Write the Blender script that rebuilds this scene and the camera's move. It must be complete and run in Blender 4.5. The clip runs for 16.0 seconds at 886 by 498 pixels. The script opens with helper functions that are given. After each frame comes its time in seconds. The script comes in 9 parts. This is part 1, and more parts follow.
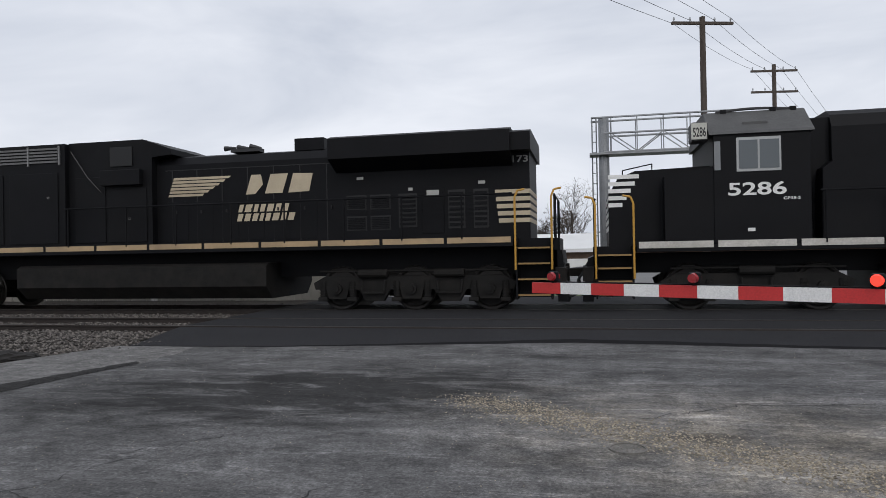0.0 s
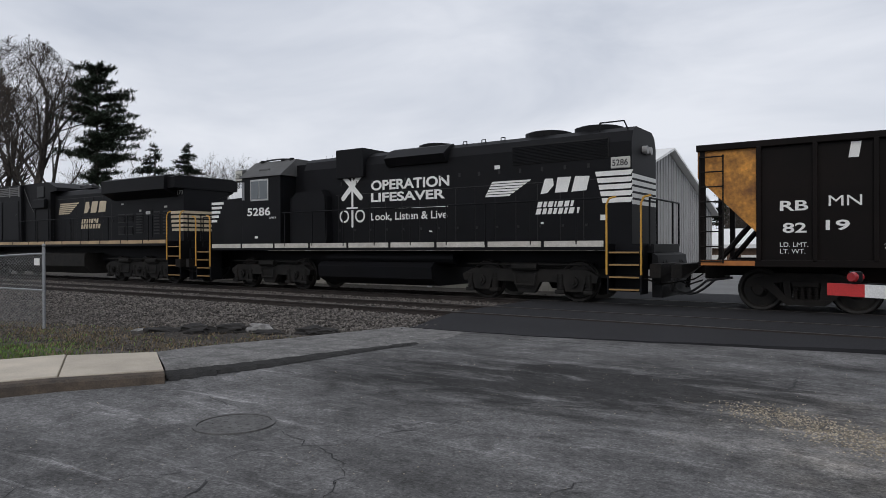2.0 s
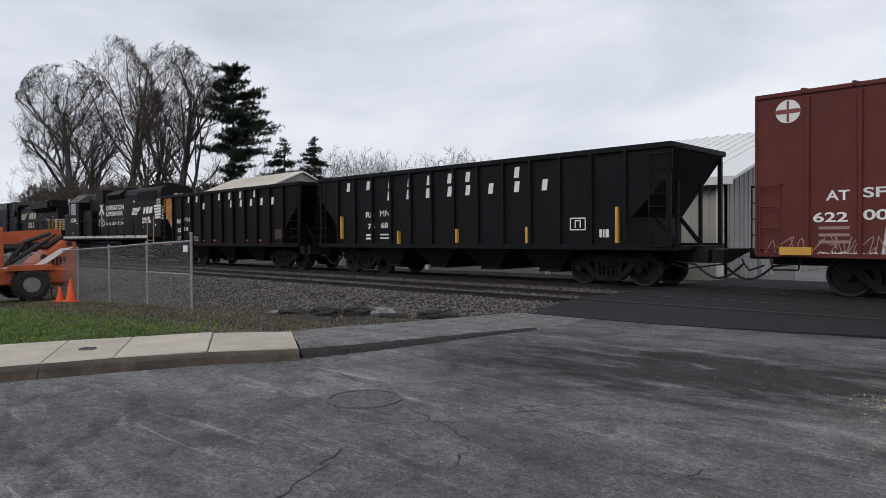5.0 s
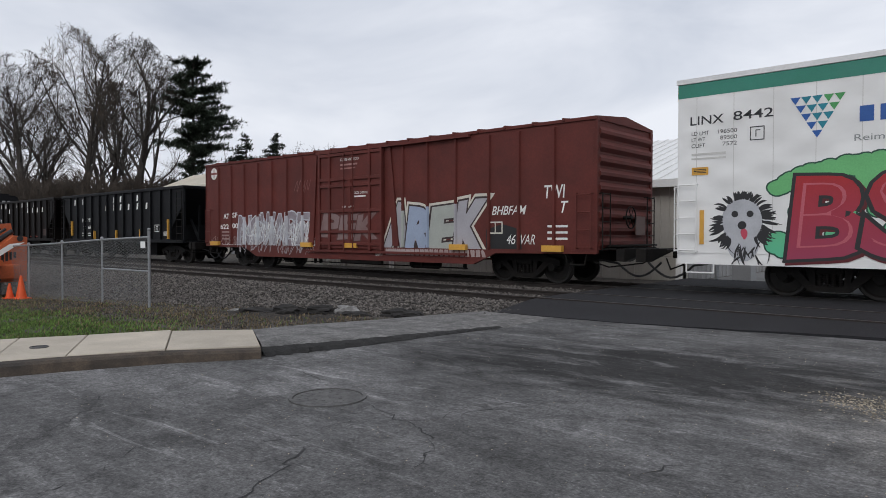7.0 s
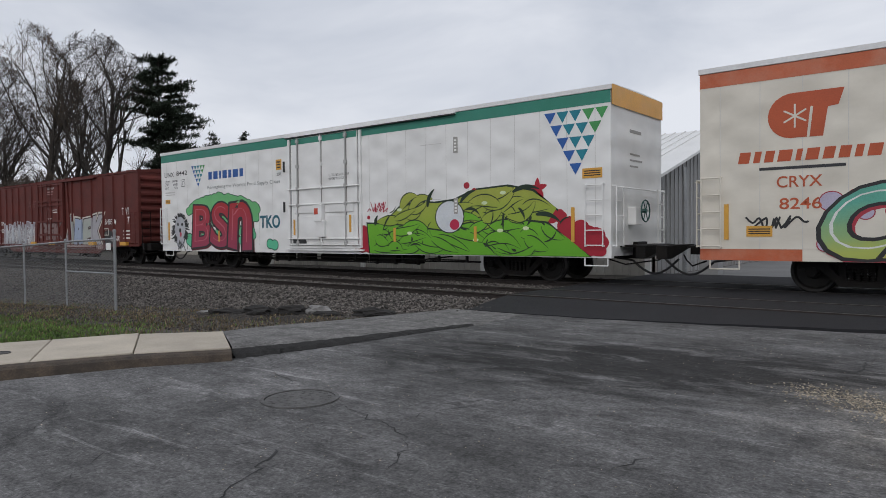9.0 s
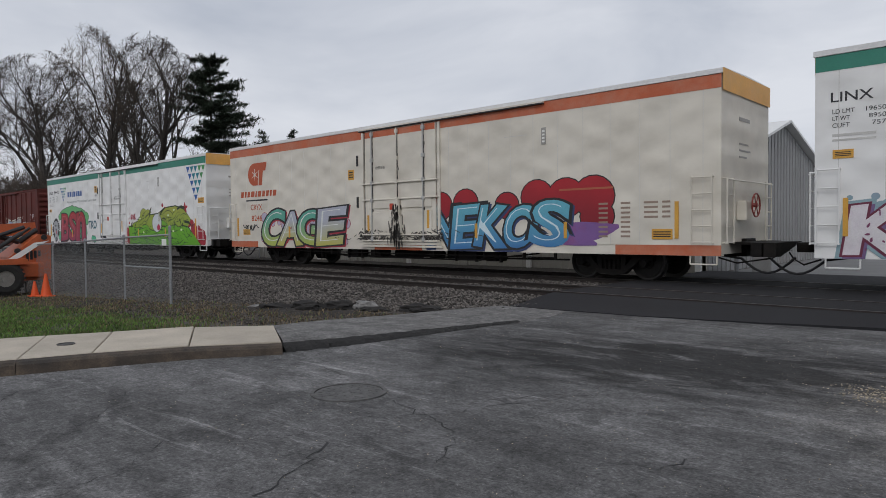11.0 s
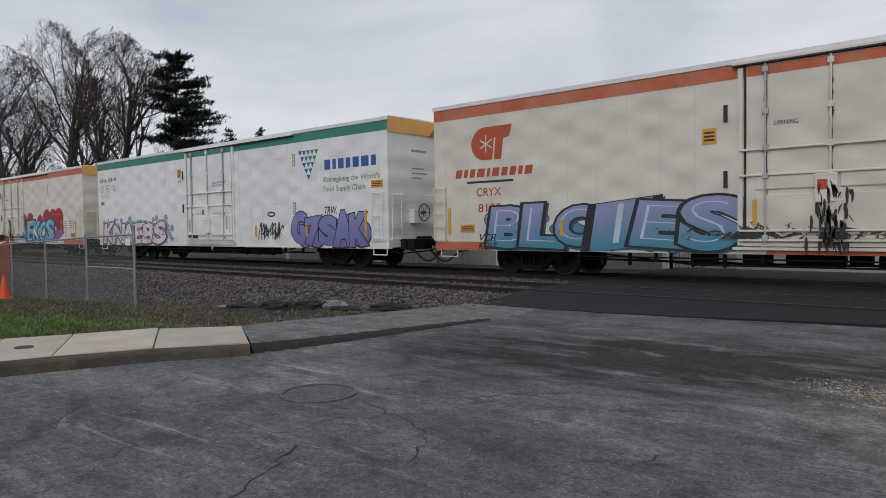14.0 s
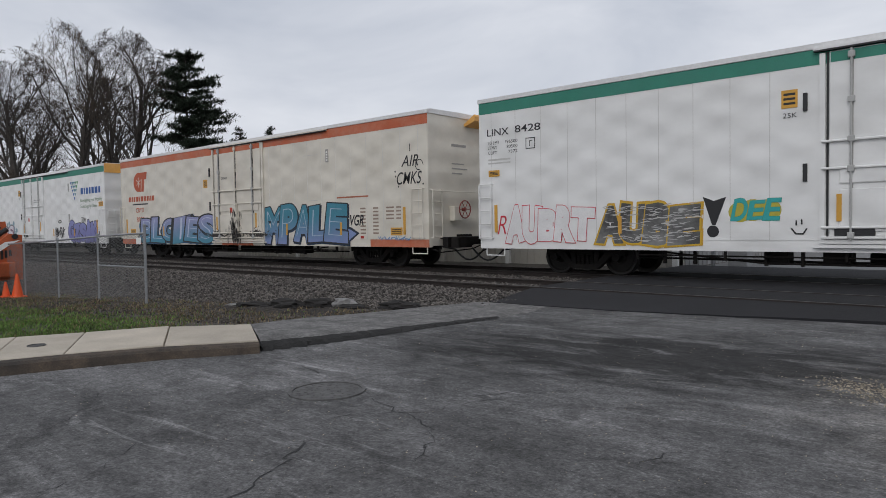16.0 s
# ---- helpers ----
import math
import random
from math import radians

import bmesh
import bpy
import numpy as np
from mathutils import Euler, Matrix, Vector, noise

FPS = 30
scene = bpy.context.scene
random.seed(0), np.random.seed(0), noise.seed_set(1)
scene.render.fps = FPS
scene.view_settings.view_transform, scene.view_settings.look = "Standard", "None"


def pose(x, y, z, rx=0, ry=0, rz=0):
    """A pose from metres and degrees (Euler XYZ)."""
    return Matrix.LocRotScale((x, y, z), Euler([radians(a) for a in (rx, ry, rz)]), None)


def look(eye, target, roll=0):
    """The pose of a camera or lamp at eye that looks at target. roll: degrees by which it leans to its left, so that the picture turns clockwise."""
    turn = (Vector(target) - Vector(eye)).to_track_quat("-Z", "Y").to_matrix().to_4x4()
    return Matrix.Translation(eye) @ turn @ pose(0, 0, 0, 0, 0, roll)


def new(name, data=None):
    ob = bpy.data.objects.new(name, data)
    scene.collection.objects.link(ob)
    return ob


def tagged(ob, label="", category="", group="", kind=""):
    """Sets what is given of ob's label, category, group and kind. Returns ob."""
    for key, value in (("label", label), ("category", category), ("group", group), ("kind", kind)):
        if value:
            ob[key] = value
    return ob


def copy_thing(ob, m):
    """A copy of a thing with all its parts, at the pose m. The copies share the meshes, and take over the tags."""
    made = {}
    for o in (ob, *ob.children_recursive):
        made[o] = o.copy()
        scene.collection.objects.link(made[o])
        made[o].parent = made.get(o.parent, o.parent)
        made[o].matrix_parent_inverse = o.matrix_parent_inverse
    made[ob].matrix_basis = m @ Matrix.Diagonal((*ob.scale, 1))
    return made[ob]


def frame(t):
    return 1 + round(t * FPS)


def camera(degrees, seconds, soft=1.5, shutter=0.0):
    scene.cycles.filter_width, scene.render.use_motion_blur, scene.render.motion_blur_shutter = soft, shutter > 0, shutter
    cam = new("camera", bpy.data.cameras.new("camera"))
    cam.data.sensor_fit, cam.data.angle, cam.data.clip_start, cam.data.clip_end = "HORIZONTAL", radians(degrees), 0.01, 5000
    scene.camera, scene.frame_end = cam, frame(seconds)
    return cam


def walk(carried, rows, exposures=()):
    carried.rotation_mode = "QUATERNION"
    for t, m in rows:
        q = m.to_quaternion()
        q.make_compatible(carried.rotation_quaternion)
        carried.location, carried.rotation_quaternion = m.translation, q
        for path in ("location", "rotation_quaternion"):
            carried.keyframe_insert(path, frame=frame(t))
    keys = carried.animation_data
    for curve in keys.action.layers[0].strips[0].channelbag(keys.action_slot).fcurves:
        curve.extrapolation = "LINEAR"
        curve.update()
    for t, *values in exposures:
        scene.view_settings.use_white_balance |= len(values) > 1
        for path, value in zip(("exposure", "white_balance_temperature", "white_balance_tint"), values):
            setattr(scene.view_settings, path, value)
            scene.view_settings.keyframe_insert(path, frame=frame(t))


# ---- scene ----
cam = camera(66.47, 16.0, soft=0.7, shutter=0.015)
PATH = [(t, pose(x, y, z, 90 + p, r, w)) for t, x, y, z, w, p, r in (
    (0.0, 0.051, 0.060, 1.487, 12.27, 0.31, 1.04),
    (0.5, 0.022, 0.060, 1.506, 12.08, 0.71, 2.03),
    (1.0, 0.031, 0.048, 1.488, 20.28, 1.45, 1.90),
    (1.5, 0.009, 0.075, 1.505, 30.58, 0.26, 1.62),
    (2.0, 0.027, 0.031, 1.507, 34.24, -0.17, 0.23),
    (2.5, 0.028, 0.018, 1.503, 36.04, -0.75, 0.31),
    (3.0, 0.044, -0.022, 1.504, 40.27, -0.33, 0.44),
    (5.5, 0.064, -0.083, 1.469, 45.79, -1.33, 0.78),
    (6.0, 0.058, -0.100, 1.476, 47.80, -1.35, 1.06),
    (6.5, 0.036, -0.087, 1.457, 45.65, -1.74, 0.50),
    (7.0, 0.019, -0.058, 1.456, 41.03, -1.21, -0.03),
    (7.5, -0.014, -0.021, 1.452, 36.96, -1.98, 0.55),
    (8.0, -0.021, -0.021, 1.453, 38.54, -2.20, 0.80),
    (8.5, 0.024, -0.039, 1.456, 38.96, -1.56, 0.78),
    (9.0, 0.020, -0.054, 1.462, 38.63, -1.40, 0.58),
    (11.5, 0.034, -0.097, 1.472, 43.25, -1.50, 0.52),
    (12.0, 0.041, -0.093, 1.475, 43.56, -1.18, 0.40),
    (12.5, 0.058, -0.091, 1.468, 43.93, -1.44, 0.26),
    (13.0, 0.047, -0.092, 1.468, 43.83, -1.79, 0.43),
    (13.5, 0.019, -0.067, 1.461, 42.16, -1.52, 0.28),
    (14.0, -0.008, -0.053, 1.462, 39.92, -1.84, 0.76),
    (14.5, -0.009, -0.038, 1.459, 38.79, -1.55, 1.20),
    (15.0, -0.007, -0.046, 1.452, 39.36, -2.30, 1.75),
    (15.5, 0.008, -0.057, 1.459, 40.57, -2.28, 1.17),
    (16.0, 0.014, -0.052, 1.464, 40.72, -2.00, 0.92),
)]
walk(cam, PATH, exposures=((0.0, 0.10), (1.0, 0.05), (2.5, 0.0), (5.5, 0.10), (7.5, 0.10), (9.0, -0.04), (11.5, -0.16), (16.0, -0.10)))

# overcast daylight
world = bpy.data.worlds.new("overcast_sky")
scene.world = world
world.use_nodes = True
wn, wl = world.node_tree.nodes, world.node_tree.links
wn.clear()
w_out = wn.new("ShaderNodeOutputWorld")
w_bg = wn.new("ShaderNodeBackground")
w_sky = wn.new("ShaderNodeTexSky")
w_sky.sky_type = "NISHITA"
w_sky.sun_disc = False
w_sky.sun_elevation, w_sky.sun_rotation = radians(39), radians(162)
w_sky.dust_density, w_sky.air_density, w_sky.ozone_density = 4.0, 1.0, 1.0
w_co = wn.new("ShaderNodeTexCoord")
w_map = wn.new("ShaderNodeMapping")
w_map.inputs["Scale"].default_value = (1.2, 1.2, 4.0)
w_noise = wn.new("ShaderNodeTexNoise")
w_noise.inputs["Scale"].default_value = 1.6
w_noise.inputs["Detail"].default_value = 5
w_noise.inputs["Roughness"].default_value = 0.55
w_noise.inputs["Distortion"].default_value = 0.4
w_ramp = wn.new("ShaderNodeValToRGB")
w_ramp.color_ramp.elements[0].position = 0.30
w_ramp.color_ramp.elements[0].color = (6.2, 6.68, 7.7, 1)
w_ramp.color_ramp.elements[1].position = 0.66
w_ramp.color_ramp.elements[1].color = (9.3, 9.6, 10.35, 1)
w_mix = wn.new("ShaderNodeMix")
w_mix.data_type = "RGBA"
w_mix.inputs["Factor"].default_value = 0.93
wl.new(w_co.outputs["Generated"], w_map.inputs["Vector"])
wl.new(w_map.outputs["Vector"], w_noise.inputs["Vector"])
wl.new(w_noise.outputs["Fac"], w_ramp.inputs["Fac"])
wl.new(w_sky.outputs["Color"], w_mix.inputs["A"])
wl.new(w_ramp.outputs["Color"], w_mix.inputs["B"])
wl.new(w_mix.outputs["Result"], w_bg.inputs["Color"])
w_bg.inputs["Strength"].default_value = 0.088
wl.new(w_bg.outputs["Background"], w_out.inputs["Surface"])

sun_data = bpy.data.lights.new("sun", "SUN")
sun_data.energy, sun_data.angle, sun_data.color = 0.75, radians(25), (1.0, 0.97, 0.93)
sun = new("sun", sun_data)
sun.matrix_world = look((14, -35, 38), (0, 10, 0))
scene.view_settings.exposure = 0.0

# materials


def material(name, base, rough=0.8, metal=0.0, vary=0.25, scale=3.0, grain=60.0, grain_amt=0.15, bump=0.2, dirt=None, dirt_amt=0.0,
             spec=0.5, bump_dist=0.01, stretch=(1, 1, 1), per_object=0.0, per_island=0.0, fine_detail=3.0):
    """A painted, mineral or metal surface: base colour with blotches, fine grain, relief and optional dirt."""
    m = bpy.data.materials.new(name)
    m.use_nodes = True
    n, l = m.node_tree.nodes, m.node_tree.links
    b = n["Principled BSDF"]
    b.inputs["Roughness"].default_value = rough
    b.inputs["Metallic"].default_value = metal
    b.inputs["Specular IOR Level"].default_value = spec
    co = n.new("ShaderNodeTexCoord")
    mp = n.new("ShaderNodeMapping")
    mp.inputs["Scale"].default_value = stretch
    l.new(co.outputs["Object"], mp.inputs["Vector"])
    big = n.new("ShaderNodeTexNoise")
    big.inputs["Scale"].default_value = scale
    big.inputs["Detail"].default_value = 6
    big.inputs["Roughness"].default_value = 0.6
    fine = n.new("ShaderNodeTexNoise")
    fine.inputs["Scale"].default_value = grain
    fine.inputs["Detail"].default_value = fine_detail
    l.new(mp.outputs["Vector"], big.inputs["Vector"])
    l.new(mp.outputs["Vector"], fine.inputs["Vector"])
    low = tuple(c * (1 - vary) for c in base) + (1,)
    high = tuple(min(1, c * (1 + vary)) for c in base) + (1,)
    ramp = n.new("ShaderNodeValToRGB")
    ramp.color_ramp.elements[0].position, ramp.color_ramp.elements[1].position = 0.3, 0.7
    ramp.color_ramp.elements[0].color, ramp.color_ramp.elements[1].color = low, high
    l.new(big.outputs["Fac"], ramp.inputs["Fac"])
    colour = ramp.outputs["Color"]

    def times(sock, value_socket, lo, hi):
        mr = n.new("ShaderNodeMapRange")
        mr.inputs["From Min"].default_value, mr.inputs["From Max"].default_value = 0.25, 0.75
        mr.inputs["To Min"].default_value, mr.inputs["To Max"].default_value = lo, hi
        l.new(value_socket, mr.inputs["Value"])
        mx = n.new("ShaderNodeMix")
        mx.data_type, mx.blend_type = "RGBA", "MULTIPLY"
        mx.inputs["Factor"].default_value = 1
        l.new(sock, mx.inputs["A"])
        l.new(mr.outputs["Result"], mx.inputs["B"])
        return mx.outputs["Result"]

    colour = times(colour, fine.outputs["Fac"], 1 - grain_amt, 1 + grain_amt)
    if per_object:
        oi = n.new("ShaderNodeObjectInfo")
        colour = times(colour, oi.outputs["Random"], 1 - per_object, 1 + per_object)
    if per_island:
        ge = n.new("ShaderNodeNewGeometry")
        colour = times(colour, ge.outputs["Random Per Island"], 1 - per_island, 1 + per_island)
    if dirt:
        dn = n.new("ShaderNodeTexNoise")
        dn.inputs["Scale"].default_value = scale * 0.45
        dn.inputs["Detail"].default_value = 8
        dn.inputs["Roughness"].default_value = 0.7
        l.new(mp.outputs["Vector"], dn.inputs["Vector"])
        mr = n.new("ShaderNodeMapRange")
        mr.inputs["From Min"].default_value, mr.inputs["From Max"].default_value = 0.45, 0.72
        mr.inputs["To Max"].default_value = dirt_amt
        l.new(dn.outputs["Fac"], mr.inputs["Value"])
        mx = n.new("ShaderNodeMix")
        mx.data_type = "RGBA"
        l.new(mr.outputs["Result"], mx.inputs["Factor"])
        l.new(colour, mx.inputs["A"])
        mx.inputs["B"].default_value = tuple(dirt) + (1,)
        colour = mx.outputs["Result"]
    l.new(colour, b.inputs["Base Color"])
    if bump:
        bp = n.new("ShaderNodeBump")
        bp.inputs["Strength"].default_value = bump
        bp.inputs["Distance"].default_value = bump_dist
        l.new(fine.outputs["Fac"], bp.inputs["Height"])
        l.new(bp.outputs["Normal"], b.inputs["Normal"])
    return m


M = {}


def road_material():
    """Old asphalt: blotches, aggregate, hairline cracks, pale scuffs and one broad oil stain."""
    m = bpy.data.materials.new("worn_asphalt")
    m.use_nodes = True
    n, l = m.node_tree.nodes, m.node_tree.links
    b = n["Principled BSDF"]
    b.inputs["Roughness"].default_value = 0.92
    b.inputs["Specular IOR Level"].default_value = 0.3
    co = n.new("ShaderNodeTexCoord")

    def tex(scale, detail, rough, stretch=None, turn=0.0, dist=0.0):
        mp = n.new("ShaderNodeMapping")
        mp.inputs["Rotation"].default_value = (0, 0, radians(turn))
        mp.inputs["Scale"].default_value = stretch or (1, 1, 1)
        l.new(co.outputs["Object"], mp.inputs["Vector"])
        t = n.new("ShaderNodeTexNoise")
        t.inputs["Scale"].default_value, t.inputs["Detail"].default_value, t.inputs["Roughness"].default_value = scale, detail, rough
        t.inputs["Distortion"].default_value = dist
        l.new(mp.outputs["Vector"], t.inputs["Vector"])
        return t.outputs["Fac"]

    def span(v, a, c, lo, hi):
        r = n.new("ShaderNodeMapRange")
        for key, x in (("From Min", a), ("From Max", c), ("To Min", lo), ("To Max", hi)):
            r.inputs[key].default_value = x
        l.new(v, r.inputs["Value"])
        return r.outputs["Result"]

    def mul(a, c, op="MULTIPLY"):
        k = n.new("ShaderNodeMath")
        k.operation = op
        l.new(a, k.inputs[0])
        if isinstance(c, float):
            k.inputs[1].default_value = c
        else:
            l.new(c, k.inputs[1])
        return k.outputs["Value"]

    v = span(tex(0.45, 6, 0.6), 0.34, 0.66, 0.080, 0.144)
    v = mul(v, span(tex(3.5, 8, 0.72), 0.3, 0.7, 0.66, 1.32))
    v = mul(v, span(tex(1.1, 7, 0.7, (0.35, 1.6, 1), 25, 0.6), 0.35, 0.65, 0.72, 1.28))
    fine = tex(42, 4, 0.7)
    v = mul(v, span(fine, 0.3, 0.7, 0.50, 1.5))
    v = mul(v, span(tex(14, 6, 0.8), 0.3, 0.7, 0.66, 1.34))
    # single pale stones in the worn surface
    v = mul(v, span(tex(48, 1, 0.5), 0.66, 0.72, 1.0, 1.6))
    # pale scuffs along the wheel tracks
    v = mul(v, span(tex(2.2, 8, 0.75, (0.3, 2.4, 1), 55, 0.8), 0.56, 0.68, 1.0, 2.1))
    v = mul(v, span(tex(3.0, 9, 0.85, (0.4, 2.4, 1), 8, 0.3), 0.60, 0.70, 1.0, 1.9))
    # dark patches
    v = mul(v, span(tex(0.8, 8, 0.7, (1, 1.5, 1), 10, 0.5), 0.50, 0.62, 1.0, 0.55))
    # oil stain
    mp = n.new("ShaderNodeMapping")
    mp.vector_type = "TEXTURE"
    mp.inputs["Location"].default_value = (-3.1, 7.0, 0)
    mp.inputs["Rotation"].default_value = (0, 0, radians(20))
    mp.inputs["Scale"].default_value = (3.7, 2.0, 1)
    l.new(co.outputs["Object"], mp.inputs["Vector"])
    g = n.new("ShaderNodeTexGradient")
    g.gradient_type = "SPHERICAL"
    l.new(mp.outputs["Vector"], g.inputs["Vector"])
    stain = mul(g.outputs["Fac"], span(tex(1.6, 8, 0.7, (0.6, 1.6, 1), 20, 0.6), 0.35, 0.65, 0.0, 2.0))
    v = mul(v, span(stain, 0.0, 0.60, 1.0, 0.24))
    # dusty lighter ground where grit lies
    mp = n.new("ShaderNodeMapping")
    mp.vector_type = "TEXTURE"
    mp.inputs["Location"].default_value = (2.1, 5.0, 0)
    mp.inputs["Rotation"].default_value = (0, 0, radians(-32))
    mp.inputs["Scale"].default_value = (5.2, 2.6, 1)
    l.new(co.outputs["Object"], mp.inputs["Vector"])
    g = n.new("ShaderNodeTexGradient")
    g.gradient_type = "SPHERICAL"
    l.new(mp.outputs["Vector"], g.inputs["Vector"])
    dust = mul(g.outputs["Fac"], span(tex(2.5, 8, 0.75), 0.3, 0.7, 0.2, 1.8))
    v = mul(v, span(dust, 0.0, 1.0, 1.0, 2.1))
    # hairline crazing
    vo = n.new("ShaderNodeTexVoronoi")
    vo.feature = "DISTANCE_TO_EDGE"
    vo.inputs["Scale"].default_value = 0.55
    wob = n.new("ShaderNodeVectorMath")
    wob.operation = "ADD"
    nz = n.new("ShaderNodeTexNoise")
    nz.inputs["Scale"].default_value, nz.inputs["Detail"].default_value = 1.8, 6
    l.new(co.outputs["Object"], nz.inputs["Vector"])
    l.new(co.outputs["Object"], wob.inputs[0])
    l.new(nz.outputs["Color"], wob.inputs[1])
    l.new(wob.outputs["Vector"], vo.inputs["Vector"])
    v = mul(v, span(vo.outputs["Distance"], 0.0, 0.007, 0.72, 1.0))
    mx = n.new("ShaderNodeMix")
    mx.data_type = "RGBA"
    mx.inputs["A"].default_value, mx.inputs["B"].default_value = (1.01, 0.995, 1.0, 1), (1.12, 1.02, 0.88, 1)
    l.new(span(dust, 0.1, 0.9, 0, 1), mx.inputs["Factor"])
    vm = n.new("ShaderNodeVectorMath")
    vm.operation = "SCALE"
    l.new(mx.outputs["Result"], vm.inputs[0])
    l.new(v, vm.inputs["Scale"])
    l.new(vm.outputs["Vector"], b.inputs["Base Color"])
    bp = n.new("ShaderNodeBump")
    bp.inputs["Strength"].default_value, bp.inputs["Distance"].default_value = 0.6, 0.01
    l.new(fine, bp.inputs["Height"])
    l.new(bp.outputs["Normal"], b.inputs["Normal"])
    return m


M["road"] = road_material()
M["new_asphalt"] = material("new_asphalt", (0.021, 0.021, 0.0235), 0.9, spec=0.25, vary=0.12, scale=1.2, grain=90, grain_amt=0.25, bump=0.4)
M["patch"] = material("grey_asphalt_walk", (0.15, 0.146, 0.142), 0.9, vary=0.4, scale=6, grain=30, grain_amt=0.5, bump=0.6, dirt=(0.04, 0.038, 0.036), dirt_amt=0.85)
M["concrete"] = material("pale_concrete", (0.44, 0.39, 0.32), 0.88, vary=0.12, scale=2.0, grain=90, grain_amt=0.12, bump=0.3, dirt=(0.2, 0.18, 0.15), dirt_amt=0.35, per_object=0.06)
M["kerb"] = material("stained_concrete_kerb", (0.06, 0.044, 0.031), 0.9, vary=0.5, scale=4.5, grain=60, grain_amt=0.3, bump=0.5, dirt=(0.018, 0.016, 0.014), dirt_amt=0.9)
M["soil"] = material("dark_soil", (0.058, 0.05, 0.042), 0.95, vary=0.35, scale=1.0, grain=30, grain_amt=0.4, bump=0.8, bump_dist=0.03)
M["ballast"] = material("ballast_stone", (0.106, 0.095, 0.087), 0.9, vary=0.25, scale=6, grain=40, grain_amt=0.25, bump=0.5, per_island=0.55)
M["rail"] = material("rusty_rail_steel", (0.034, 0.027, 0.024), 0.6, metal=0.4, vary=0.3, scale=4, grain=60)
M["rail_top"] = material("polished_rail_head", (0.07, 0.066, 0.062), 0.55, metal=0.5, vary=0.1, scale=4)
M["tie"] = material("weathered_timber", (0.05, 0.043, 0.038), 0.95, vary=0.3, scale=5, grain=40, stretch=(1, 6, 1))
M["black"] = material("dull_black_paint", (0.0052, 0.0054, 0.0068), 0.55, vary=0.22, scale=1.2, grain=30, grain_amt=0.12, bump=0.05, dirt=(0.009, 0.0085, 0.008), dirt_amt=0.5, spec=0.15)
M["white"] = material("white_paint", (0.78, 0.78, 0.76), 0.5, vary=0.05, scale=1.0, grain=30, grain_amt=0.05, bump=0.05)
M["red_oxide"] = material("faded_oxide_red_paint", (0.112, 0.0245, 0.0195), 0.65, vary=0.18, scale=1.2, grain=20, grain_amt=0.12, bump=0.1, dirt=(0.07, 0.022, 0.018), dirt_amt=0.6, spec=0.3)
M["cream"] = material("dirty_cream_paint", (0.62, 0.58, 0.49), 0.55, vary=0.08, scale=0.9, grain=25, grain_amt=0.06, bump=0.05)
M["orange"] = material("orange_paint", (0.55, 0.13, 0.04), 0.5, vary=0.12, scale=2, grain=25)
M["grass"] = material("grass_blades", (0.10, 0.175, 0.035), 0.9, vary=0.45, scale=1.2, grain=20, bump=0, per_island=0.5)
M["bark"] = material("grey_bark", (0.062, 0.054, 0.048), 0.95, vary=0.3, scale=3, grain=15, bump=0.5)

# mesh helpers


def add_box(bm, x0, x1, y0, y1, z0, z1, bevel=0.0):
    m = Matrix.Translation(((x0 + x1) / 2, (y0 + y1) / 2, (z0 + z1) / 2)) @ Matrix.Diagonal((abs(x1 - x0), abs(y1 - y0), abs(z1 - z0), 1))
    r = bmesh.ops.create_cube(bm, size=1, matrix=m)
    if bevel:
        es = list({e for v in r["verts"] for e in v.link_edges})
        bmesh.ops.bevel(bm, geom=es, offset=bevel, segments=2, profile=0.5, affect="EDGES")


def add_cyl(bm, p, q, r, seg=10, r2=None, caps=True):
    p, q = Vector(p), Vector(q)
    d = q - p
    m = Matrix.Translation((p + q) / 2) @ d.to_track_quat("Z", "Y").to_matrix().to_4x4()
    bmesh.ops.create_cone(bm, cap_ends=caps, segments=seg, radius1=r, radius2=r if r2 is None else r2, depth=d.length, matrix=m)


def add_prism(bm, outline, axis, a, b):
    """Extrude a 2D outline along axis ('x', 'y' or 'z') from a to b."""
    def at(u, v, w):
        return {"x": (w, u, v), "y": (u, w, v), "z": (u, v, w)}[axis]
    va = [bm.verts.new(at(u, v, a)) for u, v in outline]
    vb = [bm.verts.new(at(u, v, b)) for u, v in outline]
    k = len(outline)
    bm.faces.new(va)
    bm.faces.new(list(reversed(vb)))
    for i in range(k):
        bm.faces.new((va[i], vb[i], vb[(i + 1) % k], va[(i + 1) % k]))


def add_path(bm, pts, r, seg=6):
    for p, q in zip(pts, pts[1:]):
        add_cyl(bm, p, q, r, seg)


def mesh_of(name, bm, mats, smooth=False):
    bmesh.ops.recalc_face_normals(bm, faces=bm.faces)
    me = bpy.data.meshes.new(name)
    bm.to_mesh(me)
    bm.free()
    for m in (mats if isinstance(mats, (list, tuple)) else [mats]):
        me.materials.append(m)
    if smooth:
        for p in me.polygons:
            p.use_smooth = True
    return me


def part(name, bm, mat, parent, label="", smooth=False):
    ob = new(name, mesh_of(name, bm, mat, smooth))
    ob.parent = parent
    if label:
        tagged(ob, label)
    return ob


def box_part(name, dims, mat, parent, label="", bevel=0.0):
    bm = bmesh.new()
    add_box(bm, *dims, bevel=bevel)
    return part(name, bm, mat, parent, label)


def thing(name, label, category, group="", kind="", at=None):
    ob = new(name)
    ob.empty_display_size = 0.1
    if at is not None:
        ob.matrix_basis = at
    return tagged(ob, label, category, group, kind)


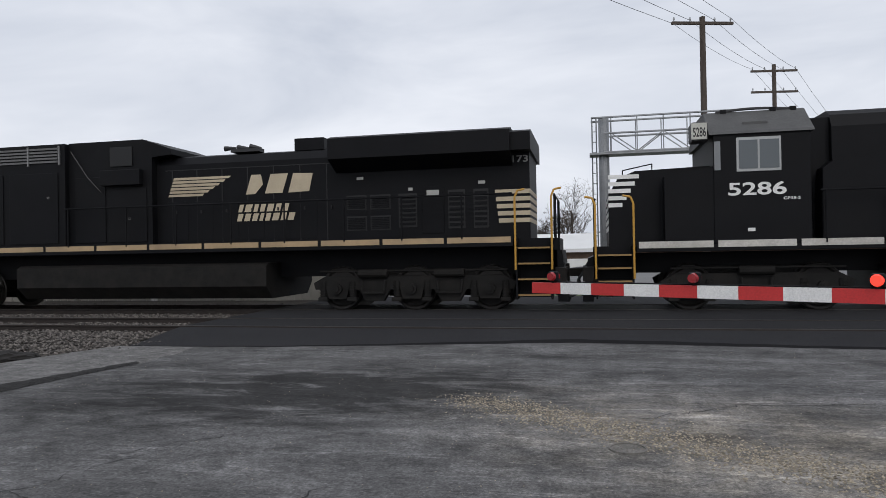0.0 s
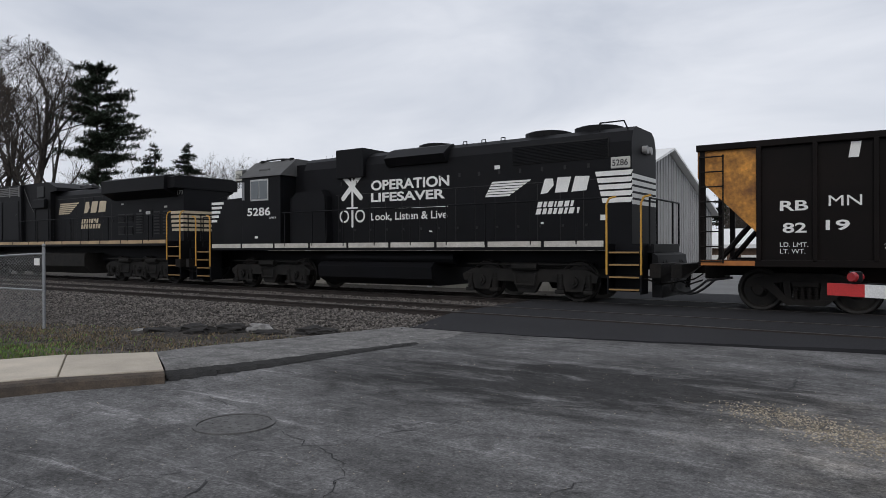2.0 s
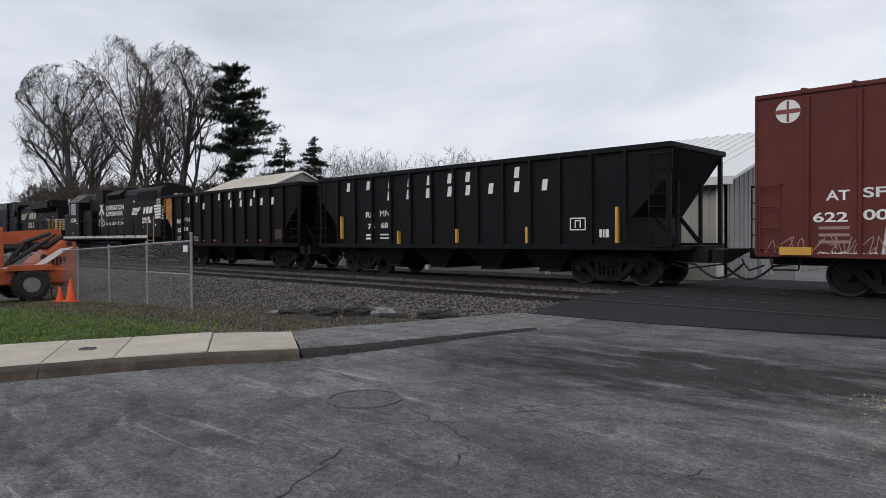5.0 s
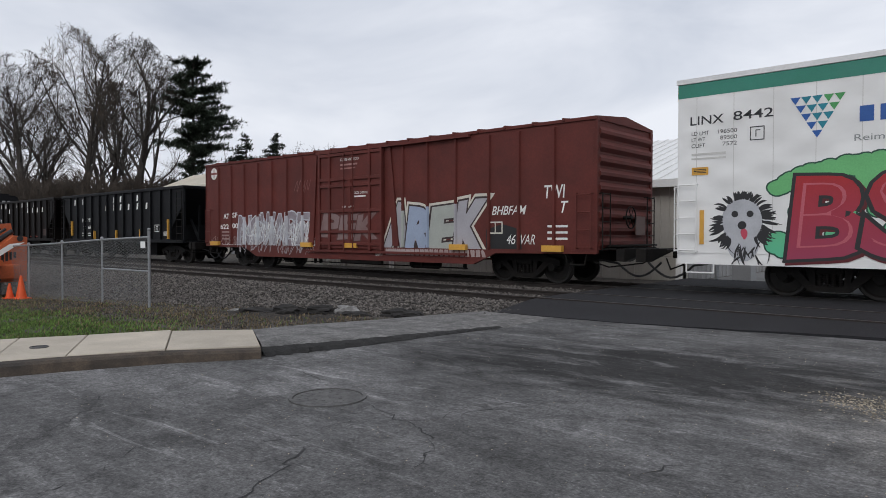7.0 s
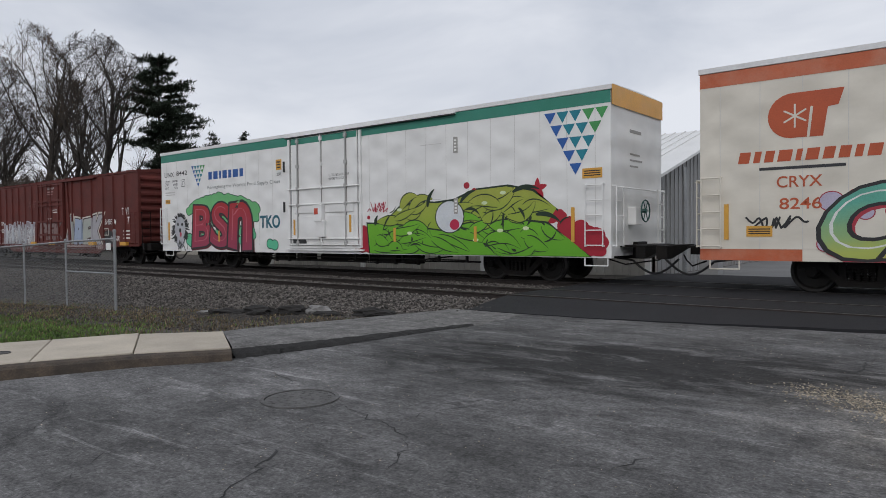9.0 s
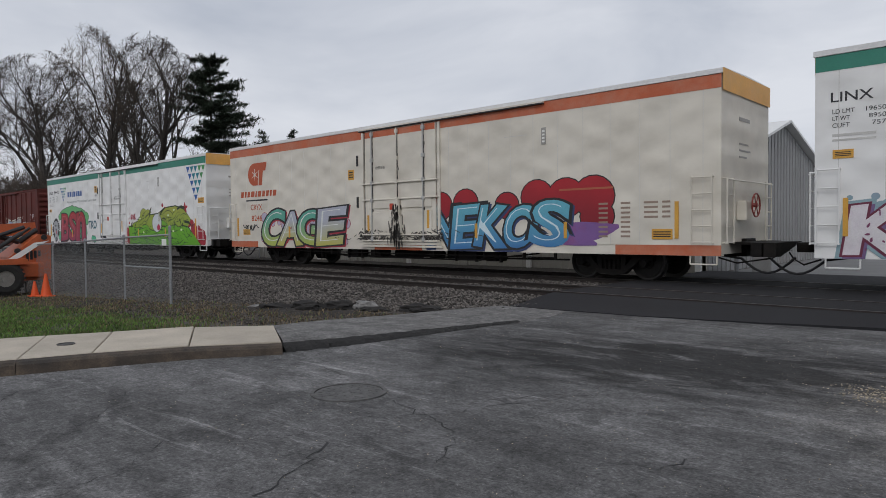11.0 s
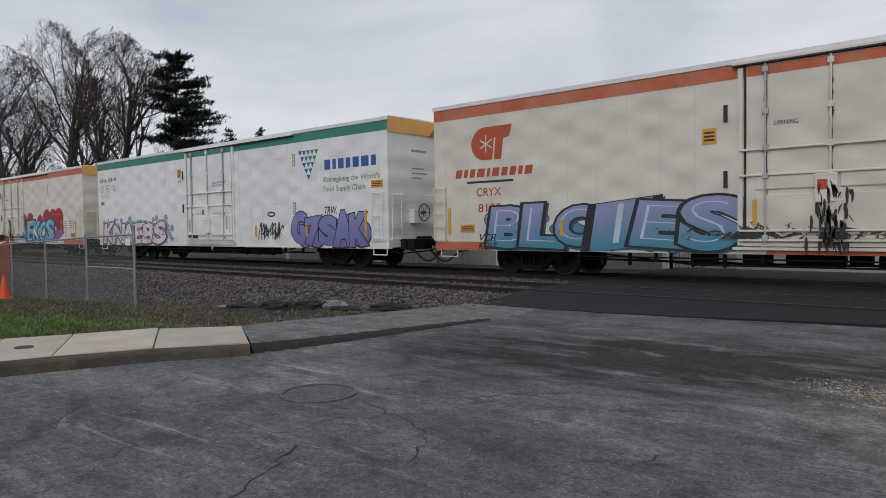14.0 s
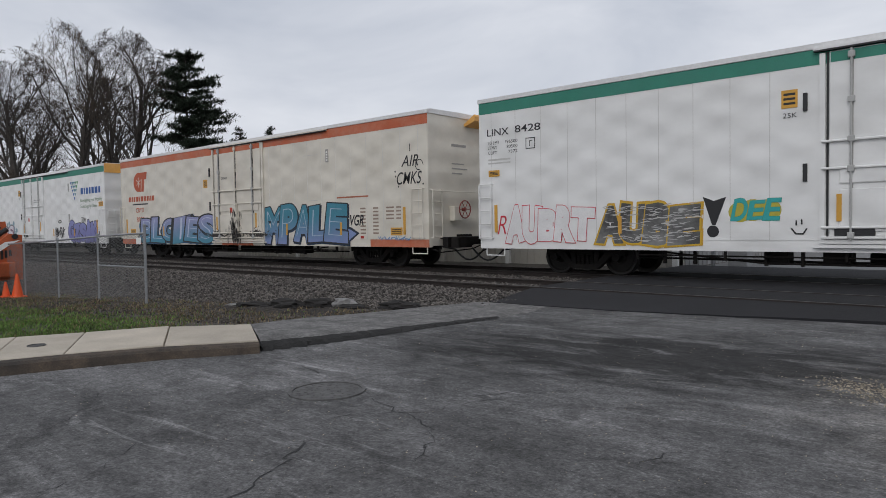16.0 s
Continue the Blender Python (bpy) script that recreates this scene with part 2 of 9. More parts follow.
def solid(name, bm, mat, label, category="", group="", kind="", smooth=False):
    return tagged(new(name, mesh_of(name, bm, mat, smooth)), label, category, group, kind)

# ---- ground and tracks ----
RAIL_Z = 0.14
TRACK_Y = 16.55
SIDE_Y = 14.95
NEAR_Y = 12.78


def smooth_step(a, b, v):
    u = min(1, max(0, (v - a) / (b - a)))
    return u * u * (3 - 2 * u)


def ground_z(x, y):
    """Height of the earth: it falls away to the left of the pavement, and the track bed stays level."""
    fall = -0.034 * max(0.0, min(-9.0 - x, 30.0)) * (1 - smooth_step(8.0, 11.2, y))
    return -0.05 + fall + 0.03 * noise.noise((x * 0.6, y * 0.6, 0)) * smooth_step(-7.6, -9, x)


def grid_sheet(xs, ys, zf):
    verts = [(x, y, zf(x, y)) for y in ys for x in xs]
    n = len(xs)
    faces = [(j * n + i, j * n + i + 1, (j + 1) * n + i + 1, (j + 1) * n + i) for j in range(len(ys) - 1) for i in range(n - 1)]
    return verts, faces


def sheet_ob(name, verts, faces, mat, label, kind="structure"):
    me = bpy.data.meshes.new(name)
    me.from_pydata(verts, [], faces)
    me.materials.append(mat)
    me.update()
    return tagged(new(name, me), label, kind=kind)


xs = [-2000, -600, -200, -100, -60] + [-45 + 0.75 * i for i in range(52)] + [-5, 0, 10, 30, 100, 300, 2000]
ys = [-2000, -300, -60, -20] + [-6 + 0.75 * i for i in range(30)] + [18, 22, 30, 60, 150, 500, 2500]
v, f = grid_sheet(xs, ys, ground_z)
sheet_ob("ground", v, f, M["soil"], "dark gravelly soil ground reaching the horizon")

KERB_OUT = [(-9.35, -4.6), (-9.25, -3.6), (-9.15, -2.6), (-9.05, -1.6), (-8.9, -0.6), (-8.7, 0.4), (-8.45, 1.35), (-8.16, 2.12), (-7.93, 2.79), (-7.55, 3.73), (-6.97, 4.63)]
KERB_IN = [(-11.05, -4.4), (-10.95, -3.4), (-10.85, -2.4), (-10.75, -1.3), (-10.6, -0.2), (-10.4, 0.9), (-10.1, 1.95), (-9.74, 2.89), (-9.4, 3.59), (-9.0, 4.55), (-8.25, 5.37)]

# old road, meeting the kerb
bm = bmesh.new()
edge = [(-10, -60), (-9.5, -12)] + [(x + 0.1, y) for x, y in KERB_OUT] + [(-6.60, 5.6), (-6.42, 7.0), (-6.3, 7.8), (-6.15, 8.6), (-6.3, 9.4), (-7.6, 10.1), (-7.6, 10.6), (-5, 10.8), (-3, 11.0), (0, 11.5), (3, 11.2), (14, 11.0), (90, 10.8), (90, -60)]
vs = [bm.verts.new((x, y, 0)) for x, y in edge]
bm.faces.new(vs)
r = bmesh.ops.extrude_face_region(bm, geom=list(bm.faces))
for v in [e for e in r["geom"] if isinstance(e, bmesh.types.BMVert)]:
    v.co.z = -0.3
solid("road", bm, M["road"], "worn cracked grey asphalt road with oil stains", kind="structure")

# level crossing of new asphalt, in strips between the rails
near_edge = [(-7.62, 10.1), (-5, 10.25), (-3, 10.6), (-0.2, 11.15), (2.2, 10.9), (4.5, 10.7), (16, 10.4)]
edge_pts = []
for (xa, ya), (xb, yb) in zip(near_edge, near_edge[1:]):
    for k in range(8):
        u = k / 8
        edge_pts.append((xa + (xb - xa) * u, ya + (yb - ya) * u + random.uniform(-0.03, 0.03)))
edge_pts.append(near_edge[-1])


def crossing_z(y):
    return 0.012 + (RAIL_Z - 0.022) * smooth_step(10.0, 12.6, y)


def crossing_strip(y0, y1):
    bm = bmesh.new()
    cols = []
    rows = 7
    for x, ye in edge_pts:
        a = max(y0, ye) if y0 < 10.5 else y0
        cols.append([bm.verts.new((x + (-0.25 * smooth_step(10, 12, a + (y1 - a) * j / rows) if x < -7.5 else 0), a + (y1 - a) * j / rows, crossing_z(a + (y1 - a) * j / rows))) for j in range(rows + 1)])
    for a, b in zip(cols, cols[1:]):
        for j in range(rows):
            bm.faces.new((a[j], b[j], b[j + 1], a[j + 1]))
    r = bmesh.ops.extrude_face_region(bm, geom=list(bm.faces))
    for v in [e for e in r["geom"] if isinstance(e, bmesh.types.BMVert)]:
        v.co.z -= 0.25
    return bm


crossing = thing("road_crossing", "new black asphalt of the level crossing", "road", kind="structure")
RAILS = [NEAR_Y - 0.75, NEAR_Y + 0.75, TRACK_Y - 0.75, TRACK_Y + 0.75]
cuts = [10.0, RAILS[0] - 0.04, RAILS[0] + 0.09, RAILS[1] - 0.05, RAILS[1] + 0.10, RAILS[2] - 0.05, RAILS[2] + 0.11, RAILS[3] - 0.09, RAILS[3] + 0.05, 20.5]
for a, b in zip(cuts[::2], cuts[1::2]):
    part("asphalt_strip", crossing_strip(a, b), M["new_asphalt"], crossing)

# rails
for k, y in enumerate(RAILS):
    t = thing("rail", "rusty steel rail with a worn bright head", "rail", group="rails of the two tracks", kind="structure")
    bm = bmesh.new()
    z = RAIL_Z
    add_prism(bm, [(y - 0.07, z - 0.17), (y + 0.07, z - 0.17), (y + 0.07, z - 0.155), (y + 0.012, z - 0.13), (y + 0.012, z - 0.045), (y + 0.036, z - 0.03), (y + 0.036, z - 0.003), (y - 0.036, z - 0.003), (y - 0.036, z - 0.03), (y - 0.012, z - 0.045), (y - 0.012, z - 0.13), (y - 0.07, z - 0.155)], "x", -320, 320)
    part("rail_web", bm, M["rail"], t)
    bm = bmesh.new()
    add_box(bm, -320, 320, y - 0.026, y + 0.026, z - 0.003, z)
    part("rail_head", bm, M["rail_top"], t)

# sleepers
tie_mesh = None
for y in (NEAR_Y, TRACK_Y):
    for k in range(150):
        x = -75 + 0.55 * k
        if -8.2 < x < 16:
            continue
        if tie_mesh is None:
            bm = bmesh.new()
            add_box(bm, -0.11, 0.11, -1.3, 1.3, -0.15, 0, 0.008)
            tie_mesh = mesh_of("sleeper", bm, M["tie"])
        ob = new("sleeper", tie_mesh)
        ob.matrix_basis = pose(x + random.uniform(-0.02, 0.02), y, RAIL_Z - 0.172, 0, 0, random.uniform(-0.6, 0.6))
        tagged(ob, "weathered dark timber railway sleeper", "sleeper", "sleepers under the rails", "structure")


def scatter(name, n, place, size, mat, label, seed, flat=0.7):
    """Loose stones as one joined object: squashed, uneven eight-sided lumps."""
    rng = np.random.RandomState(seed)
    base = np.array([(1, 0, 0), (0, 1, 0), (-1, 0, 0), (0, -1, 0), (0, 0, 1), (0, 0, -1)], float)
    tri = np.array([(0, 1, 4), (1, 2, 4), (2, 3, 4), (3, 0, 4), (1, 0, 5), (2, 1, 5), (3, 2, 5), (0, 3, 5)])
    pos = place(rng, n)
    n = len(pos)
    s = rng.uniform(size[0], size[1], (n, 1, 1)) * rng.uniform(0.6, 1.3, (n, 6, 1))
    a = rng.uniform(0, 6.283, n)
    tilt = rng.uniform(-0.7, 0.7, n)
    ca, sa, ct, st = np.cos(a), np.sin(a), np.cos(tilt), np.sin(tilt)
    zero, one = np.zeros(n), np.ones(n)
    rz = np.stack([np.stack([ca, -sa, zero], 1), np.stack([sa, ca, zero], 1), np.stack([zero, zero, one], 1)], 1)
    rx = np.stack([np.stack([one, zero, zero], 1), np.stack([zero, ct, -st], 1), np.stack([zero, st, ct], 1)], 1)
    v = base[None] * s * np.array([1.0, 0.8, flat])
    v = np.einsum("nij,nkj->nki", rz @ rx, v) + pos[:, None, :]
    f = tri[None] + (np.arange(n) * 6)[:, None, None]
    me = bpy.data.meshes.new(name)
    me.from_pydata(v.reshape(-1, 3).tolist(), [], f.reshape(-1, 3).tolist())
    me.materials.append(mat)
    return tagged(new(name, me), label, kind="stuff")


def bed(rng, n):
    x = rng.uniform(-34, -7.3, n)
    y = rng.uniform(7.9, 15.6, n)
    edge = 8.5 + 0.35 * np.sin(x * 1.3) + rng.uniform(-0.5, 0.5, n) + 0.12 * np.maximum(0, x + 12)
    keep = (y > edge) & ((x < -7.9) | (y < 10.6))
    x, y = x[keep], y[keep]
    z = np.array([ground_z(a, b) for a, b in zip(x, y)])
    hump = 0.05 * np.clip((y - 9.0) / 2.2, 0, 1)
    return np.stack([x, y, z + hump + rng.uniform(-0.02, 0.03, len(x))], 1)


def far_bed(rng, n):
    x = rng.uniform(-80, -7.9, n)
    y = np.where(rng.rand(n) < 0.5, rng.uniform(15.6, 19.6, n), rng.uniform(9.0, 15.6, n))
    keep = (x < -33) | (y > 15.6)
    x, y = x[keep], y[keep]
    return np.stack([x, y, np.full(len(x), -0.03) + rng.uniform(-0.03, 0.02, len(x))], 1)


scatter("ballast", 70000, bed, (0.022, 0.046), M["ballast"], "grey-brown crushed stone ballast beside the rails", 1)
scatter("far_ballast", 20000, far_bed, (0.03, 0.06), M["ballast"], "crushed stone ballast between and beyond the rails", 2)

# ---- pavement and kerb ----
pavement = thing("pavement", "pale concrete pavement slabs along the kerb", "pavement", kind="structure")


def slab_poly(pts, z0, z1, gap=0.012):
    c = Vector((sum(p[0] for p in pts) / len(pts), sum(p[1] for p in pts) / len(pts)))
    out = []
    for p in pts:
        d = Vector(p) - c
        out.append(c + d * (1 - gap / d.length))
    bm = bmesh.new()
    add_prism(bm, [(p.x, p.y) for p in out], "z", z0, z1)
    top = [e for e in bm.edges if all(v.co.z > z1 - 0.001 for v in e.verts)]
    bmesh.ops.bevel(bm, geom=top, offset=0.008, segments=1, affect="EDGES")
    return bm


for i in range(len(KERB_OUT) - 1):
    a, b, c, d = KERB_OUT[i], KERB_OUT[i + 1], KERB_IN[i + 1], KERB_IN[i]
    part("slab", slab_poly([a, b, c, d], -0.1, 0.13 - 0.012 * max(0, i - 8)), M["concrete"], pavement)
kerb = thing("kerb", "dirty stained concrete kerb with a dark worn face", "kerb", kind="structure")
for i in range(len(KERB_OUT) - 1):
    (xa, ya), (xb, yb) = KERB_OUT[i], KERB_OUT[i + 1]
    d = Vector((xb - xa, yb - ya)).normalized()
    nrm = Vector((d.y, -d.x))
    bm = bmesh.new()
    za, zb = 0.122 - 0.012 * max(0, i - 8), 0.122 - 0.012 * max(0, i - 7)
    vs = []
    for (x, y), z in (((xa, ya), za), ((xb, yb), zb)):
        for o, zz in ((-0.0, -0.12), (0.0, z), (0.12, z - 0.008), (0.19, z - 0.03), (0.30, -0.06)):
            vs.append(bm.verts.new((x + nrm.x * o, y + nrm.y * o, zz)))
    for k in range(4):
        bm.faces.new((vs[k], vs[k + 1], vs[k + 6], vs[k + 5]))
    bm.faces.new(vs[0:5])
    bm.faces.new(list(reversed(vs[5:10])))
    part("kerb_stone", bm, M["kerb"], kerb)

# tarmac apron between pavement and crossing
apron_out = [(-6.95, 4.645), (-6.70, 5.63), (-6.49, 7.0), (-6.36, 7.8), (-6.2, 8.6), (-6.1, 9.4), (-6.3, 10.1)]
apron_in = [(-8.26, 5.36), (-8.38, 6.2), (-8.36, 7.0), (-8.25, 7.9), (-8.15, 8.7), (-8.0, 9.4), (-7.8, 10.1)]
apron_z = [0.110, 0.082, 0.045, 0.022, 0.010, 0.006, 0.004]
bm = bmesh.new()
grid = []
for (o, n_in, z) in zip(apron_out, apron_in, apron_z):
    row = []
    for k in range(9):
        u = k / 8
        zz = z * (0.0 if k == 0 else (0.55 if k == 1 else (0.9 if k == 2 else 1.0))) + 0.003 + 0.04 * z * math.sin(7 * u + 3 * o[1])
        uu = 0 if k == 0 else (0.05 if k == 1 else (k - 1) / 7)
        row.append(bm.verts.new((o[0] + (n_in[0] - o[0]) * uu, o[1] + (n_in[1] - o[1]) * uu, zz if k else -0.04)))
    row.append(bm.verts.new((n_in[0] - 0.12, n_in[1], -0.2)))
    grid.append(row)
for a, b in zip(grid, grid[1:]):
    for k in range(len(a) - 1):
        bm.faces.new((a[k], a[k + 1], b[k + 1], b[k]))
apron = solid("apron", bm, M["patch"], "grey tarmac apron with a broken edge painted in shade", kind="structure")


# broken tar edge, coloured near-black to paint in its shaded undercut
bm = bmesh.new()
top, low = [], []
rng = random.Random(31)
rim = list(zip(apron_out, apron_z))[:5]
for (pa, za), (pb, zb) in zip(rim, rim[1:]):
    for k in range(14):
        u = k / 14
        x, y, z = pa[0] + (pb[0] - pa[0]) * u, pa[1] + (pb[1] - pa[1]) * u, za + (zb - za) * u
        top.append(bm.verts.new((x - 0.07 - rng.uniform(0, 0.07), y, z * 0.7 + 0.012)))
        low.append(bm.verts.new((x + 0.02 + z * rng.uniform(0.5, 1.5), y - 0.03, 0.004)))
mid = [bm.verts.new((t.co.lerp(b.co, rng.uniform(0.35, 0.65))) + Vector((0.02, 0, rng.uniform(-0.012, 0.014)))) for t, b in zip(top, low)]
for k in range(len(top) - 1):
    bm.faces.new((low[k], low[k + 1], mid[k + 1], mid[k]))
    bm.faces.new((mid[k], mid[k + 1], top[k + 1], top[k]))
part("broken_edge", bm, material("broken_tar_edge_painted_shade", (0.013, 0.0125, 0.012), 0.95, vary=0.35, scale=5, grain=40, bump=0.8), apron, "broken tar edge with shade painted in")


# ---- cracks, covers, loose lumps ----
def crack(name, pts, w, seed, z=0.003):
    rng = random.Random(seed)
    fine = []
    for (xa, ya), (xb, yb) in zip(pts, pts[1:]):
        n = max(2, int(math.hypot(xb - xa, yb - ya) / 0.07))
        for k in range(n):
            u = k / n
            fine.append((xa + (xb - xa) * u + rng.gauss(0, 0.026), ya + (yb - ya) * u + rng.gauss(0, 0.026)))
    fine.append(pts[-1])
    bm = bmesh.new()
    left, right = [], []
    for i, p in enumerate(fine):
        q = fine[min(i + 1, len(fine) - 1)]
        o = fine[max(i - 1, 0)]
        d = Vector((q[0] - o[0], q[1] - o[1])).normalized()
        ww = w * rng.choice((0.2, 0.4, 0.7, 1.0, 1.7)) * (0.3 if i in (0, len(fine) - 1) else 1)
        left.append(bm.verts.new((p[0] - d.y * ww, p[1] + d.x * ww, z)))
        right.append(bm.verts.new((p[0] + d.y * ww, p[1] - d.x * ww, z)))
    for i in range(len(fine) - 1):
        bm.faces.new((left[i], left[i + 1], right[i + 1], right[i]))
    return part("crack", bm, M["tar"], cracks)


cracks = thing("road_cracks", "dark sealed cracks in the old asphalt", "cracks", kind="structure")
M["tar"] = material("dark_tar", (0.022, 0.022, 0.023), 0.85, vary=0.3, scale=6, grain=60)
M["pale_grit"] = material("pale_grit", (0.30, 0.26, 0.20), 0.95, vary=0.25, scale=8, grain=40, per_island=0.35)
for k, (pts, w) in enumerate((
        ([(-4.1, 1.2), (-4.24, 1.61), (-4.61, 2.08), (-4.32, 2.32), (-4.0, 2.77), (-3.96, 3.47), (-3.59, 3.79), (-3.4, 4.32), (-3.04, 5.07)], 0.0030),
        ([(-5.4, 1.71), (-5.55, 1.93), (-5.91, 2.23), (-6.3, 2.5)], 0.0050),
        ([(-4.27, 3.88), (-3.67, 3.74), (-3.1, 3.48), (-2.84, 2.97)], 0.0040),
        ([(-1.73, 3.7), (-1.73, 3.95), (-1.63, 4.26)], 0.0050),
        ([(-0.97, 7.55), (-0.95, 8.2), (-0.95, 8.8)], 0.0090),
        ([(-3.67, 4.37), (-3.49, 4.57), (-3.32, 4.81), (-2.9, 5.2)], 0.0050),
        ([(-6.3, 8.0), (-5.8, 8.9), (-5.0, 9.4), (-3.5, 9.9)], 0.0070),
        ([(-7.2, 8.8), (-6.6, 9.0), (-6.0, 9.7)], 0.0060),
        ([(-7.4, 8.1), (-7.0, 8.4), (-6.6, 8.2)], 0.0050),
        ([(-3.9, 5.3), (-2.4, 6.2), (-1.2, 6.6)], 0.0050),
        ([(0.45, 6.2), (1.4, 6.85), (2.9, 7.1)], 0.0050),
        ([(-6.6, 4.9), (-5.9, 4.4), (-5.3, 4.2)], 0.0050),
        ([(-5.4, 0.5), (-5.79, 0.85), (-6.4, 1.3), (-7.11, 1.83)], 0.0045),
        ([(-3.2, 1.9), (-3.44, 2.34), (-3.72, 2.78)], 0.0060),
        ([(-4.56, 5.68), (-4.1, 6.1), (-3.3, 6.2), (-2.7, 6.8)], 0.0060),
        ([(-2.9, 8.7), (-2.46, 8.96), (-2.2, 9.5)], 0.0090),
        ([(-5.6, 6.6), (-4.9, 7.3), (-4.4, 8.6), (-3.6, 9.3)], 0.0060))):
    crack("crack", pts, w, k, 0.018 if k in (7, 8) else 0.003)


def cover(name, x, y, z, r, label, iron=None):
    t = thing(name, label, "cover", at=pose(x, y, z))
    iron = iron or M["iron"]
    bm = bmesh.new()
    for ra, rb, z0, z1 in ((r, r * 0.9, 0.0, 0.012), ):
        rings = []
        for rr, zz in ((ra, -0.03), (ra, z1), (rb, z1), (rb, -0.03)):
            rings.append([bm.verts.new((rr * math.cos(a * math.pi / 16), rr * math.sin(a * math.pi / 16), zz)) for a in range(32)])
        for p, q in zip(rings, rings[1:]):
            for k in range(32):
                bm.faces.new((p[k], p[(k + 1) % 32], q[(k + 1) % 32], q[k]))
    part("rim", bm, iron, t)
    bm = bmesh.new()
    add_cyl(bm, (0, 0, -0.03), (0, 0, 0.004), r * 0.88, 32)
    for ring, cnt in ((0.75, 20), (0.55, 14), (0.35, 9), (0.12, 3)):
        for k in range(cnt):
            a = 2 * math.pi * k / cnt + ring
            add_box(bm, r * ring * math.cos(a) - r * 0.05, r * ring * math.cos(a) + r * 0.05, r * ring * math.sin(a) - r * 0.03, r * ring * math.sin(a) + r * 0.03, 0.003, 0.007)
    part("lid", bm, iron, t)


M["iron"] = material("worn_cast_iron", (0.088, 0.086, 0.085), 0.8, metal=0.0, vary=0.4, scale=8, grain=60, bump=0.4)
cover("manhole_cover", -4.7, 3.8, 0.002, 0.345, "worn cast iron manhole cover set in asphalt")
cover("valve_cover", 0.30, 5.26, 0.002, 0.14, "small round iron valve cover in the road", material("dusty_cast_iron", (0.15, 0.142, 0.13), 0.85, vary=0.4, scale=8, grain=60, bump=0.4))
cover("drain_plate", -8.76, 2.8, 0.129, 0.10, "small round dark metal plate in the pavement")


def grit(rng, n):
    u = rng.rand(n)
    x = -1.18 + 3.4 * u + rng.normal(0, 0.22, n)
    y = 6.8 - 2.3 * u + rng.normal(0, 0.18, n)
    return np.stack([x, y, np.full(n, 0.003)], 1)


def loose(rng, n):
    x, y = rng.uniform(-6.5, 5, n), rng.uniform(2, 10.3, n)
    return np.stack([x, y, np.full(n, 0.002)], 1)


scatter("pale_grit", 5200, grit, (0.004, 0.016), M["pale_grit"], "pale loose grit spilled on the road", 3, flat=0.5)
scatter("loose_chippings", 2200, loose, (0.003, 0.008), M["pale_grit"], "loose small chippings on the road", 4, flat=0.5)


def lump(x, y, z, sx, sy, sz, mat, label, seed, turn=0):
    rng = random.Random(seed)
    bm = bmesh.new()
    bmesh.ops.create_icosphere(bm, subdivisions=3, radius=1)
    for v in bm.verts:
        d = noise.noise(v.co * 1.6 + Vector((seed, 0, 0))) * 0.45 + noise.noise(v.co * 5 + Vector((0, seed, 0))) * 0.14
        v.co = v.co * (1 + d)
        v.co.x, v.co.y, v.co.z = v.co.x * sx, v.co.y * sy, max(v.co.z, -0.5) * sz
    ob = solid("broken_asphalt_lump", bm, mat, label, "rubble", "rubble beside the track")
    ob.matrix_basis = pose(x, y, z, 0, 0, turn)


dark_lump = material("broken_asphalt", (0.014, 0.0125, 0.0115), 0.95, vary=0.45, scale=6, grain=40, bump=0.8)
pale_lump = material("pale_broken_concrete", (0.20, 0.195, 0.19), 0.9, vary=0.4, scale=6, grain=40, bump=0.6)
for x, y, z, sx, sy, sz, m, says, sd, turn in (
        (-8.75, 8.8, -0.02, 0.42, 0.22, 0.10, dark_lump, "dark flat slab of broken asphalt", 1, 24),
        (-9.95, 8.55, -0.01, 0.22, 0.15, 0.11, pale_lump, "pale grey lump of broken concrete", 2, 40),
        (-10.45, 8.3, -0.03, 0.38, 0.2, 0.11, dark_lump, "dark lump of broken asphalt in soil", 3, 10),
        (-11.1, 8.05, -0.06, 0.50, 0.22, 0.12, dark_lump, "dark lump of broken asphalt in soil", 5, 0),
        (-11.9, 7.85, -0.12, 0.46, 0.18, 0.09, dark_lump, "dark lump of broken asphalt in soil", 7, 12),
        (-9.5, 8.35, -0.05, 0.30, 0.16, 0.07, dark_lump, "dark lump of broken asphalt in soil", 8, 30),
        (-12.6, 7.9, -0.17, 0.24, 0.14, 0.07, pale_lump, "grey lump of broken concrete", 11, 30),
        (-10.75, 7.75, -0.08, 0.20, 0.13, 0.09, dark_lump, "small dark lump of broken asphalt", 13, 70)):
    lump(x, y, z, sx, sy, sz, m, says, sd, turn)

# churned earth heaped between the apron and the ballast
xs = [-14.0 + 0.09 * i for i in range(64)]
ys = [6.9 + 0.08 * i for i in range(24)]


def heap_z(x, y):
    u, w = (x + 14.0) / 5.67, (y - 6.9) / 1.84
    hump = max(0.0, math.sin(math.pi * min(1, max(0, u)))) ** 0.7 * max(0.0, math.sin(math.pi * min(1, max(0, w)))) ** 0.8
    return ground_z(x, y) - 0.05 + hump * (0.10 + 0.10 * noise.noise((x * 1.7, y * 1.7, 5.0)) + 0.05 * noise.noise((x * 6, y * 6, 2.0)))


v, f = grid_sheet(xs, ys, heap_z)
